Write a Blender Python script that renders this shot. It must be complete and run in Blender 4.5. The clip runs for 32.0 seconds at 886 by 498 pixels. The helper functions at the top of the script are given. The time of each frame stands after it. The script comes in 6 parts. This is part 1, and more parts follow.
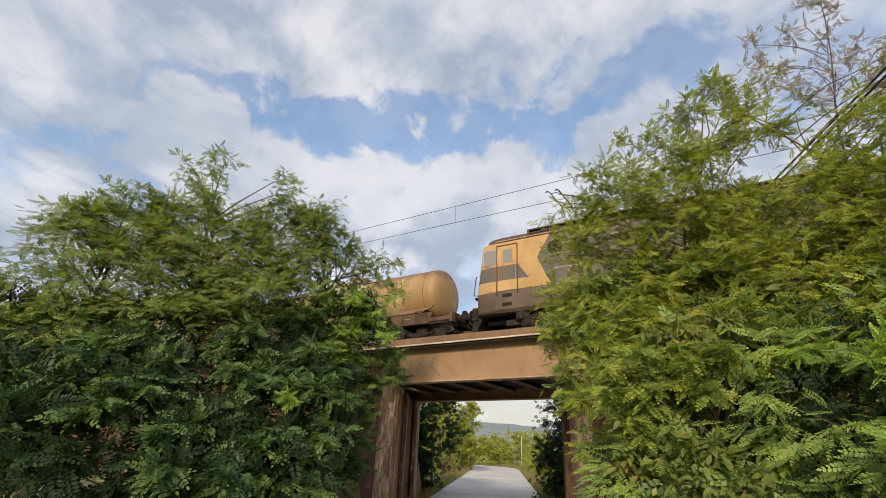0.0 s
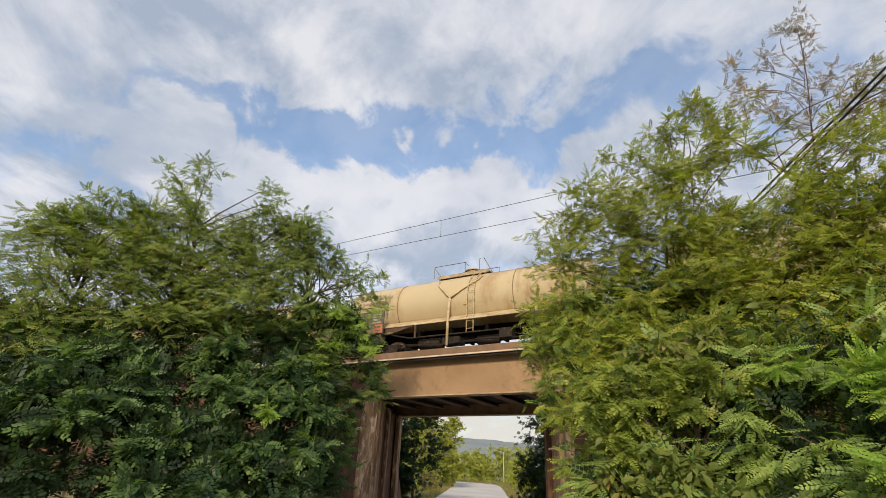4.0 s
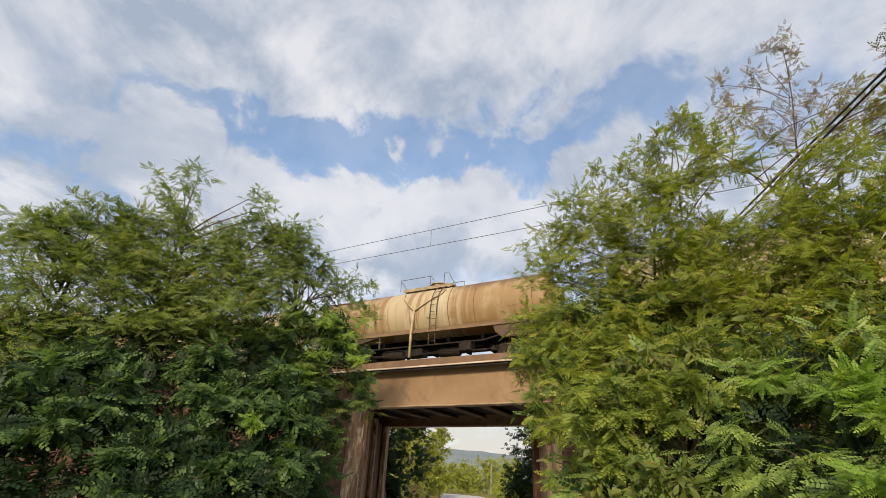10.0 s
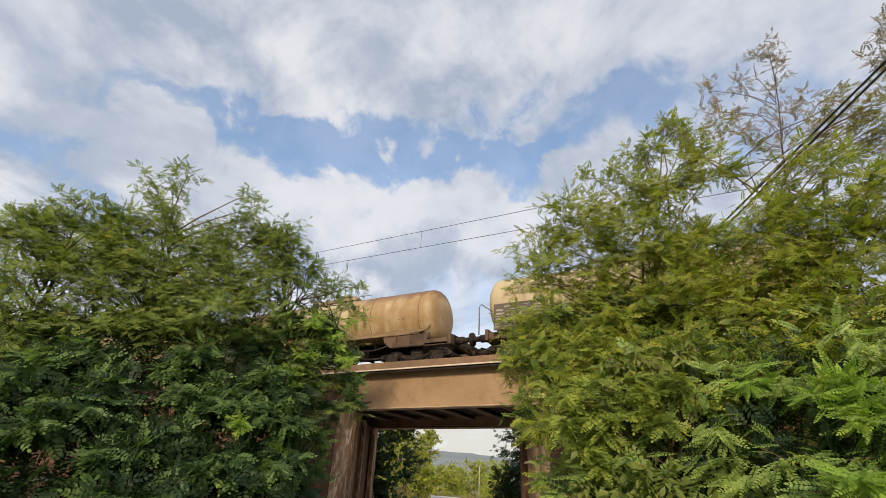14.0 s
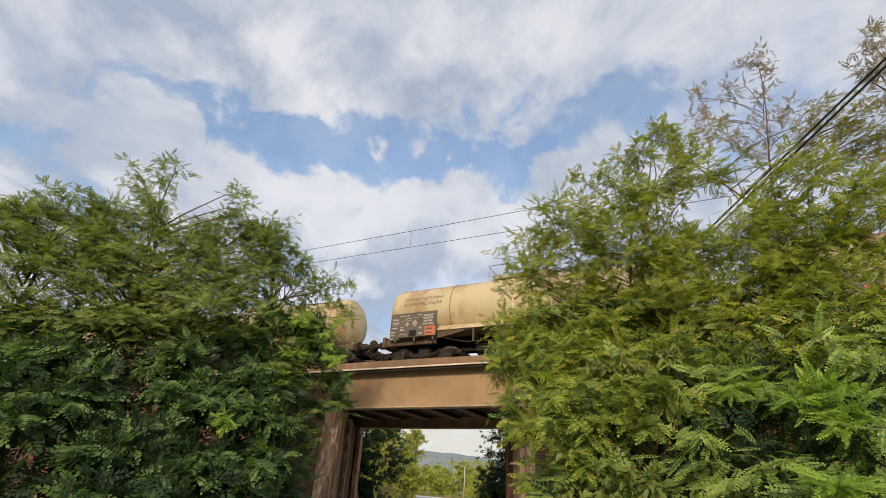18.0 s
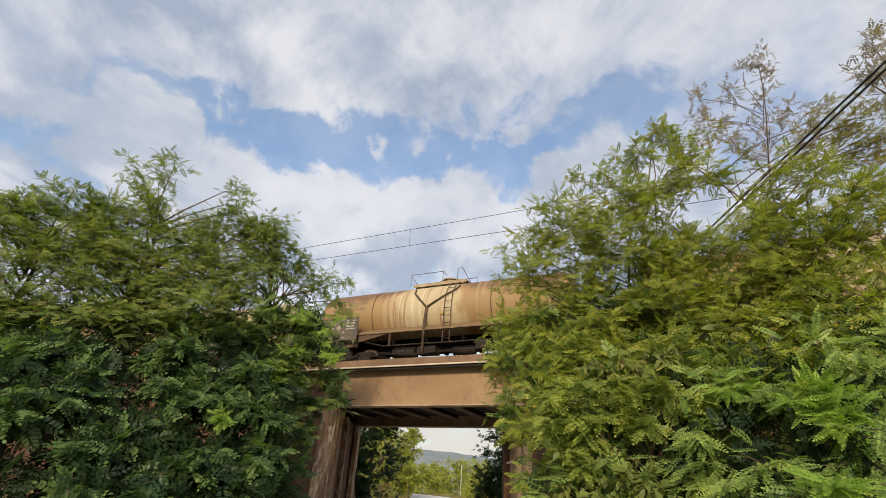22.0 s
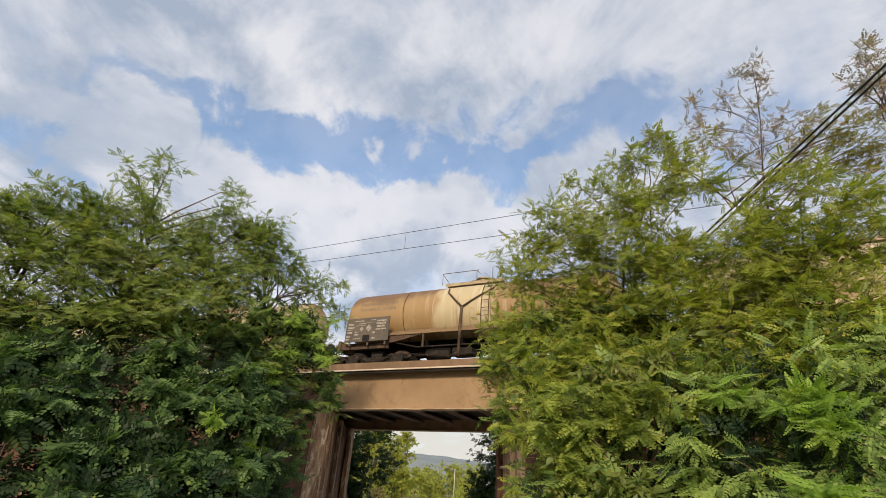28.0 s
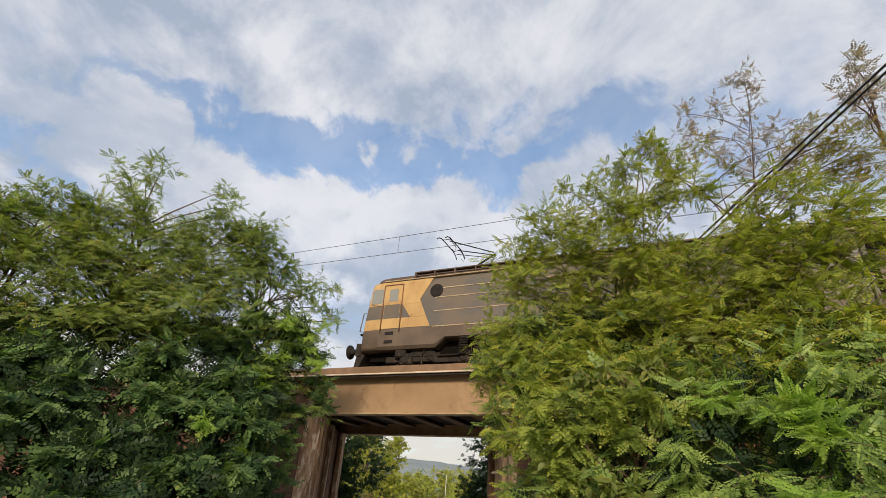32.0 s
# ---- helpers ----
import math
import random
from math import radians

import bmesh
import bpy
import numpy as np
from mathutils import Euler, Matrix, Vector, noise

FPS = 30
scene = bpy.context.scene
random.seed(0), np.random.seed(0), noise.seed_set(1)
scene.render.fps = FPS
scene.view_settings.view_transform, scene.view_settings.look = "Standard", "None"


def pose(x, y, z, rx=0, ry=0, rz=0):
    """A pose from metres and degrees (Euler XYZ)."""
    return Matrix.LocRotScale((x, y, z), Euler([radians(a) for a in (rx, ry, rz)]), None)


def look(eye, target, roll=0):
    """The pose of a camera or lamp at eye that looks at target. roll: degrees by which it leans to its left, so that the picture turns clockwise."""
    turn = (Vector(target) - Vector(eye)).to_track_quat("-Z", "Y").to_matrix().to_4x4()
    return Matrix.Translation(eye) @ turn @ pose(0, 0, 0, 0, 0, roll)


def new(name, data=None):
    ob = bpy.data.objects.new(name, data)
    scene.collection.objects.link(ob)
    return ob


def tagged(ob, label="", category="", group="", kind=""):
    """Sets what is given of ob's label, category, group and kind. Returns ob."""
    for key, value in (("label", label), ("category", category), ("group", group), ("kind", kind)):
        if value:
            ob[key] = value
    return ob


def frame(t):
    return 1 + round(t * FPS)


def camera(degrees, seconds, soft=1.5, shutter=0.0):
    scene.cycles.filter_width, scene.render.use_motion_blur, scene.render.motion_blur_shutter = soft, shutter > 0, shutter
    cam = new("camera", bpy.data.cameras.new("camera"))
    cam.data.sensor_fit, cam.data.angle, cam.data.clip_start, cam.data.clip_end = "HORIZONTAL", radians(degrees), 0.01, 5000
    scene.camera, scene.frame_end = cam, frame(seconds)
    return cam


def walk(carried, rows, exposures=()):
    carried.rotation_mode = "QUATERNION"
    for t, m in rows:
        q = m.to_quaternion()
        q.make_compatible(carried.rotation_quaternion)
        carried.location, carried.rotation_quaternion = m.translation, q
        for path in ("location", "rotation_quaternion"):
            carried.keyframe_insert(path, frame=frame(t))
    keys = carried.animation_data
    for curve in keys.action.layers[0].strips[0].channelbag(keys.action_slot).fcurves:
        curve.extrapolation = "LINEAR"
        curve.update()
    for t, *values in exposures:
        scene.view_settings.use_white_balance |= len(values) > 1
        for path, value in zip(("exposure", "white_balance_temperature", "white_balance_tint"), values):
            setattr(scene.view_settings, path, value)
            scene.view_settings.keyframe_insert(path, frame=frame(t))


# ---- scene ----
import functools
import itertools

# ---- camera: held by hand beside the road, about still, turning slowly ----
cam = camera(82.1, 32.0, soft=0.7)
EYE = (0.0, 0.0, 1.6)
# seconds, heading, tilt up and lean, in degrees
PATH = [
    (0, -6.44, 22.48, 2.55),
    (0.5, -6.08, 22.98, 2.69),
    (1, -5.76, 23.30, 2.78),
    (1.5, -5.50, 23.52, 2.74),
    (2, -5.34, 23.71, 2.70),
    (2.5, -5.21, 23.82, 2.66),
    (3, -5.10, 23.90, 2.73),
    (3.5, -4.88, 24.00, 2.78),
    (5.5, -4.38, 24.39, 2.73),
    (6, -4.34, 24.42, 2.67),
    (6.5, -4.30, 24.42, 2.66),
    (7, -4.25, 24.42, 2.73),
    (7.5, -4.20, 24.52, 2.75),
    (8, -4.14, 24.72, 2.73),
    (8.5, -4.07, 24.93, 2.69),
    (9, -3.93, 25.10, 2.66),
    (9.5, -3.74, 25.20, 2.82),
    (10, -3.49, 25.26, 3.04),
    (10.5, -3.22, 25.27, 3.17),
    (11, -2.98, 25.27, 3.30),
    (11.5, -2.78, 25.25, 3.33),
    (12, -2.57, 25.22, 3.22),
    (12.5, -2.45, 25.25, 3.16),
    (13, -2.41, 25.31, 3.10),
    (13.5, -2.36, 25.39, 3.03),
    (14, -2.27, 25.50, 3.01),
    (14.5, -2.18, 25.57, 3.14),
    (16.5, -1.21, 25.52, 3.80),
    (17, -1.08, 25.54, 3.72),
    (17.5, -0.97, 25.55, 3.64),
    (18, -0.96, 25.58, 3.51),
    (18.5, -0.98, 25.58, 3.39),
    (19, -1.04, 25.56, 3.37),
    (19.5, -1.04, 25.51, 3.45),
    (20, -1.01, 25.49, 3.56),
    (20.5, -0.96, 25.45, 3.63),
    (21, -0.88, 25.44, 3.71),
    (21.5, -0.83, 25.46, 3.86),
    (22, -0.81, 25.46, 3.95),
    (22.5, -0.77, 25.43, 4.03),
    (23, -0.71, 25.44, 4.09),
    (23.5, -0.65, 25.49, 4.10),
    (24, -0.64, 25.54, 4.11),
    (24.5, -0.61, 25.55, 4.08),
    (25, -0.54, 25.57, 4.02),
    (25.5, -0.49, 25.56, 3.97),
    (27.5, -0.37, 25.76, 4.37),
    (28, -0.27, 25.89, 4.31),
    (28.5, -0.16, 25.93, 4.25),
    (29, -0.08, 25.94, 4.29),
    (29.5, -0.04, 25.99, 4.37),
    (30, -0.00, 26.04, 4.39),
    (30.5, 0.11, 26.14, 4.36),
    (31, 0.25, 26.26, 4.32),
    (31.5, 0.39, 26.36, 4.35),
    (32, 0.51, 26.44, 4.45)
]


def sight(yaw, tilt, lean):
    y, p = radians(yaw), radians(tilt)
    way = Vector((math.sin(y) * math.cos(p), math.cos(y) * math.cos(p), math.sin(p)))
    return look(EYE, Vector(EYE) + way * 10, lean)


walk(cam, [(t, sight(a, b, c)) for t, a, b, c in PATH])

# ---- daylight: broken cloud, a low warm sun behind the camera ----
SUN_EL, SUN_AZ = 25.0, 187.0


def node(tree, kind, inputs=(), operation="", blend_type="", interpolation_type=""):
    n = tree.nodes.new(kind)
    if operation:
        n.operation = operation
    if blend_type:
        n.data_type, n.blend_type = "RGBA", blend_type
    if interpolation_type:
        n.interpolation_type = interpolation_type
    for k, v in dict(inputs).items():
        if isinstance(v, bpy.types.NodeSocket):
            tree.links.new(v, n.inputs[k])
        else:
            n.inputs[k].default_value = v
    return n


def calc(tree, op, a, b=0.0, c=0.0):
    return node(tree, "ShaderNodeMath", {0: a, 1: b, 2: c}, operation=op).outputs[0]


def blend(tree, fac, a, b, mode="MIX"):
    n = node(tree, "ShaderNodeMix", {0: fac, 6: a, 7: b}, blend_type=mode)
    return n.outputs[2]


def ramp(tree, fac, lo, hi):
    return node(tree, "ShaderNodeMapRange", {0: fac, 1: lo, 2: hi}, interpolation_type="SMOOTHSTEP").outputs[0]


def rgb(r, g, b):
    return (r, g, b, 1.0)


def make_world():
    world = bpy.data.worlds.new("sky")
    scene.world = world
    world.use_nodes = True
    t = world.node_tree
    t.nodes.clear()
    sky = node(t, "ShaderNodeTexSky")
    sky.sky_type, sky.sun_disc, sky.sun_elevation, sky.sun_rotation = "NISHITA", False, radians(SUN_EL), radians(SUN_AZ)
    sky.air_density, sky.dust_density, sky.ozone_density = 1.0, 1.2, 2.0
    where = node(t, "ShaderNodeTexCoord").outputs["Generated"]
    sep = node(t, "ShaderNodeSeparateXYZ", {0: where})
    x, y, z = sep.outputs
    el = calc(t, "MULTIPLY", calc(t, "ARCSINE", z), 57.2958)
    az = calc(t, "MULTIPLY", calc(t, "ARCTAN2", x, y), 57.2958)
    # a cloud layer overhead: its coordinates stretch towards the horizon
    zz = calc(t, "MAXIMUM", calc(t, "ADD", z, 0.10), 0.05)
    flat = node(t, "ShaderNodeCombineXYZ", {0: calc(t, "DIVIDE", x, zz), 1: calc(t, "DIVIDE", y, zz), 2: 0.0}).outputs[0]
    turned = node(t, "ShaderNodeMapping", {0: flat, 1: (3.1, 1.7, 0), 2: (0, 0, radians(-28)), 3: (1.0, 0.75, 1)}).outputs[0]
    billow = node(t, "ShaderNodeTexNoise", {0: turned, 2: 2.1, 3: 8.0, 4: 0.58, 8: 0.6}).outputs[0]
    puff = node(t, "ShaderNodeTexNoise", {0: where, 2: 5.5, 3: 9.0, 4: 0.58, 8: 0.5}).outputs[0]
    billow = calc(t, "ADD", calc(t, "MULTIPLY", billow, 0.45), calc(t, "MULTIPLY", puff, 0.55))
    fine = node(t, "ShaderNodeSeparateColor", {0: node(t, "ShaderNodeTexNoise", {0: where, 2: 10.0, 3: 5.0, 4: 0.55, 8: 0.3}).outputs[1]})
    el2 = calc(t, "ADD", el, calc(t, "MULTIPLY", calc(t, "SUBTRACT", fine.outputs[0], 0.5), 17.0))
    az2 = calc(t, "ADD", az, calc(t, "MULTIPLY", calc(t, "SUBTRACT", fine.outputs[1], 0.5), 30.0))

    def spot(a, e, wa, we, tilt=0.0):
        da, de = calc(t, "SUBTRACT", az2, a), calc(t, "SUBTRACT", el2, e)
        de = calc(t, "SUBTRACT", de, calc(t, "MULTIPLY", da, tilt))
        q = calc(t, "ADD", calc(t, "POWER", calc(t, "ABSOLUTE", calc(t, "DIVIDE", da, wa)), 2.0),
                 calc(t, "POWER", calc(t, "ABSOLUTE", calc(t, "DIVIDE", de, we)), 2.0))
        return calc(t, "EXPONENT", calc(t, "MULTIPLY", q, -1.0))

    cover = calc(t, "ADD", billow, 0.12)
    for a, e, wa, we, tilt, k in CLOUD_GAPS:
        cover = calc(t, "ADD", cover, calc(t, "MULTIPLY", spot(a, e, wa, we, tilt), k))
    mask = calc(t, "ADD", calc(t, "MULTIPLY", ramp(t, cover, 0.30, 0.64), 0.74), 0.26)
    shade = node(t, "ShaderNodeTexNoise", {0: turned, 2: 1.9, 3: 8.0, 4: 0.60, 8: 0.5}).outputs[0]
    dark = ramp(t, calc(t, "ADD", calc(t, "ADD", calc(t, "MULTIPLY", shade, 0.6), calc(t, "MULTIPLY", billow, 0.4)), calc(t, "MULTIPLY", spot(-4, 23.5, 13, 3.2), 0.16)), 0.42, 0.60)
    for a, e, wa, we, k in ((-42, 41, 9, 5, 0.45), (2, 43.5, 11, 3.2, 0.45), (-24, 42, 8, 4, -0.35), (-18, 26, 14, 2.0, 0.25)):
        dark = calc(t, "ADD", dark, calc(t, "MULTIPLY", spot(a, e, wa, we), k))
    dark = calc(t, "MINIMUM", calc(t, "MAXIMUM", dark, 0.0), 1.0)
    bank = spot(-12, 29, 26, 4.0)
    dark = calc(t, "MULTIPLY", dark, calc(t, "SUBTRACT", 1.0, calc(t, "MULTIPLY", bank, 0.85)))
    cloud = blend(t, dark, rgb(0.83, 0.825, 0.855), rgb(0.41, 0.475, 0.585))
    low = ramp(t, el, 16.0, 8.0)
    cloud = blend(t, low, cloud, rgb(0.75, 0.70, 0.63))
    mask = calc(t, "MAXIMUM", mask, calc(t, "MULTIPLY", low, 0.9))
    blue = blend(t, 1.0, sky.outputs[0], rgb(0.205, 0.222, 0.226), "MULTIPLY")
    out = blend(t, calc(t, "MULTIPLY", mask, 0.93), blue, cloud)
    bg = node(t, "ShaderNodeBackground", {0: out, 1: 1.0})
    node(t, "ShaderNodeOutputWorld", {0: bg.outputs[0]})


# heading, height, widths, slant and strength of the openings (less) and banks (more)
CLOUD_GAPS = [
    (-24, 35.4, 11, 2.3, 0.05, -0.34), (-6, 35.8, 12, 2.9, 0.0, -0.40), (9, 36.6, 7, 3.2, 0.25, -0.30), (17, 38.5, 6.5, 3.6, 0.3, -0.26),
    (27, 39.5, 8, 3.0, 0.2, -0.24), (-40, 33.3, 8, 1.9, 0.1, -0.24), (-47, 25, 9, 3.0, -0.2, -0.34), (-12, 28.6, 32, 3.6, 0.04, 0.42),
    (-30, 41, 12, 3.5, 0.0, 0.16), (-2, 45, 14, 4.5, 0.0, 0.20), (36, 34, 9, 4, 0.3, -0.24), (-3, 19, 9, 2.6, 0.0, -0.10)]
make_world()

sun = new("sun", bpy.data.lights.new("sun", "SUN"))
sun.data.energy, sun.data.angle, sun.data.color = 4.4, radians(9), (1.0, 0.86, 0.66)
_a, _e = radians(SUN_AZ), radians(SUN_EL)
sun.matrix_world = look((math.sin(_a) * math.cos(_e) * 60, math.cos(_a) * math.cos(_e) * 60, math.sin(_e) * 60), (0, 0, 0))


# ---- materials ----
def surface(name, base, other, scale=3.0, rough=0.8, bump=0.2, metal=0.0, speck=None, speck_cut=(0.58, 0.68), grain=40.0,
            stretch=(1, 1, 1), spread=0.10, depth=0.01, spec=0.4, warp=0.0):
    """A paint or mineral surface: two colours in patches, fine grain, specks or stains, and relief."""
    m = bpy.data.materials.new(name)
    m.use_nodes = True
    t = m.node_tree
    p = t.nodes["Principled BSDF"]
    co = node(t, "ShaderNodeMapping", {0: node(t, "ShaderNodeTexCoord").outputs["Object"], 3: stretch}).outputs[0]
    patch = node(t, "ShaderNodeTexNoise", {0: co, 2: scale, 3: 8.0, 4: 0.6, 8: warp}).outputs[0]
    fine = node(t, "ShaderNodeTexNoise", {0: co, 2: grain, 3: 4.0, 4: 0.65}).outputs[0]
    col = blend(t, ramp(t, patch, 0.36, 0.64), rgb(*base), rgb(*other))
    if speck:
        st = node(t, "ShaderNodeTexNoise", {0: co, 2: scale * 2.3, 3: 8.0, 4: 0.7, 8: warp}).outputs[0]
        col = blend(t, ramp(t, st, *speck_cut), col, rgb(*speck))
    rnd = node(t, "ShaderNodeObjectInfo").outputs["Random"]
    lum = calc(t, "ADD", 1.0 - spread, calc(t, "MULTIPLY", calc(t, "ADD", fine, calc(t, "MULTIPLY", rnd, 0.5)), spread * 1.33))
    both = node(t, "ShaderNodeCombineXYZ", {0: lum, 1: lum, 2: lum}).outputs[0]
    col = blend(t, 1.0, col, both, "MULTIPLY")
    t.links.new(col, p.inputs["Base Color"])
    p.inputs["Metallic"].default_value = metal
    p.inputs["Specular IOR Level"].default_value = spec
    t.links.new(calc(t, "ADD", rough - 0.08, calc(t, "MULTIPLY", patch, 0.16)), p.inputs["Roughness"])
    if bump:
        b = node(t, "ShaderNodeBump", {"Strength": bump, "Distance": depth, "Height": calc(t, "ADD", fine, patch)})
        t.links.new(b.outputs[0], p.inputs["Normal"])
    return m


def leaf_material(name, dark, light, yellow, amount=0.06):
    m = bpy.data.materials.new(name)
    m.use_nodes = True
    t = m.node_tree
    t.nodes.clear()
    co = node(t, "ShaderNodeTexCoord").outputs["Object"]
    big = node(t, "ShaderNodeTexNoise", {0: co, 2: 1.1, 3: 3.0}).outputs[0]
    rnd = node(t, "ShaderNodeNewGeometry").outputs["Random Per Island"]
    tuft = node(t, "ShaderNodeTexNoise", {0: co, 2: 4.5, 3: 2.0}).outputs[0]
    mixv = calc(t, "ADD", calc(t, "MULTIPLY", rnd, 0.34), calc(t, "MULTIPLY", ramp(t, big, 0.35, 0.68), 0.36))
    mixv = calc(t, "SUBTRACT", calc(t, "ADD", mixv, calc(t, "MULTIPLY", ramp(t, tuft, 0.38, 0.62), 0.60)), 0.16)
    col = blend(t, mixv, rgb(*dark), rgb(*light))
    turn = ramp(t, calc(t, "ADD", calc(t, "MULTIPLY", rnd, 0.40), calc(t, "MULTIPLY", node(t, "ShaderNodeTexNoise", {0: co, 2: 3.4}).outputs[0], 1.0)),
                1.0 - amount * 2.2, 1.12 - amount)
    col = blend(t, turn, col, rgb(*yellow))
    p = node(t, "ShaderNodeBsdfPrincipled", {"Base Color": col, "Roughness": 0.46})
    p.inputs["Specular IOR Level"].default_value = 0.24
    tr = node(t, "ShaderNodeBsdfTranslucent", {0: blend(t, 1.0, col, rgb(1.25, 1.35, 0.6), "MULTIPLY")})
    mx = node(t, "ShaderNodeMixShader", {0: 0.42, 1: p.outputs[0], 2: tr.outputs[0]})
    node(t, "ShaderNodeOutputMaterial", {0: mx.outputs[0]})
    return m


def tank_material(name, dirt):
    """Cream paint on a tank: brown spill and dust on its top, dribbles down its flanks, cleaner round the filling dome."""
    m = bpy.data.materials.new(name)
    m.use_nodes = True
    t = m.node_tree
    p = t.nodes["Principled BSDF"]
    tc = node(t, "ShaderNodeTexCoord").outputs["Object"]
    sep = node(t, "ShaderNodeSeparateXYZ", {0: tc})
    x, y, z = sep.outputs
    rnd = node(t, "ShaderNodeObjectInfo").outputs["Random"]
    shift = node(t, "ShaderNodeCombineXYZ", {0: calc(t, "MULTIPLY", rnd, 50.0)}).outputs[0]
    co = node(t, "ShaderNodeVectorMath", {0: tc, 1: shift}, operation="ADD").outputs[0]
    drip_co = node(t, "ShaderNodeMapping", {0: co, 3: (1.7, 0.45, 0.5)}).outputs[0]
    drip = node(t, "ShaderNodeTexNoise", {0: drip_co, 2: 1.6, 3: 6.0, 4: 0.6}).outputs[0]
    cloudy = node(t, "ShaderNodeTexNoise", {0: co, 2: 0.8, 3: 6.0, 4: 0.6}).outputs[0]
    fine = node(t, "ShaderNodeTexNoise", {0: co, 2: 26.0, 3: 5.0, 4: 0.65}).outputs[0]
    clean = blend(t, cloudy, rgb(0.47, 0.375, 0.225), rgb(0.39, 0.305, 0.18))
    tan = blend(t, cloudy, rgb(0.34, 0.22, 0.098), rgb(0.25, 0.145, 0.06))
    brown = blend(t, cloudy, rgb(0.17, 0.085, 0.035), rgb(0.10, 0.055, 0.03))
    dome = calc(t, "EXPONENT", calc(t, "MULTIPLY", calc(t, "POWER", calc(t, "ABSOLUTE", calc(t, "DIVIDE", calc(t, "ADD", x, 0.55), 1.25)), 4.0), -1.0))
    cover = calc(t, "ADD", calc(t, "MULTIPLY", cloudy, 0.8), calc(t, "MULTIPLY", drip, 0.55))
    cover = calc(t, "SUBTRACT", cover, calc(t, "MULTIPLY", dome, 0.55 if dirt >= 2 else 0.12))
    col = blend(t, ramp(t, cover, 0.78 - 0.17 * dirt, 1.05 - 0.17 * dirt), clean, tan)
    top = calc(t, "ADD", calc(t, "MULTIPLY", calc(t, "SUBTRACT", z, 2.47), 0.85), calc(t, "MULTIPLY", drip, 0.75))
    top = calc(t, "SUBTRACT", top, calc(t, "MULTIPLY", dome, 0.6 if dirt >= 2 else 0.2))
    col = blend(t, calc(t, "MULTIPLY", ramp(t, top, 0.98 - 0.18 * dirt, 1.36 - 0.18 * dirt), 0.92), col, brown)
    low = calc(t, "ADD", calc(t, "SUBTRACT", 1.72, z), calc(t, "MULTIPLY", calc(t, "SUBTRACT", drip, 0.5), 0.9))
    col = blend(t, calc(t, "MULTIPLY", ramp(t, low, 0.1, 0.6), 0.22), col, brown)
    if dirt >= 2:
        # runs of acid and rust below the filling dome
        run_co = node(t, "ShaderNodeMapping", {0: co, 3: (5.5, 0.25, 0.30)}).outputs[0]
        runs = node(t, "ShaderNodeSeparateColor", {0: node(t, "ShaderNodeTexNoise", {0: run_co, 2: 1.0, 3: 4.0, 4: 0.55}).outputs[1]})
        reach = calc(t, "EXPONENT", calc(t, "MULTIPLY", calc(t, "POWER", calc(t, "ABSOLUTE", calc(t, "DIVIDE", calc(t, "ADD", x, 0.4), 1.9)), 4.0), -1.0))
        col = blend(t, calc(t, "MULTIPLY", calc(t, "MULTIPLY", ramp(t, runs.outputs[0], 0.52, 0.66), reach), 0.6), col, rgb(0.56, 0.48, 0.35))
        col = blend(t, calc(t, "MULTIPLY", calc(t, "MULTIPLY", ramp(t, runs.outputs[1], 0.56, 0.66), reach), 0.7), col, rgb(0.22, 0.105, 0.042))
    rust = node(t, "ShaderNodeTexNoise", {0: co, 2: 3.4, 3: 9.0, 4: 0.72}).outputs[0]
    col = blend(t, calc(t, "MULTIPLY", ramp(t, rust, 0.64 - 0.015 * dirt, 0.72), 0.6), col, rgb(0.20, 0.085, 0.03))
    lum = calc(t, "ADD", 0.92, calc(t, "MULTIPLY", fine, 0.16))
    col = blend(t, 1.0, col, node(t, "ShaderNodeCombineXYZ", {0: lum, 1: lum, 2: lum}).outputs[0], "MULTIPLY")
    t.links.new(col, p.inputs["Base Color"])
    t.links.new(calc(t, "ADD", 0.36 + 0.05 * dirt, calc(t, "MULTIPLY", cloudy, 0.2)), p.inputs["Roughness"])
    b = node(t, "ShaderNodeBump", {"Strength": 0.12, "Distance": 0.01, "Height": calc(t, "ADD", fine, calc(t, "MULTIPLY", cloudy, 3.0))})
    t.links.new(b.outputs[0], p.inputs["Normal"])
    return m


def glass_material(name, tint):
    m = bpy.data.materials.new(name)
    m.use_nodes = True
    p = m.node_tree.nodes["Principled BSDF"]
    p.inputs["Base Color"].default_value = rgb(*tint)
    p.inputs["Roughness"].default_value = 0.06
    p.inputs["Specular IOR Level"].default_value = 0.9
    return m


CONCRETE = surface("stained concrete", (0.215, 0.130, 0.076), (0.145, 0.088, 0.051), 1.4, 0.9, 0.45, speck=(0.16, 0.10, 0.065), grain=22, stretch=(1, 1, 0.55))
GIRDER = surface("rust-washed girder paint", (0.285, 0.179, 0.096), (0.225, 0.137, 0.072), 0.9, 0.75, 0.18, speck=(0.140, 0.080, 0.042), speck_cut=(0.50, 0.70), grain=38, stretch=(0.9, 1, 0.8), spread=0.34)
# paler than the girder: its light bottom edge is put into the paint
FLANGE = surface("flange paint lightened for highlight", (0.40, 0.29, 0.185), (0.27, 0.175, 0.10), 2.5, 0.7, 0.2, grain=40)
# near black stands for the shade under deck and walkway lip
GIRDER_DARK = surface("steel with shade in its colour", (0.034, 0.025, 0.020), (0.022, 0.017, 0.015), 1.5, 0.85, 0.2, spec=0.15)
BEAM = surface("rusty brown cross beam", (0.15, 0.095, 0.060), (0.09, 0.058, 0.038), 1.5, 0.85, 0.2)
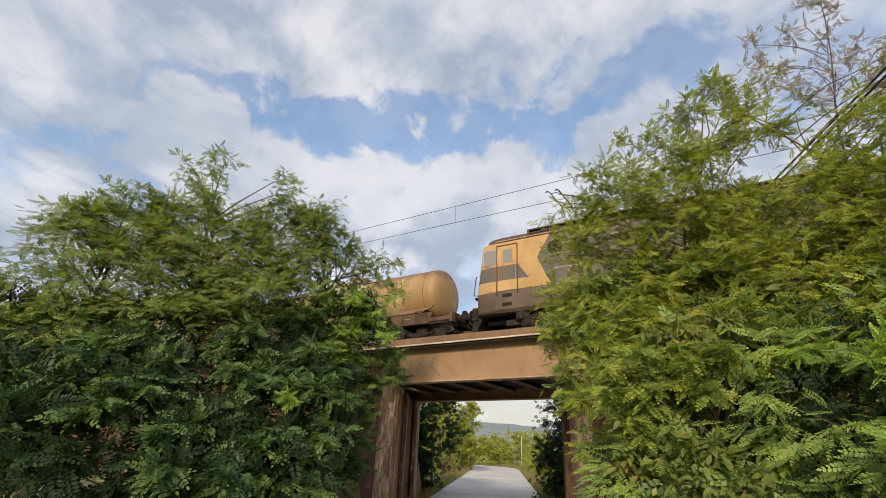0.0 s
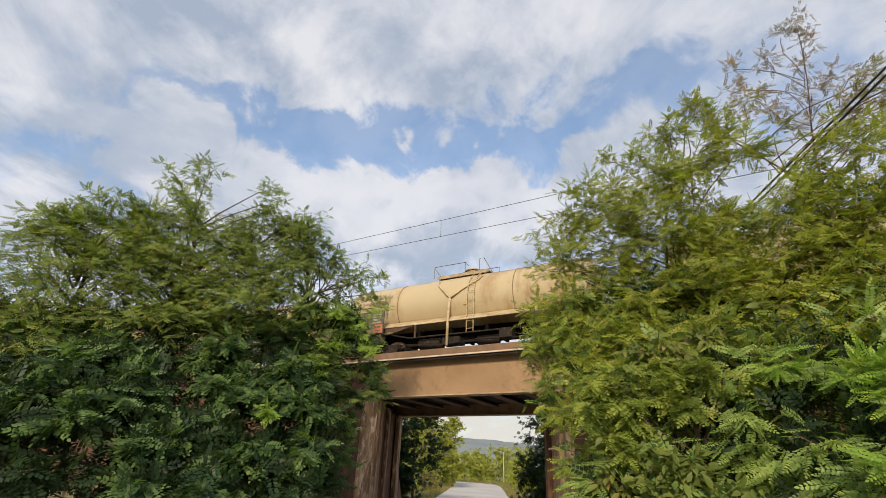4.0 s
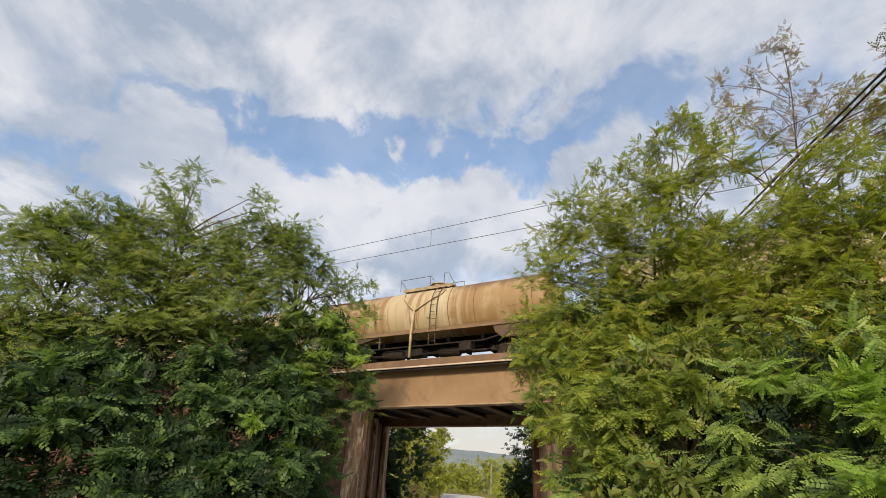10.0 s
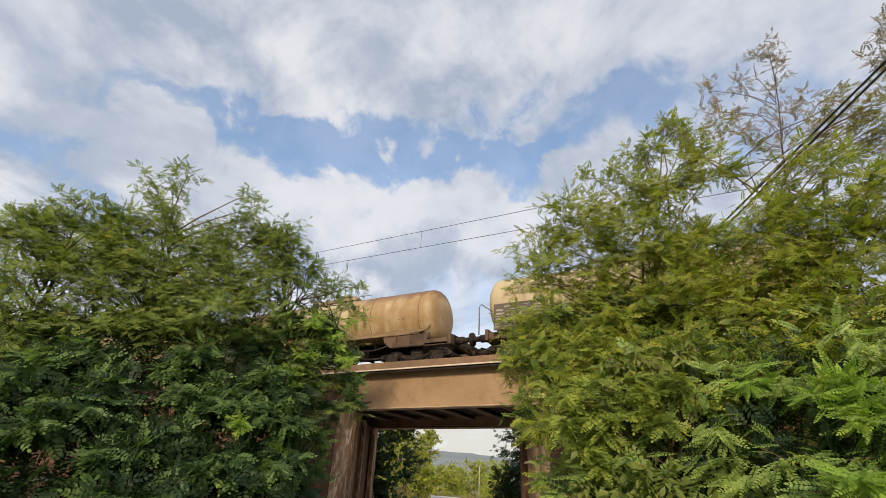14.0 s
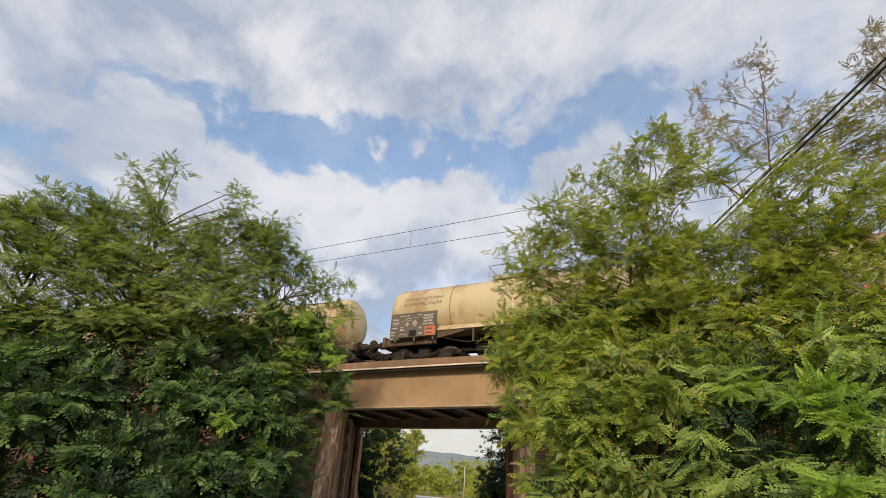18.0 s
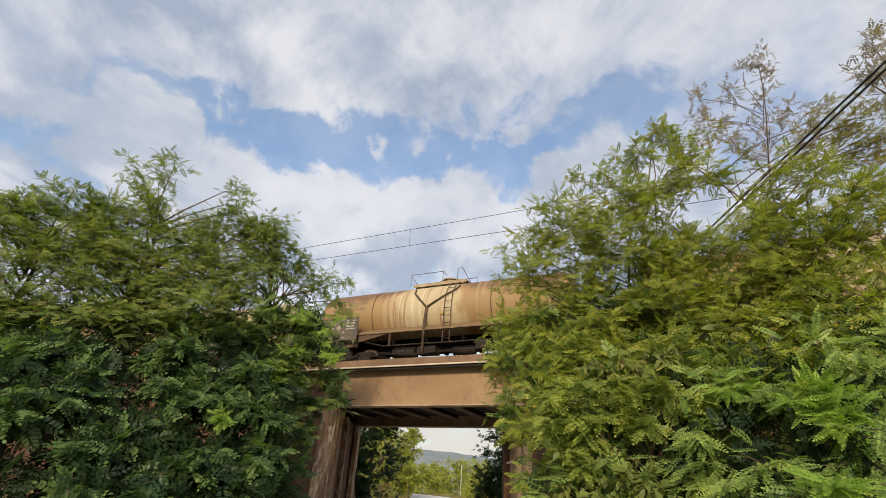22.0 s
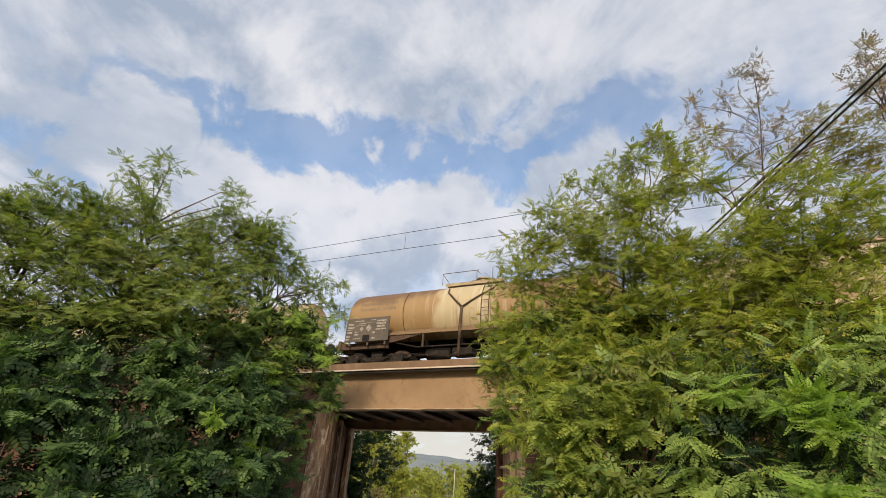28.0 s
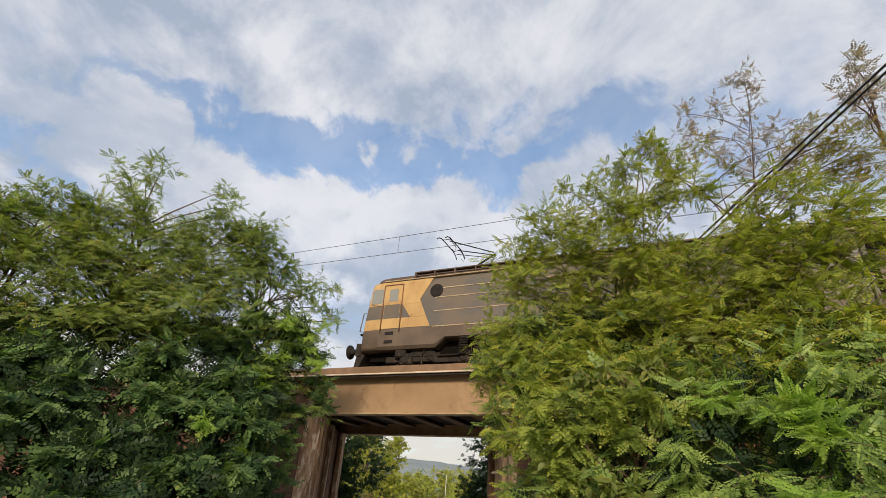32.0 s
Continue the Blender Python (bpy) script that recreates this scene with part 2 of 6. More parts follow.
EDGE_LIGHT = surface("bare pale edge strip", (0.58, 0.48, 0.38), (0.44, 0.34, 0.25), 3.0, 0.7, 0.2, grain=50)
ABUT = surface("streaked abutment concrete", (0.215, 0.105, 0.052), (0.085, 0.043, 0.025), 1.6, 0.92, 0.8, speck=(0.40, 0.29, 0.20), speck_cut=(0.58, 0.74), grain=9, stretch=(1.7, 1.7, 0.55), spread=0.5, depth=0.04, warp=0.9)
ABUT_PALE = surface("pale streaked concrete", (0.33, 0.195, 0.110), (0.150, 0.080, 0.044), 1.6, 0.92, 0.8, speck=(0.56, 0.46, 0.35), speck_cut=(0.48, 0.68), grain=9, stretch=(2.0, 2.0, 0.5), spread=0.5, depth=0.04, warp=0.9)
ABUT_EAST = surface("pale weathered concrete", (0.46, 0.31, 0.19), (0.25, 0.155, 0.09), 1.5, 0.92, 0.7, speck=(0.12, 0.07, 0.042), speck_cut=(0.50, 0.74), grain=9, stretch=(1.7, 1.7, 0.55), spread=0.5, depth=0.04, warp=0.9)
ABUT_RED = surface("red-brown soiled concrete", (0.115, 0.052, 0.030), (0.060, 0.031, 0.020), 1.0, 0.92, 0.6, speck=(0.17, 0.10, 0.065), speck_cut=(0.58, 0.76), grain=10, stretch=(1.2, 1.2, 0.55), spread=0.4, depth=0.03, warp=0.8)
BALLAST = surface("grey-brown ballast", (0.30, 0.25, 0.20), (0.20, 0.16, 0.13), 9.0, 0.95, 0.8, grain=60, depth=0.04)
EARTH = surface("dry earth and grass", (0.16, 0.14, 0.07), (0.09, 0.10, 0.04), 0.7, 0.95, 0.5, speck=(0.24, 0.20, 0.12), grain=12, depth=0.05)
ASPHALT = surface("pale worn asphalt", (0.50, 0.475, 0.45), (0.42, 0.395, 0.375), 0.35, 0.92, 0.3, speck=(0.34, 0.32, 0.30), speck_cut=(0.60, 0.66), grain=30)
RAILSTEEL = surface("worn rail steel", (0.18, 0.12, 0.09), (0.12, 0.08, 0.06), 6.0, 0.5, 0.1, metal=0.7)
UNDER = surface("oily brown-black running gear", (0.016, 0.014, 0.012), (0.030, 0.022, 0.017), 4.0, 0.75, 0.4, speck=(0.085, 0.055, 0.036), speck_cut=(0.55, 0.66), grain=30, spec=0.15, spread=0.3)
SILL = surface("brown dust-covered sill", (0.115, 0.074, 0.050), (0.062, 0.041, 0.029), 2.0, 0.85, 0.2, speck=(0.022, 0.018, 0.015), grain=30, spec=0.15, spread=0.25)
SILL_DARK = surface("sooty dark sill", (0.018, 0.016, 0.015), (0.028, 0.022, 0.018), 2.0, 0.8, 0.2, speck=(0.055, 0.038, 0.027), grain=30, spec=0.15, spread=0.25)
BOARD = surface("sooty grey wooden board", (0.082, 0.068, 0.057), (0.118, 0.092, 0.070), 3.0, 0.85, 0.25, grain=30)
PIPE = surface("dull cream drain pipe", (0.50, 0.40, 0.25), (0.36, 0.25, 0.13), 3.0, 0.6, 0.1, speck=(0.16, 0.08, 0.04))
TREAD = surface("dusty grating", (0.38, 0.30, 0.19), (0.25, 0.18, 0.11), 5.0, 0.8, 0.3)
RAILING = surface("grey handrail", (0.16, 0.145, 0.13), (0.10, 0.09, 0.08), 6.0, 0.6, 0.1)
ORANGE = surface("orange hazard plate", (0.42, 0.145, 0.07), (0.30, 0.115, 0.06), 6.0, 0.7, 0.05)
LABEL = surface("faded white label", (0.36, 0.315, 0.26), (0.17, 0.145, 0.12), 14.0, 0.7, 0.05)
LETTER = surface("faded black lettering", (0.13, 0.095, 0.07), (0.20, 0.15, 0.10), 9.0, 0.8, 0.0)
YELLOW = surface("warm yellow locomotive paint", (0.45, 0.285, 0.115), (0.36, 0.215, 0.085), 1.3, 0.5, 0.08, speck=(0.25, 0.11, 0.042), speck_cut=(0.56, 0.72), grain=35, stretch=(1.2, 1, 0.7))
GREY = surface("grey locomotive paint under brown dust", (0.092, 0.082, 0.074), (0.128, 0.097, 0.070), 0.8, 0.55, 0.08, speck=(0.115, 0.082, 0.056), speck_cut=(0.58, 0.74), grain=35, stretch=(1, 1, 1.6))
SKIRT = surface("dust-brown lower body", (0.115, 0.082, 0.056), (0.085, 0.06, 0.043), 1.2, 0.7, 0.1, speck=(0.10, 0.07, 0.055), grain=30)
STRIPE = surface("cream trim strip", (0.44, 0.34, 0.215), (0.27, 0.185, 0.105), 2.2, 0.6, 0.05, speck=(0.17, 0.085, 0.04), speck_cut=(0.56, 0.68))
RUST = surface("rusty steel frame", (0.20, 0.095, 0.042), (0.12, 0.06, 0.034), 4.0, 0.85, 0.3, speck=(0.30, 0.15, 0.06))
ROOFMETAL = surface("rusty roof louvre", (0.10, 0.06, 0.042), (0.065, 0.043, 0.033), 3.0, 0.7, 0.2)
RUBBER = surface("black rubber and iron", (0.014, 0.013, 0.012), (0.024, 0.020, 0.018), 8.0, 0.75, 0.1, spec=0.12)
# tint raised to draw the bright sky reflected in the panes
GLASS = glass_material("glass with sky reflection in its tint", (0.20, 0.195, 0.17))
# black that paints the dark of gaps and openings
VOID = surface("flat black for unlit gaps", (0.006, 0.0055, 0.005), (0.010, 0.008, 0.007), 3.0, 0.95, 0.0, spec=0.03)
WIRE = surface("dark overhead wire", (0.10, 0.09, 0.09), (0.07, 0.065, 0.065), 8.0, 0.5, 0.0, metal=0.3)
BLACKCABLE = surface("black insulated cable", (0.018, 0.018, 0.019), (0.025, 0.025, 0.026), 8.0, 0.6, 0.0)
LAMPPAINT = surface("pale lamp post paint", (0.55, 0.50, 0.36), (0.45, 0.40, 0.28), 3.0, 0.6, 0.05)
BARK = surface("furrowed brown bark", (0.12, 0.085, 0.055), (0.075, 0.055, 0.04), 6.0, 0.95, 0.8, grain=30, stretch=(1, 1, 0.25), depth=0.03)
TWIG = surface("reddish brown twig", (0.13, 0.075, 0.045), (0.08, 0.055, 0.035), 9.0, 0.9, 0.3)
LEAF_DEEP = leaf_material("deep green locust leaf", (0.058, 0.108, 0.033), (0.235, 0.310, 0.080), (0.32, 0.33, 0.07), 0.07)
LEAF_LOW = leaf_material("shade green locust leaf", (0.030, 0.068, 0.026), (0.165, 0.250, 0.076), (0.23, 0.28, 0.07), 0.05)
LEAF_MID = leaf_material("mid green locust leaf", (0.092, 0.146, 0.036), (0.275, 0.325, 0.074), (0.38, 0.32, 0.075), 0.075)
LEAF_OLIVE = leaf_material("olive green locust leaf", (0.138, 0.182, 0.027), (0.325, 0.360, 0.052), (0.46, 0.37, 0.06), 0.08)
LEAF_FRESH = leaf_material("fresh green locust leaf", (0.112, 0.185, 0.046), (0.335, 0.420, 0.110), (0.44, 0.45, 0.10), 0.05)
LEAF_LIME = leaf_material("light olive locust leaf", (0.118, 0.165, 0.030), (0.310, 0.355, 0.068), (0.42, 0.38, 0.07), 0.07)
LEAF_YOUNG = leaf_material("young yellow-green leaf", (0.17, 0.28, 0.040), (0.32, 0.43, 0.075), (0.42, 0.46, 0.09), 0.05)
LEAF_BROAD = leaf_material("dull broad leaf", (0.110, 0.140, 0.030), (0.200, 0.225, 0.052), (0.30, 0.22, 0.06), 0.08)
LEAF_RUSTY = leaf_material("withering pink-brown leaf", (0.20, 0.180, 0.180), (0.33, 0.285, 0.30), (0.40, 0.25, 0.26), 0.13)
LEAF_TURNING = leaf_material("turning olive leaf", (0.125, 0.155, 0.036), (0.275, 0.280, 0.056), (0.36, 0.22, 0.075), 0.17)
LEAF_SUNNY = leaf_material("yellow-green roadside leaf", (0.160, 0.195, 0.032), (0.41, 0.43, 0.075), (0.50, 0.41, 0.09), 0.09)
# green darkened in its colour for shade near the bridge and wall
LEAF_SHADY = leaf_material("dark green leaf with shade in it", (0.020, 0.043, 0.020), (0.058, 0.098, 0.036), (0.09, 0.12, 0.04), 0.03)
# near-black leaf colour that paints the shade in gaps of the bushes
LEAF_DARK = leaf_material("leaf blackened to paint shade", (0.016, 0.034, 0.014), (0.038, 0.066, 0.024), (0.08, 0.10, 0.03), 0.03)
GRASS = leaf_material("dry verge grass", (0.11, 0.12, 0.035), (0.22, 0.20, 0.075), (0.36, 0.28, 0.12), 0.2)
HILLMAT = surface("hazy blue-green hill wood", (0.185, 0.212, 0.225), (0.155, 0.182, 0.195), 0.012, 1.0, 0.0, grain=0.06)


# ---- building helpers ----
def box(bm, x0, x1, y0, y1, z0, z1, bevel=0.0):
    r = bmesh.ops.create_cube(bm, size=1.0)
    for v in r["verts"]:
        v.co = Vector(((x0 + x1) / 2 + v.co.x * (x1 - x0), (y0 + y1) / 2 + v.co.y * (y1 - y0), (z0 + z1) / 2 + v.co.z * (z1 - z0)))
    if bevel:
        edges = list({e for v in r["verts"] for e in v.link_edges})
        bmesh.ops.bevel(bm, geom=edges, offset=bevel, segments=1, affect="EDGES")
    return bm


def tube(bm, pts, r0, r1=None, n=6, cap=True):
    """A round bar along points, tapering from r0 to r1."""
    pts = [Vector(p) for p in pts]
    r1 = r0 if r1 is None else r1
    rings = []
    for i, p in enumerate(pts):
        d = (pts[min(i + 1, len(pts) - 1)] - pts[max(i - 1, 0)]).normalized()
        a = d.cross(Vector((0, 0, 1)) if abs(d.z) < 0.9 else Vector((1, 0, 0))).normalized()
        b = d.cross(a)
        r = r0 + (r1 - r0) * i / max(1, len(pts) - 1)
        rings.append([bm.verts.new(p + (a * math.cos(q) + b * math.sin(q)) * r) for q in [2 * math.pi * k / n for k in range(n)]])
    for u, v in zip(rings, rings[1:]):
        for k in range(n):
            f = bm.faces.new((u[k], u[(k + 1) % n], v[(k + 1) % n], v[k]))
            f.smooth = n > 5
    if cap:
        bm.faces.new(rings[0][::-1])
        bm.faces.new(rings[-1])
    return bm


def spun(bm, profile, cy=0.0, cz=0.0, n=40, axis="x"):
    """A turned body about a line along x (or y): pairs of place along it and radius."""
    rings = []
    for x, r in profile:
        ring = []
        for k in range(n):
            q = 2 * math.pi * k / n
            c = (x, cy + r * math.cos(q), cz + r * math.sin(q)) if axis == "x" else (cy + r * math.cos(q), x, cz + r * math.sin(q))
            ring.append(bm.verts.new(c))
        rings.append(ring)
    for u, v in zip(rings, rings[1:]):
        for k in range(n):
            f = bm.faces.new((u[k], u[(k + 1) % n], v[(k + 1) % n], v[k]))
            f.smooth = True
    bm.faces.new(rings[0][::-1])
    bm.faces.new(rings[-1])
    return bm


def slab(bm, outline, y0, y1):
    """An outline of x, z pairs given thickness from y0 to y1."""
    a = [bm.verts.new((x, y0, z)) for x, z in outline]
    b = [bm.verts.new((x, y1, z)) for x, z in outline]
    bm.faces.new(a)
    bm.faces.new(b[::-1])
    for i in range(len(a)):
        j = (i + 1) % len(a)
        bm.faces.new((a[j], a[i], b[i], b[j]))
    return bm


def as_mesh(bm, name, material):
    bmesh.ops.recalc_face_normals(bm, faces=bm.faces[:])
    me = bpy.data.meshes.new(name)
    bm.to_mesh(me)
    bm.free()
    for m in material if isinstance(material, (list, tuple)) else [material]:
        me.materials.append(m)
    return me


def part(name, bm, material, parent, label=""):
    me = bm if isinstance(bm, bpy.types.Mesh) else as_mesh(bm, name, material)
    ob = new(name, me)
    ob.parent = parent
    return tagged(ob, label)


def piece(name, bm, material, m=None, label="", category="", group="", kind=""):
    """A thing of one mesh."""
    ob = new(name, bm if isinstance(bm, bpy.types.Mesh) else as_mesh(bm, name, material))
    if m:
        ob.matrix_world = m
    return tagged(ob, label, category, group, kind)


def thing(name, m, label, category, group="", kind=""):
    ob = new(name)
    ob.empty_display_size = 0.2
    ob.matrix_world = m
    return tagged(ob, label, category, group, kind)


B = bmesh.new
SLANT = -26.5
BRIDGE = pose(0, 0, 0, 0, 0, SLANT)      # x along the track, y square to it, away from the road's near side
AXIS, RAIL = 15.95, 5.16                 # centre line of the track and height of the rail head


def along(x, y):
    """Place along and across the track of a place on the plan."""
    a = radians(SLANT)
    return x * math.cos(a) + y * math.sin(a), -x * math.sin(a) + y * math.cos(a)


# ---- ground, road, hill ----
def road_centre(y):
    """The road runs straight under the bridge and then bends to the west."""
    return -0.4 + 0.012 * max(0.0, y - 22) - 0.006 * max(0.0, y - 58) ** 2


def rise(y):
    """The land climbs gently beyond the bridge and levels off."""
    return 0.023 * (min(max(y, 22.0), 66.0) - 22.0)


def bank_height(x, y):
    s, d = along(x, y)
    road = x - road_centre(y)
    if abs(road) < 3.55:
        return rise(y)
    off = min(1.0, (abs(road) - 3.55) / 2.0)
    near = min(1.0, max(0.0, (d - 13.45) / 0.35)) if -31 < s < 5 else min(1.0, max(0.0, (d - 7.5) / 6.0))
    far = min(1.0, max(0.0, (24.5 - d) / 6.0))
    gate = 1.0 if 13.3 < d < 18.3 else min(1.0, off)
    low = rise(y) + (1 - min(near, far)) * 0.12 * off * noise.noise((x * 0.3, y * 0.3, 0))
    return max(low, 4.62 * min(near, far) * gate)


def make_ground():
    def steps(a, b, fine0, fine1, step):
        xs = list(np.arange(fine0, fine1, step))
        g = step
        lo, hi = fine0, fine1
        while lo > a:
            g *= 1.35
            lo -= g
            xs.insert(0, lo)
        g = step
        while hi < b:
            xs.append(hi)
            g *= 1.35
            hi += g
        return xs

    xs, ys = steps(-2600, 2600, -26, 22, 0.45), steps(-900, 2700, -8, 72, 0.45)
    verts = [(x, y, bank_height(x, y)) for y in ys for x in xs]
    w = len(xs)
    faces = [(j * w + i, j * w + i + 1, (j + 1) * w + i + 1, (j + 1) * w + i) for j in range(len(ys) - 1) for i in range(w - 1)]
    me = bpy.data.meshes.new("ground")
    me.from_pydata(verts, [], faces)
    me.materials.append(EARTH)
    piece("ground", me, EARTH, label="dry grassy earth with a railway embankment across it", category="ground", kind="structure")


def make_road():
    bm = B()
    prev = None
    for y in list(range(-40, 60, 4)) + list(range(60, 130, 3)):
        c = road_centre(y)
        w = 2.45 + 0.12 * noise.noise((0, y * 0.21, 3))
        row = [bm.verts.new((c + k * w, y, rise(y) + 0.05 - 0.03 * abs(k) ** 2)) for k in (-1, -0.5, 0, 0.5, 1)]
        if prev:
            for i in range(4):
                bm.faces.new((prev[i], prev[i + 1], row[i + 1], row[i]))
        prev = row
    piece("road", bm, ASPHALT, label="narrow pale worn asphalt road under the bridge", category="road", kind="structure")


def make_hill():
    bm = B()
    rows = []
    for j in range(14):
        row = []
        for i in range(90):
            x = -1500 + i * 34
            y = 1500 + j * 60
            f = math.sin(math.pi * min(1, j / 9) * 0.5)
            top = 137 - 0.05 * max(0.0, x + 30) - 0.03 * max(0.0, -x - 200) + 5 * noise.noise((x * 0.004, 2.0, 0))
            row.append(bm.verts.new((x, y, max(-3, top * f + 5 * noise.noise((x * 0.02, y * 0.02, 0)) - (4 if j == 0 else 0)))))
        rows.append(row)
    for a, b in zip(rows, rows[1:]):
        for i in range(len(a) - 1):
            bm.faces.new((a[i], a[i + 1], b[i + 1], b[i])).smooth = True
    piece("hill", bm, HILLMAT, label="hazy blue wooded hill in the distance", category="hill", kind="structure")


make_ground()
make_road()
make_hill()

# ---- bridge ----
G0, G1 = 13.2, 18.2         # near and far face of the bridge
LOW, TOP = 3.77, 4.86       # underside and top of the girders


def make_bridge():
    t = thing("railway_bridge", BRIDGE, "rust-stained steel girder railway bridge over the road", "bridge")
    a, b = -15.4, -1.2
    for name, d, sgn in (("girder", G0, 1), ("girder", G1 - 0.34, 1)):
        bm = B()
        box(bm, a, b, d + 0.06, d + 0.26, LOW + 0.03, TOP)                          # web
        girder = part(name, bm, GIRDER, t, "brown painted steel girder with rust stains")
        bm = B()
        # flange in lighter paint draws the highlight along the bottom edge
        box(bm, a, b, d, d + 0.34, LOW, LOW + 0.035, 0.006)
        part("lower_flange", bm, FLANGE, girder, "lower flange, paler to draw its edge highlight")
    # a shallow dent and welded splice on the near flange
    bm = B()
    box(bm, -7.35, -6.95, G0 - 0.012, G0 + 0.2, LOW - 0.012, LOW + 0.012, 0.004)
    part("splice_plate", bm, GIRDER, t)
    bm = B()
    box(bm, a, b, G0 - 0.26, G0 + 0.5, TOP + 0.004, TOP + 0.03)
    # hanging dark strip draws the shadow line under the pale edge
    box(bm, a, b, G0 - 0.24, G0 - 0.20, TOP - 0.07, TOP + 0.003)
    part("walkway_plate", bm, GIRDER_DARK, t, "walkway plate with a dark strip as its shadow")
    bm = B()
    box(bm, a, b, G0 - 0.30, G0 - 0.264, TOP - 0.008, TOP + 0.036, 0.006)
    part("edge_strip", bm, EDGE_LIGHT, t, "pale bare edge of the walkway")
    bm = B()
    wave = [(a + (b - a) * i / 40, TOP + 0.30 + 0.012 * noise.noise((i * 0.31, 0.5, 0))) for i in range(41)]
    slab(bm, [(a, TOP + 0.034)] + [(b, TOP + 0.034)] + wave[::-1], G0 - 0.02, G0 + 0.14)
    part("kerb", bm, CONCRETE, t, "brown stained kerb along the deck edge")
    bm = B()
    box(bm, a, b, G0 + 0.3, G1 - 0.3, LOW + 0.40, TOP - 0.05)
    # underside shade is in the steel colour
    part("deck", bm, GIRDER_DARK, t, "deck underside coloured dark as shade")
    for i in range(11):
        x = -14.2 + i * 1.18
        bm = B()
        box(bm, x, x + 0.16, G0 + 0.27, G1 - 0.35, LOW + 0.30, LOW + 0.396)
        box(bm, x - 0.09, x + 0.25, G0 + 0.27, G1 - 0.35, LOW + 0.265, LOW + 0.30)
        part("cross_beam", bm, BEAM, t, "brown steel cross beam" if i == 0 else "")
    bm = B()
    box(bm, a, b, G1 - 0.3, G1 + 0.2, TOP + 0.004, TOP + 0.28)
    part("far_kerb", bm, CONCRETE, t)
    return t


def wall_block(name, corners, z0, z1, material, label, parent=None):
    bm = B()
    lo = [bm.verts.new((x, y, z0)) for x, y in corners]
    hi = [bm.verts.new((x, y, z1)) for x, y in corners]
    bm.faces.new(lo[::-1])
    bm.faces.new(hi)
    n = len(corners)
    for i in range(n):
        bm.faces.new((lo[i], lo[(i + 1) % n], hi[(i + 1) % n], hi[i]))
    if parent:
        return part(name, bm, material, parent, label)
    return piece(name, bm, material, label=label, category="wall", kind="structure")


def plan(s, d):
    a = radians(SLANT)
    return s * math.cos(a) - d * math.sin(a), s * math.sin(a) + d * math.cos(a)


def make_abutments():
    # left of the road: inner face along the road, front wall along the track
    l = thing("abutment_west", pose(0, 0, 0), "tall streaked brown concrete bridge abutment with a stepped corner", "abutment", kind="structure")
    wall_block("wall", [(-3.2, 16.45), (-3.3, 21.8), (-6.5, 23.4), (-6.5, 18.1)], -0.2, LOW - 0.02, ABUT, "", l)
    wall_block("front_wall", [plan(-10.75, G0 + 0.05), plan(-10.75, G0 + 1.0), plan(-31, G0 + 1.0), plan(-31, G0 + 0.05)], -0.2, TOP + 0.22, ABUT_RED, "red-brown soiled wing wall", l)
    for k, (y0, y1, w) in enumerate(((16.5, 17.2, 0.14), (18.6, 19.0, 0.07), (20.9, 21.7, 0.12))):
        wall_block("pilaster", [(-3.2 + w, y0), (-3.21 + w, y1), (-3.24, y1), (-3.23, y0)], -0.2, LOW - 0.03, ABUT_PALE, "pale streaked concrete pilaster" if k == 0 else "", l)
    wall_block("corner_block", [plan(-10.72, G0 + 0.04), plan(-10.15, G0 + 0.10), plan(-10.3, G0 + 0.5), plan(-10.75, G0 + 0.9)], -0.2, LOW - 0.04, ABUT_PALE, "pale streaked corner", l)
    bm = B()
    slab(bm, [(0.0, -0.2), (3.6, -0.2), (3.6, 0.25), (0.0, 2.6)], -2.6, 0.0)
    part("wing_wall", bm, ABUT, l, "sloping soiled wing wall").matrix_basis = pose(-3.32, 21.82, 0, 0, 0, 90) @ Matrix.Scale(-1, 4, (0, 1, 0))
    r = thing("abutment_east", pose(0, 0, 0), "streaked brown concrete abutment half hidden by foliage", "abutment", kind="structure")
    wall_block("wall", [(2.2, 13.75), (5.4, 12.2), (5.6, 17.5), (2.35, 18.9)], -0.2, LOW - 0.02, ABUT_EAST, "", r)
    wall_block("front_wall", [plan(-3.95, G0 + 0.05), plan(6.0, G0 + 0.05), plan(6.0, G0 + 0.9), plan(-3.95, G0 + 0.9)], -0.2, TOP + 0.22, ABUT_RED, "brown soiled wing wall", r)
    wall_block("pilaster", [(2.10, 14.3), (2.24, 14.28), (2.26, 14.9), (2.12, 14.92)], -0.2, LOW - 0.03, ABUT_EAST, "", r)
    bm = B()
    box(bm, 2.0, 2.14, 15.2, 15.7, 2.43, 2.47, 0.005)
    part("bracket", bm, EDGE_LIGHT, r, "pale metal bracket")
    wall_block("pilaster", [(2.14, 17.2), (2.31, 17.2), (2.33, 17.8), (2.15, 17.8)], -0.2, LOW - 0.03, ABUT, "", r)


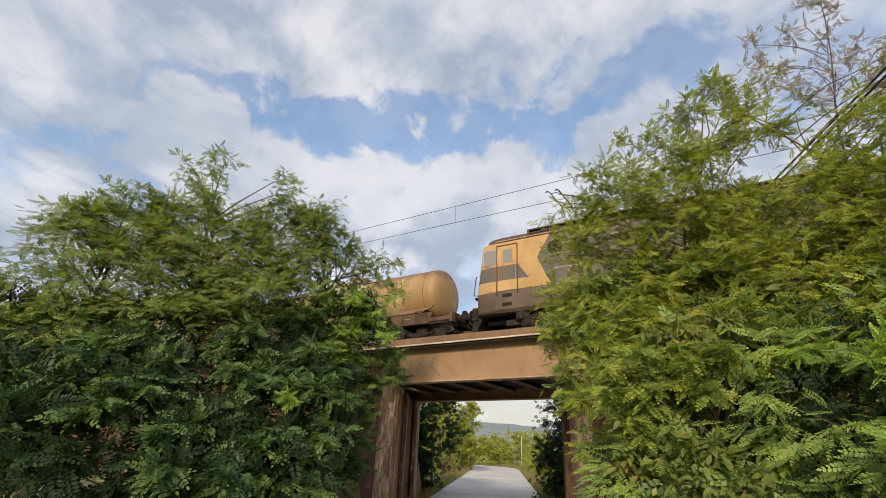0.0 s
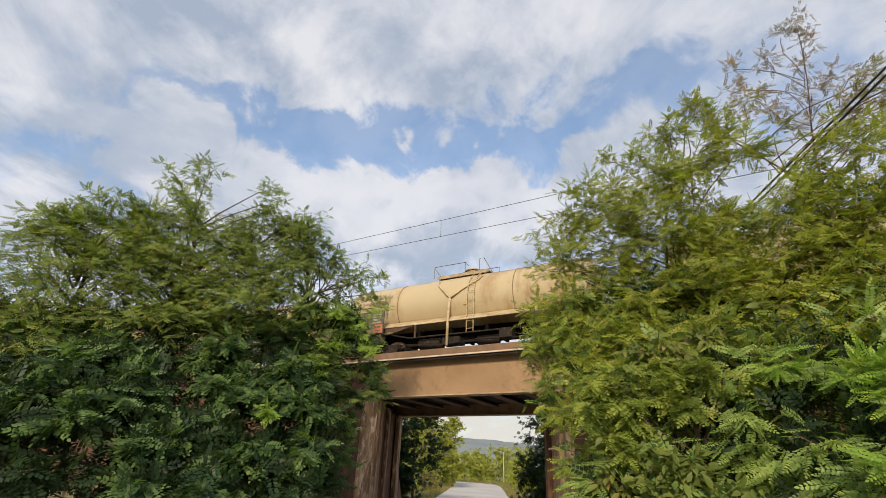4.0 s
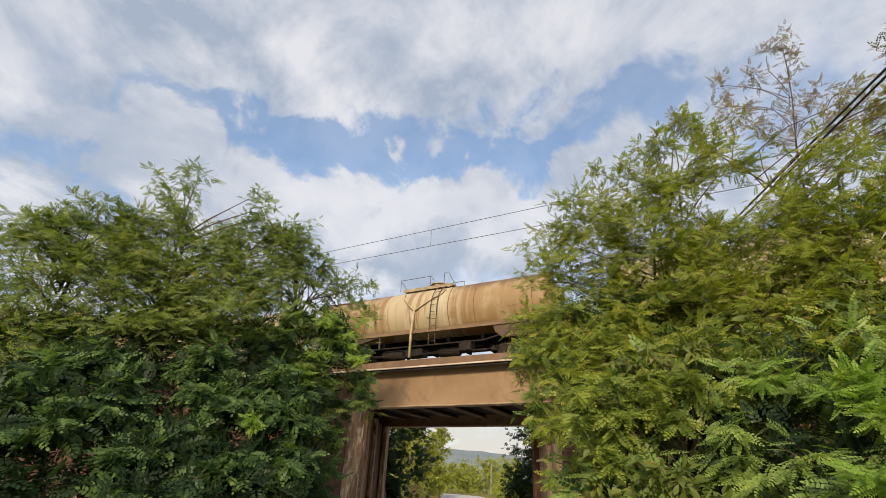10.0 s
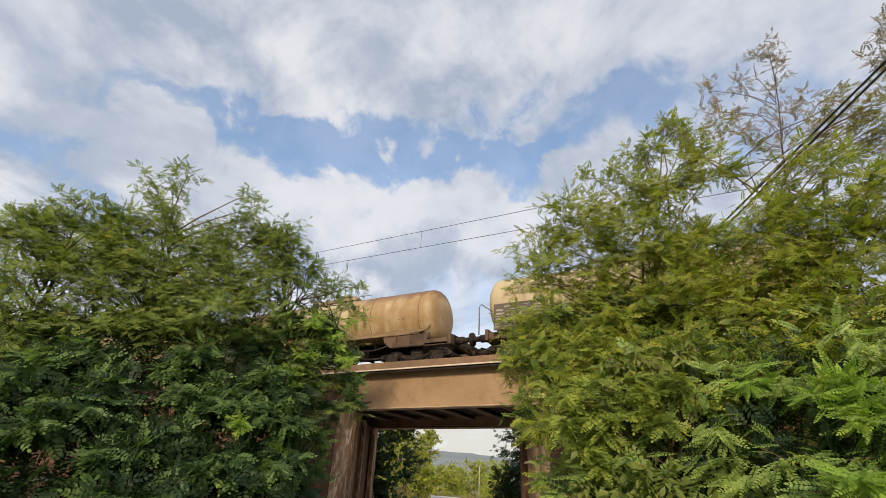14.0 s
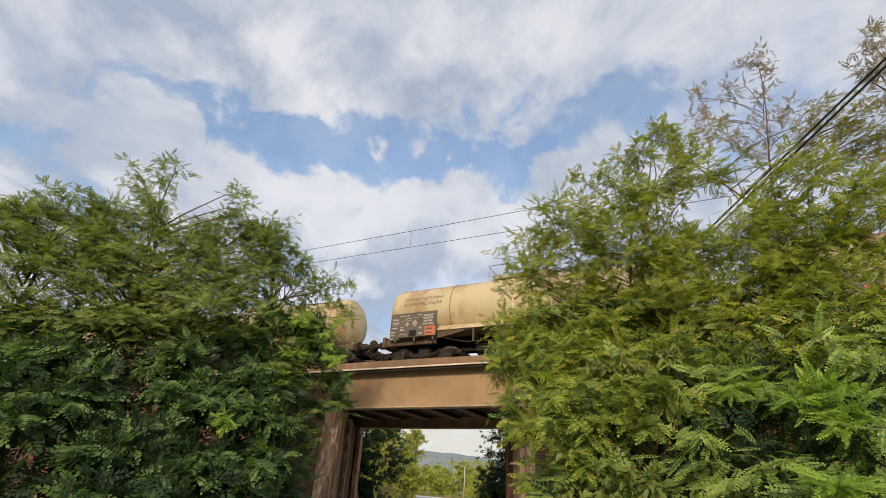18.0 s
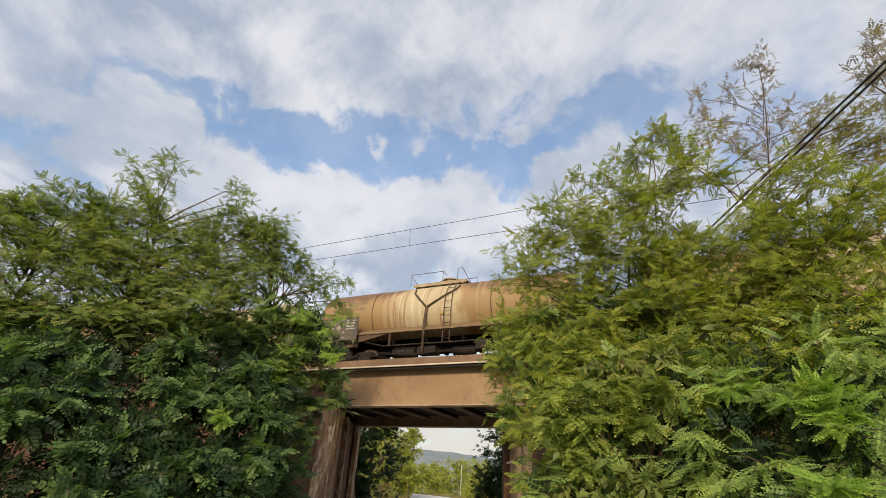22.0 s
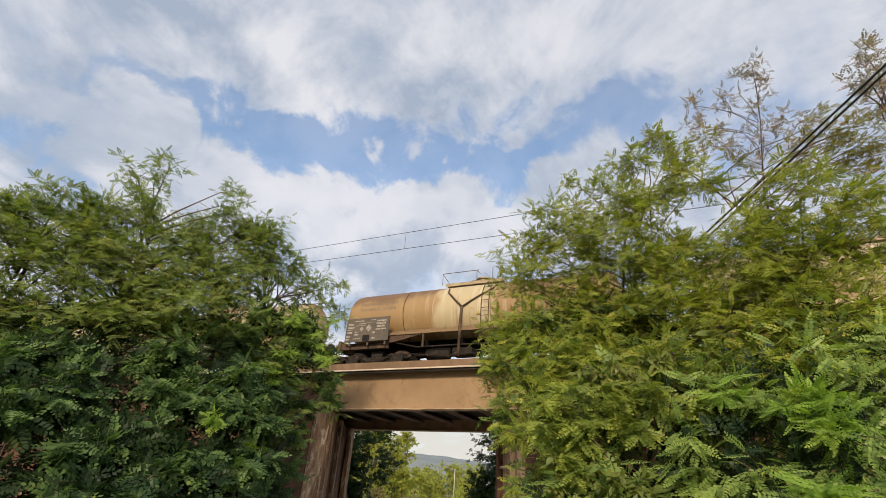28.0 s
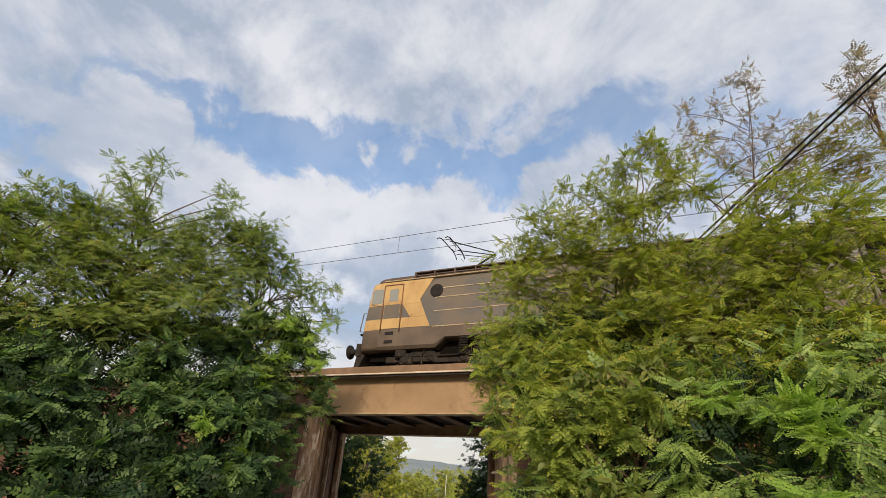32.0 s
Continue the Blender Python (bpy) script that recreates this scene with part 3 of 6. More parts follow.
def make_track():
    t = thing("railway_track", BRIDGE, "ballasted single railway track on the bridge", "track", kind="structure")
    bm = B()
    for a, b in ((-620, -60), (-60, 40), (40, 620)):
        slab2 = [(AXIS - 2.3, 4.5), (AXIS - 1.7, RAIL - 0.2), (AXIS + 1.7, RAIL - 0.2), (AXIS + 2.3, 4.5)]
        A = [bm.verts.new((a, y, z)) for y, z in slab2]
        C = [bm.verts.new((b, y, z)) for y, z in slab2]
        for i in range(3):
            bm.faces.new((A[i], A[i + 1], C[i + 1], C[i]))
    part("ballast", bm, BALLAST, t, "grey-brown ballast bed")
    for y in (-0.75, 0.75):
        bm = B()
        box(bm, -620, 620, AXIS + y - 0.035, AXIS + y + 0.035, RAIL - 0.03, RAIL, 0.008)
        box(bm, -620, 620, AXIS + y - 0.01, AXIS + y + 0.01, RAIL - 0.13, RAIL - 0.03)
        box(bm, -620, 620, AXIS + y - 0.07, AXIS + y + 0.07, RAIL - 0.15, RAIL - 0.13)
        part("rail", bm, RAILSTEEL, t, "worn steel rail")
    bm = B()
    box(bm, -0.12, 0.12, AXIS - 1.25, AXIS + 1.25, RAIL - 0.32, RAIL - 0.155, 0.02)
    me = as_mesh(bm, "sleeper", CONCRETE)
    for i in range(60):
        ob = part("sleeper", me, None, t)
        ob.location.x = -28 + i * 0.62


def make_overhead():
    t = thing("overhead_line", BRIDGE, "pair of thin overhead wires with droppers above the track", "overhead wire")
    bm = B()
    tube(bm, [(s, AXIS, 11.27 + 0.0002 * (s + 9.8) ** 2) for s in range(-60, 62, 3)], 0.011, n=5)
    part("messenger_wire", bm, WIRE, t)
    bm = B()
    tube(bm, [(s, AXIS, 10.53 - 0.008 * (s + 9.8)) for s in range(-60, 62, 4)], 0.011, n=5)
    part("contact_wire", bm, WIRE, t)
    for s in (-57.8, -49.8, -41.8, -33.8, -25.8, -17.8, -9.8, -1.8, 6.2, 14.2, 22.2):
        bm = B()
        tube(bm, [(s, AXIS, 10.53 - 0.008 * (s + 9.8)), (s, AXIS, 11.27 + 0.0002 * (s + 9.8) ** 2)], 0.008, n=4)
        part("dropper", bm, WIRE, t)
    c = thing("roadside_cables", pose(0, 0, 0), "pair of thick black cables strung beside the road", "cable")
    for off in (0.0, 0.09):
        bm = B()
        p0, p1 = Vector((5.13, 4.77, 6.63 - off)), Vector((4.90, 7.55, 6.41 - off * 1.1))
        pts = [p0 + (p1 - p0) * k / 4 for k in range(-22, 9)]
        tube(bm, pts, 0.016, n=6)
        part("cable", bm, BLACKCABLE, c)
    p = thing("utility_pole", pose(4.69, 10.2, 0), "weathered wooden pole carrying two cables behind the trees", "pole")
    bm = B()
    tube(bm, [(0, 0, -0.2), (0, 0, 3), (0, 0, 6.45)], 0.13, 0.09, n=10)
    part("shaft", bm, BARK, p)
    for z in (6.15, 6.04):
        bm = B()
        spun(bm, [(-0.02, 0.03), (0.0, 0.05), (0.08, 0.05), (0.1, 0.03)], 0.0, z, 10, "y")
        part("insulator", bm, RUBBER, p).location.y = -0.16


make_bridge()
make_abutments()
make_track()
make_overhead()


# ---- train ----
MESHES = {}


def kept(key, maker, material):
    """Mesh data made once and shared by alike parts."""
    if key not in MESHES:
        bm = B()
        maker(bm)
        MESHES[key] = as_mesh(bm, key, material)
    return MESHES[key]


TR, TZ, TA, TB = 1.02, 2.31, -5.47, 4.43      # tank radius, axis height, ends


def tank_shape(bm):
    prof = []
    for k in range(9):
        q = math.pi / 2 * k / 8
        prof.append((TA + 0.42 - 0.42 * math.cos(q) ** 0.8 if k < 8 else TA + 0.42, TR * (0.02 + 0.98 * math.sin(q) ** 0.62)))
    prof += [(x, TR) for x in (-2.6, 0.0, 1.7, 2.9)]
    for k in range(8, -1, -1):
        q = math.pi / 2 * k / 8
        prof.append((TB - 0.42 + 0.42 * math.cos(q) ** 0.8 if k < 8 else TB - 0.42, TR * (0.02 + 0.98 * math.sin(q) ** 0.62)))
    spun(bm, prof, 0, TZ, 56)


def skin(z, r=TR):
    return -math.sqrt(max(0.0, r * r - (z - TZ) ** 2))


def band_shape(bm, x):
    n = 40
    for k in range(n):
        q0, q1 = [math.pi * 2 * (k + j) / n for j in (0, 1)]
        vs = [bm.verts.new((x + dx, r * math.cos(q), TZ + r * math.sin(q))) for q in (q0, q1) for dx, r in ((-0.016, TR + 0.002), (-0.012, TR + 0.012), (0.012, TR + 0.012), (0.016, TR + 0.002))]
        for i in range(3):
            bm.faces.new((vs[i], vs[i + 1], vs[5 + i], vs[4 + i]))


def drain_shape(bm):
    x = -0.62
    tube(bm, [(x, -1.16, 0.52), (x, -1.16, 1.5), (x, skin(2.24, TR + 0.04) - 0.02, 2.24)], 0.05, n=8)
    for x1 in (-1.22, 0.42):
        pts = [(x + (x1 - x) * f, skin(2.24 + 0.62 * f, TR + 0.04) - 0.01, 2.24 + 0.62 * f) for f in (0, 0.3, 0.6, 1.0)]
        pts.append((x1 + (x1 - x) * 0.08, skin(3.06, TR + 0.04), 3.06))
        tube(bm, pts, 0.030, n=8)


def walkway_shape(bm):
    box(bm, -1.58, 0.60, -0.46, -0.43, 3.29, 3.40)
    for x in (-1.5, -0.6, 0.4):
        box(bm, x, x + 0.06, -0.44, 0.5, 3.27, 3.34)


def manhole_shape(bm):
    bmesh.ops.create_cone(bm, cap_ends=True, segments=20, radius1=0.28, radius2=0.26, depth=0.34, matrix=Matrix.Translation((-0.3, 0.1, 3.44)))
    bmesh.ops.create_cone(bm, cap_ends=True, segments=20, radius1=0.32, radius2=0.30, depth=0.05, matrix=Matrix.Translation((-0.3, 0.1, 3.63)))
    tube(bm, [(-0.75, 0.1, 3.3), (-0.75, 0.1, 3.64), (0.1, 0.1, 3.64)], 0.05, n=8)


def railing_shape(bm):
    z0, z1 = 3.37, 3.82
    tube(bm, [(-1.72, -0.44, z0), (-1.72, -0.44, z1), (-0.30, -0.44, z1)], 0.014, n=5)
    tube(bm, [(-1.72, -0.44, z1 - 0.02), (-1.44, -0.44, z0 + 0.05)], 0.012, n=5)
    tube(bm, [(-0.38, -0.44, z0), (-0.38, -0.44, z1), (-0.24, -0.44, z1 - 0.16)], 0.014, n=5)
    tube(bm, [(0.22, -0.44, z0), (0.22, -0.44, z1 + 0.05), (0.40, -0.44, z1 + 0.05), (0.78, -0.44, z0 - 0.18)], 0.014, n=5)
    tube(bm, [(-1.72, 0.5, z0), (-1.72, 0.5, z1), (0.6, 0.5, z1), (0.6, 0.5, z0)], 0.014, n=5)


def ladder_shape(bm):
    zs = np.linspace(0.95, 3.32, 12)
    for x in (0.09, 0.35):
        tube(bm, [(x, min(-1.12, skin(z, TR + 0.08)) if z < TZ else skin(z, TR + 0.08), z) for z in zs], 0.016, n=5)
    for z in np.linspace(1.05, 3.2, 9):
        y = min(-1.12, skin(z, TR + 0.08)) if z < TZ else skin(z, TR + 0.08)
        tube(bm, [(0.09, y, z), (0.35, y, z)], 0.011, n=4)


def board_shape(bm):
    for k in range(5):
        z = 1.13 + k * 0.172
        box(bm, -5.08, -3.18, -1.44, -1.405, z, z + 0.1705, 0.002)
    for x in (-4.9, -4.1, -3.35):
        box(bm, x, x + 0.06, -1.404, -1.37, 1.0, 1.98)


def sill_plate(e, y):
    def make(bm):
        if e > 0:
            slab(bm, [(2.55, 1.355), (2.62, 1.14), (2.85, 0.95), (4.22, 0.95), (4.40, 1.20), (4.45, 1.355)], y, y + 0.05)
            box(bm, 2.9, 5.25, y - 0.05, y + 0.09, 0.92, 1.00, 0.01)
            box(bm, 4.3, 5.25, y - 0.05, y + 0.06, 0.90, 1.13, 0.01)
            for x in (3.1, 3.7, 4.15):
                box(bm, x, x + 0.03, y - 0.03, y - 0.001, 1.0, 1.34)
        else:
            slab(bm, [(-3.4, 1.355), (-3.4, 1.10), (-3.1, 1.13), (-2.2, 1.31), (-1.9, 1.355)], y, y + 0.05)
            box(bm, -5.25, -3.3, y - 0.05, y + 0.09, 0.92, 1.14, 0.01)
    return make


def curl_shape(bm):
    tube(bm, [(3.7, -1.19, 1.40), (4.1, -1.19, 1.43), (4.33, -1.18, 1.49), (4.44, -1.16, 1.57), (4.46, -1.14, 1.64)], 0.032, n=6)


def edge_shape(bm):
    box(bm, -3.9, 4.05, -1.20, -1.12, 1.36, 1.405, 0.008)
    bm.verts.ensure_lookup_table()
    for k in range(12):
        z0, z1 = 1.405 + 0.02 * k, 1.405 + 0.02 * (k + 1)
        y0, y1 = -1.17 + (skin(1.65) + 1.15) * (k / 12), -1.17 + (skin(1.65) + 1.15) * ((k + 1) / 12)
        a = [bm.verts.new(v) for v in ((-3.9, y0, z0), (4.02, y0, z0), (4.02, y1, z1), (-3.9, y1, z1))]
        bm.faces.new(a)


def headstock_shape(bm):
    box(bm, -0.06, 0.06, -1.28, 1.28, 0.88, 1.24, 0.01)
    for y in (-1.1, -0.4, 0.4, 1.1):
        box(bm, -0.09, -0.06, y - 0.05, y + 0.05, 0.9, 1.22)


def spine_shape(bm):
    box(bm, -5.25, 5.25, -0.34, 0.34, 0.92, 1.18)
    box(bm, -4.3, 3.4, -0.34, 0.34, 1.18, 1.40)
    for x in (-2.0, -0.7, 0.7, 2.0):
        box(bm, x, x + 0.1, -0.9, 0.9, 1.0, 1.22)


def rod_shape(bm):
    tube(bm, [(-3.0, -1.1, 1.1), (-2.2, -1.1, 0.92), (2.2, -1.1, 0.92), (3.0, -1.1, 1.1)], 0.03, n=6)
    tube(bm, [(-2.6, -0.6, 0.75), (2.6, -0.6, 0.75)], 0.035, n=6)


def brake_shape(bm):
    spun(bm, [(-1.95, 0.06), (-1.9, 0.19), (-1.1, 0.19), (-1.05, 0.06)], -0.8, 0.72, 14)
    spun(bm, [(0.35, 0.05), (0.38, 0.15), (1.15, 0.15), (1.18, 0.05)], -0.75, 0.70, 14)
    box(bm, -0.9, -0.2, -1.05, -0.6, 0.60, 0.85, 0.02)
    box(bm, 1.3, 1.75, -1.15, -0.8, 0.62, 0.95, 0.02)
    tube(bm, [(-2.4, -1.05, 0.7), (-1.0, -1.05, 0.58), (0.5, -1.05, 0.68), (2.3, -1.05, 0.6)], 0.025, n=5)


def buffer_shape(bm):
    spun(bm, [(0.0, 0.13), (0.3, 0.13), (0.31, 0.09), (0.56, 0.09), (0.57, 0.225), (0.605, 0.23), (0.615, 0.20)], 0, 0, 18)
    box(bm, -0.02, 0.02, -0.2, 0.2, -0.18, 0.18)


def coupling_shape(bm):
    box(bm, 0, 0.28, -0.05, 0.05, -0.09, 0.09, 0.02)
    tube(bm, [(0.25, -0.06, 0), (0.45, -0.06, -0.12), (0.62, -0.06, -0.06)], 0.025, n=5)
    tube(bm, [(0.25, 0.06, 0), (0.45, 0.06, -0.12), (0.62, 0.06, -0.06)], 0.025, n=5)
    tube(bm, [(0.0, -0.35, -0.02), (0.22, -0.35, -0.12), (0.42, -0.32, -0.42), (0.6, -0.3, -0.2)], 0.03, n=6)


def bogie_shape(bm):
    for y in (-1.03, 0.93):
        slab(bm, [(-1.45, 0.62), (-1.40, 0.72), (-0.62, 0.78), (-0.42, 0.66), (0.42, 0.66), (0.62, 0.78), (1.40, 0.72), (1.45, 0.62),
                  (1.2, 0.55), (0.62, 0.58), (0.45, 0.34), (-0.45, 0.34), (-0.62, 0.58), (-1.2, 0.55)], y, y + 0.1)
    box(bm, -0.22, 0.22, -0.95, 0.95, 0.5, 0.88)
    for x in (-1.45, 1.37):
        box(bm, x, x + 0.08, -0.98, 0.98, 0.55, 0.68)


def axlebox_shape(bm):
    spun(bm, [(-1.16, 0.08), (-1.15, 0.15), (-0.95, 0.16), (-0.9, 0.14)], 0, 0, 14, "y")
    box(bm, -0.24, 0.24, -1.13, -0.98, -0.02, 0.1)


def small_coil_shape(bm):
    tube(bm, [(0.06 * math.cos(k * 0.8), -1.06 + 0.06 * math.sin(k * 0.8), 0.10 + 0.0065 * k) for k in range(25)], 0.014, n=4)


def leaf_spring_shape(bm):
    for k in range(4):
        w = 0.62 - 0.12 * k
        pts = [(x, -1.09, 0.66 - 0.02 * k - 0.16 * (1 - (x / 0.66) ** 2)) for x in np.linspace(-w, w, 9)]
        tube(bm, pts, 0.018, n=4)


def wheel_shape(bm):
    for y in (-0.82, 0.70):
        spun(bm, [(y, 0.10), (y + 0.02, 0.36), (y, 0.37), (y, 0.455), (y + 0.09, 0.46), (y + 0.12, 0.485), (y + 0.12, 0.10)], 0, 0, 18, "y")
        for k in range(4):
            q = k * math.pi / 2
            box(bm, 0.24 * math.cos(q) - 0.03, 0.24 * math.cos(q) + 0.03, y - 0.012, y + 0.03, 0.24 * math.sin(q) - 0.03, 0.24 * math.sin(q) + 0.03)
    spun(bm, [(-1.0, 0.07), (1.0, 0.07)], 0, 0, 10, "y")


def lettering(text, width, height, x, z, key, on_tank=True):
    """Painted letters of the built-in font, laid on the tank's flank."""
    if key in MESHES:
        return MESHES[key]
    cu = bpy.data.curves.new(key, "FONT")
    cu.body, cu.size, cu.resolution_u, cu.offset = text, 1.0, 2, 0.018
    ob = new(key, cu)
    bpy.context.view_layer.update()
    me = bpy.data.meshes.new_from_object(ob)
    bpy.data.objects.remove(ob)
    co = np.array([v.co[:] for v in me.vertices])
    lo, hi = co.min(0), co.max(0)
    for v, c in zip(me.vertices, co):
        px = x + (c[0] - lo[0]) / (hi[0] - lo[0]) * width
        pz = z + (c[1] - lo[1]) / (hi[1] - lo[1]) * height
        v.co = (px, skin(pz) - 0.006, pz)
    me.materials.append(LETTER)
    MESHES[key] = me
    return me


def bars_shape(rows, y):
    def make(bm):
        for x0, x1, z0, z1 in rows:
            box(bm, x0, x1, y - 0.004, y, z0, z1)
    return make


def diamond_shape(bm):
    slab(bm, [(-0.13, 0), (0, 0.13), (0.13, 0), (0, -0.13)], -0.004, 0.004)


TANK_PAINT = [tank_material("cream tank paint, %s" % w, k) for k, w in enumerate(("clean", "dusty", "stained", "rusty"))]
BANDED = surface("grimy tank band", (0.14, 0.085, 0.045), (0.22, 0.14, 0.07), 4.0, 0.7, 0.1)
TANK_WORDS = ("clean cream", "dusty cream", "brown-stained cream", "rusty brown and cream")
DIRT = "220011212102021121211111230301113103"
PLATFORM = {3, 5, 6, 8, 9, 11, 14, 17, 18, 19, 20, 22, 23, 25, 26, 28, 29, 30, 31, 32, 33, 34, 35}
BENT_RAIL = {0, 2, 4, 7, 10, 13, 15, 17, 21, 24, 27, 31}
BRIGHT_PLATE = {2, 3, 7, 10, 12, 14, 15, 26, 28, 34}


LABEL_BARS = [(-5.04, -4.86, 1.2, 1.25), (-5.04, -4.84, 1.3, 1.36), (-5.0, -4.78, 1.44, 1.5), (-4.98, -4.7, 1.62, 1.68), (-4.98, -4.74, 1.74, 1.8),
              (-4.66, -4.48, 1.36, 1.42), (-4.66, -4.5, 1.46, 1.5), (-4.7, -4.3, 1.86, 1.9), (-4.5, -4.2, 1.76, 1.8),
              (-4.64, -4.2, 1.70, 1.72), (-5.02, -4.74, 1.56, 1.58), (-4.0, -3.78, 1.88, 1.91), (-4.14, -3.8, 1.80, 1.82), (-3.86, -3.76, 1.40, 1.48), (-3.88, -3.74, 1.2, 1.26), (-4.7, -4.4, 1.22, 1.25),
              (-3.72, -3.3, 1.82, 1.88), (-3.74, -3.32, 1.72, 1.79), (-3.7, -3.34, 1.62, 1.68), (-3.74, -3.3, 1.52, 1.57)]


def tank_wagon(k):
    d = int(DIRT[k])
    w = thing("tank_wagon", pose(0, 0, 0), TANK_WORDS[d] + " acid tank wagon on two black bogies", "wagon", "tank wagons of the train")
    key = "tank%d" % d
    if key not in MESHES:
        bm = B()
        tank_shape(bm)
        MESHES[key] = as_mesh(bm, "tank", TANK_PAINT[d])
    part("tank", MESHES[key], None, w, TANK_WORDS[d] + " steel tank")
    for x in (-2.92, 1.75, 3.84) + ((0.74,) if d == 2 else ()):
        part("band", kept("band%g-%d" % (x, d), lambda bm: band_shape(bm, x), TANK_PAINT[0] if d == 0 else BANDED if d < 3 else SILL), None, w)
    part("drain_pipe", kept("drain%d" % (d > 2), drain_shape, SILL if d > 2 else PIPE), None, w, "Y-shaped drain pipe")
    wk = part("walkway", kept("walkway", walkway_shape, TREAD), None, w, "slatted walkway on top")
    for i in range(6):
        part("slat", kept("slat", lambda bm: box(bm, -1.58, 0.60, -0.42, -0.29, 3.342, 3.377), TREAD), None, wk).location.y = i * 0.16
    part("filling_dome", kept("dome", manhole_shape, TREAD), None, w)
    part("handrail", kept("railing", railing_shape, RAILING), None, w, "thin grey handrail")
    part("ladder", kept("ladder%d" % (d > 1), ladder_shape, SILL if d > 1 else PIPE), None, w)
    b = part("label_board", kept("board", board_shape, BOARD), None, w, "sooty grey board with faded labels")
    b.scale.x, b.location.x = 0.94, -0.19
    for i, q in enumerate(LABEL_BARS):
        part("label", kept("label%d" % i, bars_shape([q], -1.446), LABEL), None, b)
    for x, z, s in ((-4.36, 1.58, 0.75), (-4.05, 1.60, 1.0)):
        o = part("hazard_diamond", kept("diamond", diamond_shape, LABEL), None, b, "white hazard diamond")
        o.location, o.scale = (x, -1.452, z), (s, 1, s)
    if d < 3:
        part("orange_plate", kept("orange%d" % (k in BRIGHT_PLATE), bars_shape([(-3.64, -3.22, 1.14, 1.47)], -1.446), ORANGE if k in BRIGHT_PLATE else surface("faded orange plate", (0.42, 0.13, 0.06), (0.30, 0.11, 0.06), 6.0, 0.8, 0.05)), None, b, "orange hazard plate")
        part("plate_bars", kept("platebars", bars_shape([(-3.58, -3.34, 1.35, 1.39), (-3.58, -3.32, 1.21, 1.25)], -1.449), SILL), None, b)
    part("recess", kept("recess", bars_shape([(-4.28, -3.98, 1.15, 1.36)], -1.446), RUBBER), None, b)
    part("lettering", lettering("СЯРНА КИСЕЛИНА", 1.58, 0.135, -4.76, 2.60, "letters_a"), None, w, "faded black Cyrillic lettering")
    part("lettering", lettering("SCHWEFEL SÄURE", 1.52, 0.155, -4.76, 2.39, "letters_b"), None, w, "faded black lettering")
    part("stencil", kept("stencil", lambda bm: [box(bm, x, x + 0.13, skin(z) - 0.008, skin(z) - 0.002, z, z + 0.02) for x, z in ((2.95, 2.02), (3.15, 2.05), (3.14, 2.0), (3.33, 2.04))], BANDED), None, w)
    part("warning_mark", kept("warning", lambda bm: slab(bm, [(-0.12, 1.96), (0.02, 1.96), (-0.05, 2.08)], skin(2.0) - 0.03, skin(2.0) - 0.01), surface("yellow warning mark", (0.44, 0.31, 0.08), (0.36, 0.25, 0.08), 9, 0.7, 0)), None, w)
    if d == 0:
        pl = part("placard", kept("placard", lambda bm: slab(bm, [(0.46, 1.95), (0.63, 1.95), (0.63, 2.31), (0.46, 2.31)], skin(2.13) - 0.05, skin(2.13) - 0.02), RUST), None, w, "rust-brown hazard placard")
        part("pictogram", kept("pictogram", lambda bm: [slab(bm, [(0.49, z), (0.545, z - 0.055), (0.60, z), (0.545, z + 0.055)], skin(2.13) - 0.056, skin(2.13) - 0.051) for z in (2.04, 2.22)], ORANGE), None, pl)
    mat = SILL_DARK if d == 0 else SILL
    for e in (-1, 1):
        for y in (-1.16, 1.08):
            part("side_sill", kept("sillplate%d%g%d" % (e, y, d > 0), sill_plate(e, y), mat), None, w, "sooty side sill" if d == 0 else "brown dust-covered side sill")
        part("headstock", kept("headstock%d" % (d > 0), headstock_shape, mat), None, w).location.x = e * 5.28
    # sill is black to paint the shade under the tank
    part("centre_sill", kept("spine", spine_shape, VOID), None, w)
    edge = PIPE if d < 2 else BANDED
    part("cladding_edge", kept("edge%d" % (d < 2), edge_shape, edge), None, w, "rolled lower edge of the cladding")
    part("cladding_curl", kept("curl%d" % (d == 0), curl_shape, SILL_DARK if d == 0 else BANDED), None, w, "dark upturned end of the cladding")
    part("brake_hanger", kept("hanger", lambda bm: box(bm, -1.98, -1.92, -1.18, -1.12, 0.9, 1.36), SILL), None, w)
    part("brake_rod", kept("rod", rod_shape, UNDER), None, w)
    part("brake_gear", kept("brake", brake_shape, UNDER), None, w)
    for x, y, turn in ((5.34, -0.875, 0), (5.34, 0.875, 0), (-5.34, -0.875, 180), (-5.34, 0.875, 180)):
        o = part("buffer", kept("buffer", buffer_shape, UNDER), None, w)
        o.matrix_basis = pose(x, y, 1.06, 0, 0, turn)
    for x, turn in ((5.34, 0), (-5.34, 180)):
        o = part("coupling", kept("coupling", coupling_shape, RUBBER), None, w)
        o.matrix_basis = pose(x, 0, 1.04, 0, 0, turn)
    if k in PLATFORM:
        part("end_post", kept("endpost", lambda bm: [box(bm, 4.86, 4.96, -1.34, -1.26, 0.75, 2.05, 0.01), box(bm, 4.72, 4.96, -1.34, -1.0, 1.98, 2.02),
                                                      tube(bm, [(4.94, -1.28, 1.98), (5.3, -1.28, 1.76), (5.62, -1.28, 1.38), (5.64, -1.28, 1.2)], 0.016, n=5),
                                                      tube(bm, [(4.1, -1.3, 1.05), (4.1, -1.3, 1.42), (4.3, -1.3, 1.42), (4.3, -1.3, 1.2), (4.6, -1.3, 1.2)], 0.018, n=5)], SILL), None, w, "brown brake platform post")
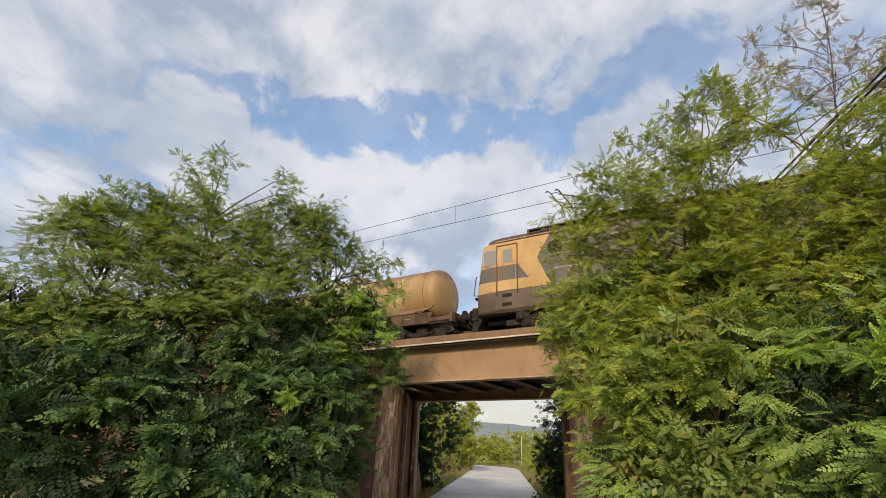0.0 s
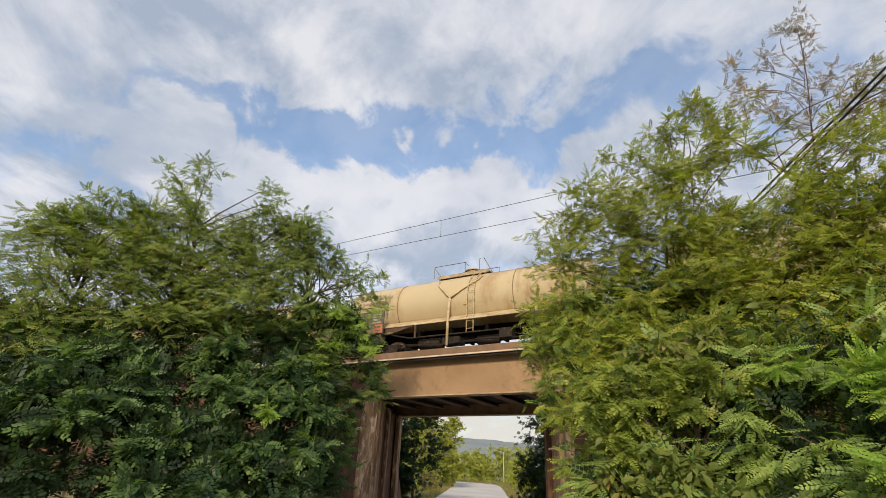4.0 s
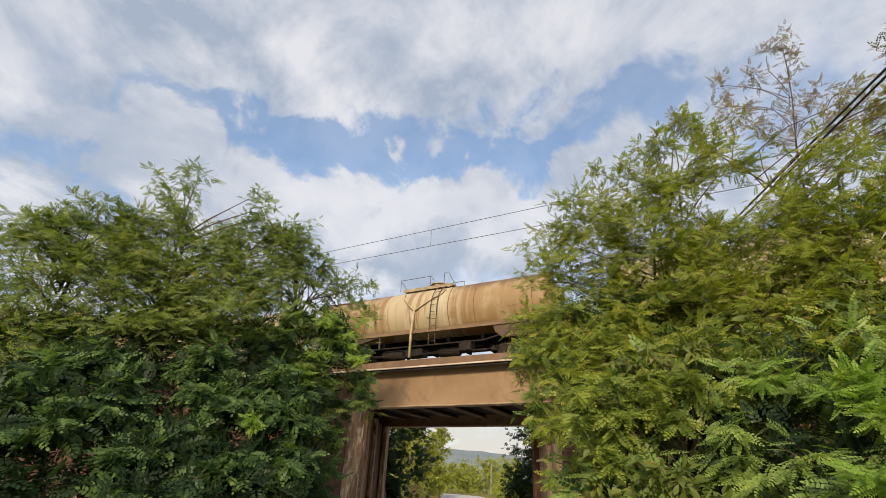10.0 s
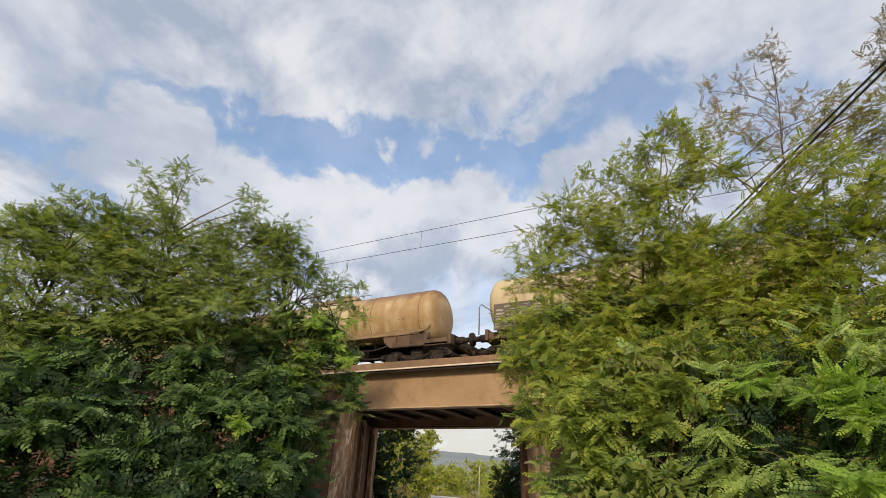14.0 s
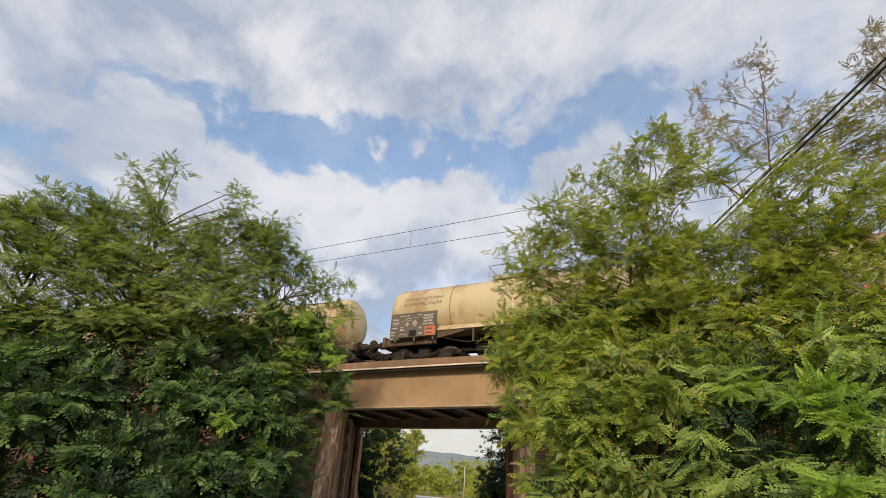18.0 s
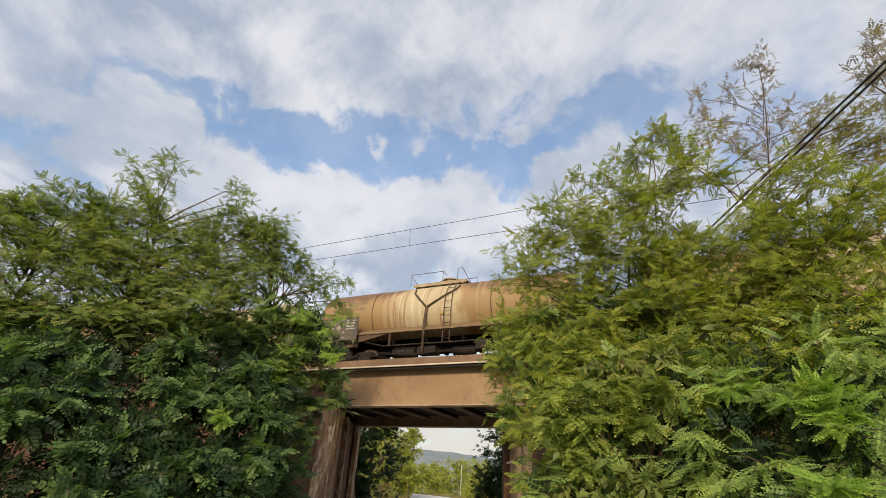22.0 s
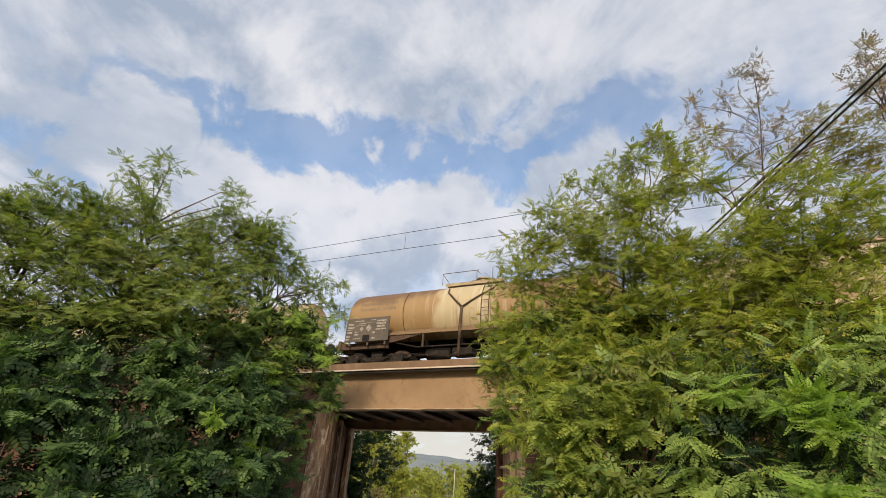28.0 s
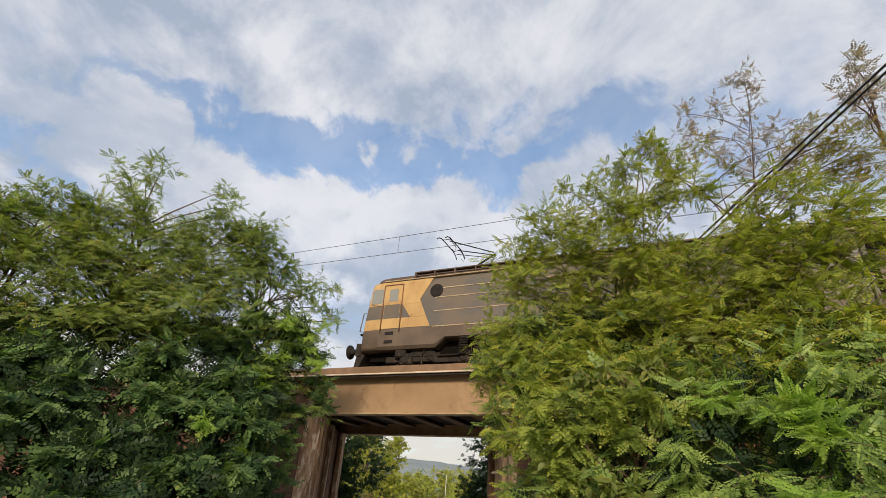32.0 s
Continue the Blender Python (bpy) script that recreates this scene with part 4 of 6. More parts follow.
    if k in BENT_RAIL:
        part("end_rail", kept("endrail", lambda bm: tube(bm, [(-5.58, -1.2, 1.1), (-5.58, -1.2, 2.06), (-5.50, -1.2, 2.13), (-5.12, -1.2, 1.85)], 0.02, n=6), RAILING), None, w, "bent grey end rail")
    if k in PLATFORM:
        part("step", kept("step", lambda bm: [box(bm, 4.2, 4.75, -1.42, -1.2, 0.70, 0.73)], EDGE_LIGHT), None, w, "pale metal step")
    if d == 0:
        for x in (3.9, -5.2):
            part("lever", kept("chock%g" % x, lambda bm: box(bm, x, x + 0.13, -1.31, -1.25, 0.97, 1.09, 0.02), surface("yellow lever", (0.46, 0.31, 0.06), (0.34, 0.22, 0.06), 8, 0.6, 0)), None, w, "yellow lever")
    wheels = []
    for x in (-3.85, 3.85):
        g = part("bogie", kept("bogie", bogie_shape, UNDER), None, w, "oily black bogie")
        g.location.x = x
        for dx in (-0.9, 0.9):
            o = part("axle_box", kept("axlebox", axlebox_shape, UNDER), None, g)
            o.location = (dx, 0, 0.46)
            for side in (-0.3, 0.3):
                q = part("coil_spring", kept("smallcoil", small_coil_shape, UNDER), None, g)
                q.location = (dx + side, 0, 0.46)
            o = part("wheelset", kept("wheel", wheel_shape, RAILSTEEL), None, g)
            o.location = (dx, 0, 0.46)
            wheels.append((o, dx, 0.46))
        part("spring", kept("leafspring", leaf_spring_shape, UNDER), None, g)
    return w, wheels


# ---- locomotive ----
def loco_hull(bm):
    prof = [(1.40, 0.92), (1.48, 1.02), (1.48, 1.62), (1.48, 2.0), (1.48, 2.5), (1.47, 3.22), (1.40, 3.40), (1.18, 3.46), (1.10, 3.72), (0.55, 3.84), (0.0, 3.87)]
    ring = [(-y, z) for y, z in prof] + [(y, z) for y, z in prof[-2::-1]]
    rows = []
    end = [(8.3, 1, 1), (8.52, 0.998, 0.96), (8.70, 0.993, 0.92), (8.83, 0.982, 0.87), (8.93, 0.962, 0.81), (9.0, 0.93, 0.75), (9.05, 0.88, 0.69), (9.09, 0.80, 0.62), (9.12, 0.68, 0.55)]
    for x, wf, top in [(-a, b, c) for a, b, c in end[::-1]] + [(x, 1, 1) for x in (-6.15, -5.8, -3.75, -3.45, 0, 3.45, 3.75, 5.8, 6.15)] + end:
        row = []
        for y, z in ring:
            zz = min(z, 3.40 + (z - 3.40) * top) if z > 3.4 else z
            lean = max(0.0, zz - 1.75) * 0.11 if abs(x) > 8.3 else 0.0
            k = min(1.0, max(0.0, (abs(x) - 8.3) / 0.7))
            xx = x - math.copysign(lean * k, x)
            if z < 1.1 and 3.6 < abs(x) < 6.0:
                zz = 1.20 if z < 0.95 else 1.24
            row.append(bm.verts.new((xx, y * wf, zz)))
        rows.append(row)
    n = len(ring)
    for a, b in zip(rows, rows[1:]):
        for i in range(n - 1):
            f = bm.faces.new((a[i], a[i + 1], b[i + 1], b[i]))
            z = sum(v.co.z for v in f.verts) / 4
            x = abs(sum(v.co.x for v in f.verts) / 4)
            f.smooth = x > 8.2 and abs(f.normal.z) < 0.6
            f.material_index = 1 if z < 1.6 else (2 if z > 3.42 else 0 if x < 8.3 or 2.0 < z < 2.5 else 4)
        bm.faces.new((a[0], b[0], b[-1], a[-1])).material_index = 1
    for row, flip in ((rows[0], False), (rows[-1], True)):
        for i in range(len(row) // 2):
            q = [row[i], row[i + 1], row[-2 - i], row[-1 - i]]
            if len(set(q)) < 4:
                q = [row[i], row[i + 1], row[-1 - i]]
            z = sum(v.co.z for v in q) / len(q)
            bm.faces.new(q if flip else q[::-1]).material_index = 1 if z < 1.6 else (2 if z > 3.42 else 3 if 2.0 < z < 2.5 else 4)


def rounded(x0, x1, z0, z1, r):
    """A rectangle's outline with round corners, counter-clockwise from the outside."""
    x0, x1 = min(x0, x1), max(x0, x1)
    out = []
    for cx, cz, q in ((x1 - r, z0 + r, -90), (x1 - r, z1 - r, 0), (x0 + r, z1 - r, 90), (x0 + r, z0 + r, 180)):
        out += [(cx + r * math.cos(radians(q + 22.5 * k)), cz + r * math.sin(radians(q + 22.5 * k))) for k in range(5)]
    return out


def loco_side(bm, outline, y=-1.4845, t=0.006):
    slab(bm, outline, y - t, y)


def spring_shape(bm):
    pts = []
    for k in range(7 * 10 + 1):
        q = 2 * math.pi * k / 10
        pts.append((0.15 * math.cos(q), 0.10 * math.sin(q), 0.58 + 0.58 * k / 70))
    tube(bm, pts, 0.028, n=5)
    spun(bm, [(0.55, 0.14), (0.62, 0.14)], 0, 0, 10)
    

def locomotive():
    l = thing("electric_locomotive", pose(0, 0, 0), "grey and yellow six-axle electric locomotive covered in brown dust", "locomotive", "locomotives of the train")
    bm = B()
    loco_hull(bm)
    body = part("body", kept_mesh("hull", bm, [GREY, SKIRT, ROOFMETAL, GREY, YELLOW]), None, l, "grey body with brown dusty skirt")
    for e in (-1, 1):
        # yellow cab side with an arrow-shaped edge, split by a grey band
        f = lambda pts: [(e * x, z) for x, z in pts][::e]
        part("cab_panel", kept("cabup%d" % e, lambda bm: (loco_side(bm, f([(6.34, 3.36), (6.81, 2.62), (6.755, 2.50), (8.58, 2.50), (8.52, 3.2), (8.42, 3.36)]))), YELLOW), None, l, "warm yellow cab side" if e < 0 else "")
        part("cab_panel", kept("cabmid%d" % e, lambda bm: (loco_side(bm, f([(6.755, 2.495), (6.53, 2.0), (7.12, 2.0), (7.48, 2.495)]))), YELLOW), None, l)
        part("cab_panel", kept("cablow%d" % e, lambda bm: (loco_side(bm, f([(6.527, 1.995), (6.36, 1.64), (8.60, 1.64), (8.60, 1.995)]))), YELLOW), None, l)
        n = part("nose_band", kept("nose%d" % e, lambda bm: [box(bm, e * 9.12 - 0.02, e * 9.12 + 0.02, -0.85, 0.85, 1.62, 1.98, 0.01)], YELLOW), None, l)
        # corner window and windscreens
        cw = part("corner_window", kept("cw%d" % e, lambda bm: loco_side(bm, rounded(e * 8.25, e * (8.62 if e > 0 else 8.74), 2.58, 3.12, 0.12), -1.496, 0.006), GLASS), None, l, "corner window, tinted pale as if reflecting sky")
        part("window_seal", kept("cws%d" % e, lambda bm: loco_side(bm, rounded(e * 8.21, e * (8.66 if e > 0 else 8.78), 2.54, 3.16, 0.14), -1.488, 0.006), STRIPE), None, cw)
        for y in (-0.75, 0.05):
            part("windscreen", kept("ws%d%g" % (e, y), lambda bm: screen_shape(bm, e, y, y + 0.7), GLASS), None, l)
        for y in (-0.8, 0.8):
            o = part("headlight", kept("headlight", lambda bm: spun(bm, [(-0.03, 0.15), (0.05, 0.15), (0.06, 0.11)], 0, 0, 16), GLASS), None, l, "round headlight")
            o.matrix_basis = pose(e * 9.10, y, 1.80, 0, 0, 0 if e > 0 else 180)
        for y in (-0.875, 0.875):
            o = part("buffer", kept("lbuffer", lambda bm: spun(bm, [(-0.15, 0.15), (0.1, 0.15), (0.11, 0.1), (0.44, 0.1), (0.45, 0.25), (0.49, 0.26), (0.5, 0.22)], 0, 0, 20), RUBBER), None, l, "black round buffer")
            o.matrix_basis = pose(e * 9.3, y, 1.06, 0, 0, 0 if e > 0 else 180)
        part("buffer_beam", kept("beam%d" % e, lambda bm: [box(bm, e * 9.2 - 0.1, e * 9.2 + 0.1, -1.25, 1.25, 0.80, 1.25, 0.02), slab(bm, f([(8.9, 0.9), (9.25, 0.9), (9.35, 0.3), (9.2, 0.3)]), -1.2, 1.2)], UNDER), None, l)
        part("nose_lip", kept("lip%d" % e, lambda bm: box(bm, e * 9.10 - 0.15, e * 9.10 + 0.15, -1.2, 1.2, 1.56, 1.63, 0.02), RUBBER), None, l, "dark lip under the nose")
        part("front_rail", kept("frail%d" % e, lambda bm: [tube(bm, [(e * 9.0, -1.2, 1.66), (e * 9.26, -1.22, 1.70), (e * 9.18, -1.22, 2.36), (e * 8.98, -1.2, 2.40)], 0.022, n=5),
                                                          tube(bm, [(e * 9.18, -1.0, 2.0), (e * 9.18, 1.0, 2.0)], 0.014, n=5)], RAILING), None, l)
    # cab door of the rear end, half-open engine room door of the other
    dr = part("cab_door", kept("door", lambda bm: loco_side(bm, [(-8.20, 1.64), (-7.56, 1.64), (-7.56, 3.22), (-8.20, 3.22)], -1.492), YELLOW), None, l, "yellow cab door with a dark window")
    part("door_band", kept("doorband", lambda bm: loco_side(bm, [(-8.19, 2.0), (-7.57, 2.0), (-7.57, 2.505), (-8.19, 2.505)], -1.499, 0.004), GREY), None, dr)
    part("door_window", kept("doorwin", lambda bm: loco_side(bm, [(-8.02, 2.62), (-7.68, 2.62), (-7.68, 3.08), (-8.02, 3.08)], -1.499), GLASS), None, dr)
    part("door_frame", kept("doorframe", lambda bm: [tube(bm, [(x, -1.50, 1.5), (x, -1.50, 3.25)], 0.022, n=6) for x in (-8.25, -7.50)] + [tube(bm, [(-8.25, -1.50, 3.25), (-7.5, -1.50, 3.25)], 0.018, n=6)], RUST), None, dr)
    # step holes are black plates; their inner dark is only colour
    part("step_hole", kept("stephole", lambda bm: [box(bm, -8.05, -7.72, -1.492, -1.48, z, z + 0.11) for z in (1.12, 1.42)], RUBBER), None, l)
    # black slab paints the dark cab behind the open window
    part("side_window", kept("sidewin", lambda bm: loco_side(bm, rounded(7.36, 8.08, 2.68, 3.13, 0.07), -1.500), VOID), None, l, "open dark cab window")
    part("window_frame", kept("sidewinf", lambda bm: loco_side(bm, rounded(7.30, 8.14, 2.62, 3.19, 0.10), -1.491, 0.008), STRIPE), None, l)
    # doorway is a black slab; the unlit room is in its colour
    od = part("engine_room_door", kept("edoor", lambda bm: loco_side(bm, [(5.60, 1.62), (6.05, 1.62), (6.05, 3.22), (5.60, 3.22)], -1.492), VOID), None, l, "open engine room doorway")
    part("door_leaf", kept("eleaf", lambda bm: [loco_side(bm, [(5.72, 1.78), (5.98, 1.78), (5.98, 2.3), (5.72, 2.3)], -1.499), loco_side(bm, [(5.72, 2.42), (5.98, 2.42), (5.98, 2.75), (5.72, 2.75)], -1.499)], SKIRT), None, od)
    part("grab_rail", kept("egrab", lambda bm: [tube(bm, [(x, -1.52, 1.25), (x, -1.52, 3.25)], 0.02, n=6) for x in (5.48, 6.17)] + [loco_side(bm, [(5.74, 1.36), (5.98, 1.36), (5.98, 1.46), (5.74, 1.46)], -1.492)], SKIRT), None, od)
    for z in (2.95, 2.62, 2.14, 1.60):
        part("stripe", kept("stripe%g" % z, lambda bm: [box(bm, -6.25, 5.46, -1.491, -1.484, z, z + 0.026), box(bm, 6.2, 6.34 + (0.30 if 2.5 < z < 2.7 else 0.1 if 2 < z < 2.9 else 0.02), -1.491, -1.484, z, z + 0.026)], STRIPE), None, l, "cream trim strip" if z == 2.95 else "")
    part("gutter", kept("gutter", lambda bm: box(bm, -8.3, 8.3, -1.50, -1.38, 3.395, 3.43, 0.012), STRIPE), None, l)
    # round ports: one open and dark, the others with louvred lids
    for i, x in enumerate((-6.2, -3.4, -0.1, 3.1)):
        o = part("round_port", kept("port%d" % (i == 0), lambda bm: spun(bm, [(-1.502, 0.20), (-1.500, 0.235), (-1.484, 0.24)], 0, 0, 26, "y"), RUBBER if i == 0 else SKIRT), None, l, "round side port")
        o.location = (x, 0, 2.88)
    em = part("wing_emblem", kept("emblem", lambda bm: [slab(bm, [(s * 0.05, 2.36 + 0.06 * k - 0.02), (s * (0.16 + 0.13 * k), 2.36 + 0.06 * k + 0.02), (s * (0.2 + 0.13 * k), 2.36 + 0.06 * k + 0.05), (s * 0.05, 2.36 + 0.06 * k + 0.02)][::s], -1.500, -1.494) for k in range(5) for s in (-1, 1)]
                                     + [slab(bm, [(-0.035, 2.3), (0.035, 2.3), (0.035, 2.64), (-0.035, 2.64)], -1.5, -1.494)], STRIPE), None, l, "plain yellow wing emblem")
    part("number_bars", kept("numbars", bars_shape([(-0.46 + i * 0.16, -0.34 + i * 0.16, 2.13, 2.21) for i in range(6)] + [(-0.3, 0.25, 1.92, 1.96), (-0.2, 0.16, 1.40, 1.47)], -1.494), STRIPE), None, l)
    # roof: louvres along the edge, deck, gear
    for i in range(19):
        x = -7.2 + i * 0.76
        part("roof_louvre", kept("louvre", lambda bm: [box(bm, 0.04, 0.72, -1.26, -1.20, 3.47 + 0.07 * k, 3.51 + 0.07 * k) for k in range(3)] + [box(bm, 0.0, 0.04, -1.30, -1.18, 3.42, 3.74), box(bm, 0.0, 0.76, -1.30, -0.9, 3.72, 3.76)], [ROOFMETAL]), None, l).location.x = x
    part("roof_post", kept("roofposts", lambda bm: [box(bm, -7.2 + i * 1.52, -7.13 + i * 1.52, -1.33, -1.30, 3.44, 3.72) for i in range(10)], ROOFMETAL), None, l)
    part("roof_equipment", kept("roofgear", lambda bm: [box(bm, -2.4, -0.6, -0.6, 0.6, 3.86, 4.1, 0.03), box(bm, 1.0, 1.5, -0.3, 0.3, 3.86, 4.05, 0.03), spun(bm, [(-0.3, 0.05), (-0.28, 0.1), (-0.1, 0.1), (-0.08, 0.05)], 0.0, 4.15, 10),
                                                        tube(bm, [(-3.2, -0.4, 3.85), (-3.2, -0.4, 4.2), (3.4, -0.4, 4.2), (3.4, -0.4, 3.85)], 0.02, n=5)], TREAD), None, l)
    for z0 in (0,):
        for x in (0.2, -3.2, 3.4):
            part("insulator", kept("insul", lambda bm: [bmesh.ops.create_cone(bm, cap_ends=True, segments=12, radius1=0.09, radius2=0.07, depth=0.06, matrix=Matrix.Translation((0, -0.4, 3.92 + 0.09 * q))) for q in range(3)], RUBBER), None, l).location.x = x
    # pantographs: the rear one raised to the wire, the other folded
    pg = part("pantograph", kept("pantobase", lambda bm: [box(bm, -6.3, -4.6, -0.55, -0.48, 3.98, 4.05), box(bm, -6.3, -4.6, 0.48, 0.55, 3.98, 4.05)] + [box(bm, x, x + 0.08, -0.55, 0.55, 3.86, 4.0) for x in (-6.3, -5.5, -4.7)], RUBBER), None, l, "raised dark pantograph")
    part("lower_arm", kept("plow", lambda bm: tube(bm, [(-5.9, 0, 4.05), (-4.66, 0, 4.76)], 0.045, 0.035, n=8), RUBBER), None, pg)
    part("upper_arm", kept("pup", lambda bm: [tube(bm, [(-4.66, s * 0.12, 4.76), (-6.35, s * 0.42, 5.34)], 0.02, n=6) for s in (-1, 1)] + [tube(bm, [(-4.8, 0, 4.62), (-6.2, 0, 4.95)], 0.014, n=5)], RUBBER), None, pg)
    part("collector_head", kept("phead", lambda bm: [tube(bm, [(x, -0.95, 5.20), (x, -0.8, 5.32), (x, -0.55, 5.40), (x, 0.55, 5.40), (x, 0.8, 5.32), (x, 0.95, 5.20)], 0.02, n=6) for x in (-6.62, -6.28)] + [tube(bm, [(-6.62, y, 5.37), (-6.28, y, 5.37)], 0.015, n=5) for y in (-0.5, 0.5)] + [tube(bm, [(-6.3, y, 5.38), (-6.05, y, 5.0), (-6.1, y, 4.82), (-6.2, y, 4.95)], 0.012, n=5) for y in (-0.45, 0.45)], RUBBER), None, pg)
    pf = part("pantograph", kept("pantofold", lambda bm: [tube(bm, [(4.2, 0, 4.02), (6.0, 0, 4.25)], 0.04, n=8), tube(bm, [(6.0, -0.1, 4.28), (4.3, -0.42, 4.3)], 0.02, n=6), tube(bm, [(6.0, 0.1, 4.28), (4.3, 0.42, 4.3)], 0.02, n=6),
                                                        tube(bm, [(5.9, -0.9, 4.22), (5.9, -0.6, 4.38), (5.9, 0.6, 4.38), (5.9, 0.9, 4.22)], 0.02, n=6), tube(bm, [(6.2, -0.9, 4.22), (6.2, -0.6, 4.38), (6.2, 0.6, 4.38), (6.2, 0.9, 4.22)], 0.02, n=6),
                                                        box(bm, 4.2, 6.2, -0.5, -0.44, 3.88, 3.96)], RUBBER), None, l, "folded dark pantograph")
    # running gear
    wheels = []
    for x in (-5.15, 5.15):
        g = part("bogie", kept("lbogie", lambda bm: [box(bm, -2.9, 2.9, y, y + 0.12, 0.52, 0.72, 0.02) for y in (-1.22, 1.1)] + [box(bm, q, q + 0.3, -1.1, 1.1, 0.5, 0.85) for q in (-1.25, 0.95)] + [slab(bm, [(-2.2, 0.7), (-1.7, 0.95), (-1.2, 0.95), (-0.9, 0.7)], -1.25, -1.12)], UNDER), None, l, "heavy black three-axle bogie")
        g.location.x = x
        for dx in (-2.1, 0, 2.1):
            o = part("wheelset", kept("lwheel", lambda bm: [spun(bm, [(y, 0.12), (y + 0.02, 0.5), (y, 0.51), (y, 0.62), (y + 0.09, 0.625), (y + 0.12, 0.65), (y + 0.12, 0.12)], 0, 0, 28, "y") for y in (-0.82, 0.70)] + [spun(bm, [(-1.1, 0.08), (1.1, 0.08)], 0, 0, 10, "y")], RAILSTEEL), None, g)
            o.location = (dx, 0, 0.625)
            wheels.append((o, dx, 0.625))
            o = part("axle_box", kept("laxle", lambda bm: [box(bm, -0.24, 0.24, -1.32, -1.2, -0.2, 0.2, 0.05), spun(bm, [(-1.36, 0.1), (-1.34, 0.15), (-1.3, 0.15)], 0, 0, 14, "y")], UNDER), None, g)
            o.location = (dx, 0, 0.6)
        for dx in (-0.50, 0.02) if x > 0 else (0.50, -0.02):
            o = part("coil_spring", kept("coil", spring_shape, UNDER), None, g, "oily coil spring" if abs(dx) == 0.50 else "")
            o.location = (dx, -1.36, 0.04)
        part("brake_cylinder", kept("lbrake", lambda bm: [spun(bm, [(1.0, 0.05), (1.02, 0.13), (1.5, 0.13), (1.52, 0.05)], -1.33, 0.82, 14), tube(bm, [(0.5, -1.34, 1.1), (0.5, -1.34, 0.6), (0.9, -1.34, 0.5)], 0.025, n=5), tube(bm, [(-1.3, -1.34, 1.05), (-1.5, -1.36, 0.7), (-1.45, -1.36, 0.4)], 0.03, n=5)], UNDER), None, g)
        part("side_frame_plate", kept("lplate", lambda bm: slab(bm, [(-1.0, 0.46), (1.0, 0.46), (1.3, 0.62), (1.0, 0.70), (-1.0, 0.70), (-1.3, 0.62)], -1.31, -1.25), UNDER), None, g)
        part("sand_box", kept("sand", lambda bm: [box(bm, 1.75, 2.25, -1.38, -1.15, 0.6, 1.0, 0.04), box(bm, -2.5, -2.1, -1.38, -1.15, 0.65, 1.0, 0.04), tube(bm, [(2.3, -1.3, 0.7), (2.9, -1.3, 0.55), (3.2, -1.25, 0.35)], 0.04, n=6), tube(bm, [(-0.9, -1.36, 0.66), (1.6, -1.36, 0.66)], 0.035, n=6)], UNDER), None, g)
    part("battery_box", kept("battery", lambda bm: box(bm, -1.35, 1.75, -1.42, -0.9, 0.58, 0.97, 0.03), SKIRT), None, l, "dusty box under the body")
    # black filler box paints the shade above the bogies
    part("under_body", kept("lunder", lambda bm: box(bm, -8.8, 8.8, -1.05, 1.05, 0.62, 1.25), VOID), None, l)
    return l, wheels


def kept_mesh(key, bm, material):
    if key in MESHES:
        bm.free()
    else:
        MESHES[key] = as_mesh(bm, key, material)
    return MESHES[key]


def screen_shape(bm, e, y0, y1):
    z0, z1 = 2.56, 3.16
    vs = [(e * (9.15 - (z - 1.75) * 0.11), y, z) for y, z in ((y0, z0), (y1, z0), (y1, z1), (y0, z1))]
    a = [bm.verts.new(v) for v in vs]
    b = [bm.verts.new((v[0] - e * 0.05, v[1], v[2])) for v in vs]
    bm.faces.new(a)
    bm.faces.new(b[::-1])
    for i in range(4):
        bm.faces.new((a[i], a[(i + 1) % 4], b[(i + 1) % 4], b[i]))


LENGTH = 11.909       # wagon length over buffers
WAGONS = [tank_wagon(k) for k in range(36)]
LOCOS = [locomotive() for k in range(2)]


def run(t):
    """How far the train has gone along the track at t seconds."""
    return 14.5 * (-1.00188 + 0.91986 * t + 0.0021593 * t * t - 0.00002757 * t ** 3) - 0.19 * math.exp(-(t / 3.0) ** 2)


def motions():
    times = [x * 1.0 for x in range(33)]
    sets = [(w, wh, 0.37 - LENGTH * k, 0.46) for k, (w, wh) in enumerate(WAGONS)]
    sets += [(LOCOS[0][0], LOCOS[0][1], 15.79, 0.625), (LOCOS[1][0], LOCOS[1][1], -15.4 - LENGTH * 35, 0.625)]
    for ob, wheels, off, r in sets:
        walk(ob, [(t, BRIDGE @ pose(run(t) + off, AXIS, RAIL)) for t in times])
        # wheels turn while their vehicle is near the bridge
        near = [t / 30 for t in range(0, 961) if abs(run(t / 30) + off + 7) < 26]
        if near:
            turn = 0.0
            rows = [near[0]]
            for t in near:
                if (run(t) - run(rows[-1])) / r > 1.2:
                    rows.append(t)
            full = sorted(set([0.0] + rows + [32.0]))
            for ob2, dx, h in wheels:
                walk(ob2, [(t, pose(dx, 0, h) @ Matrix.Rotation((run(min(max(t, rows[0]), rows[-1])) - run(rows[0])) / r, 4, "Y")) for t in full])


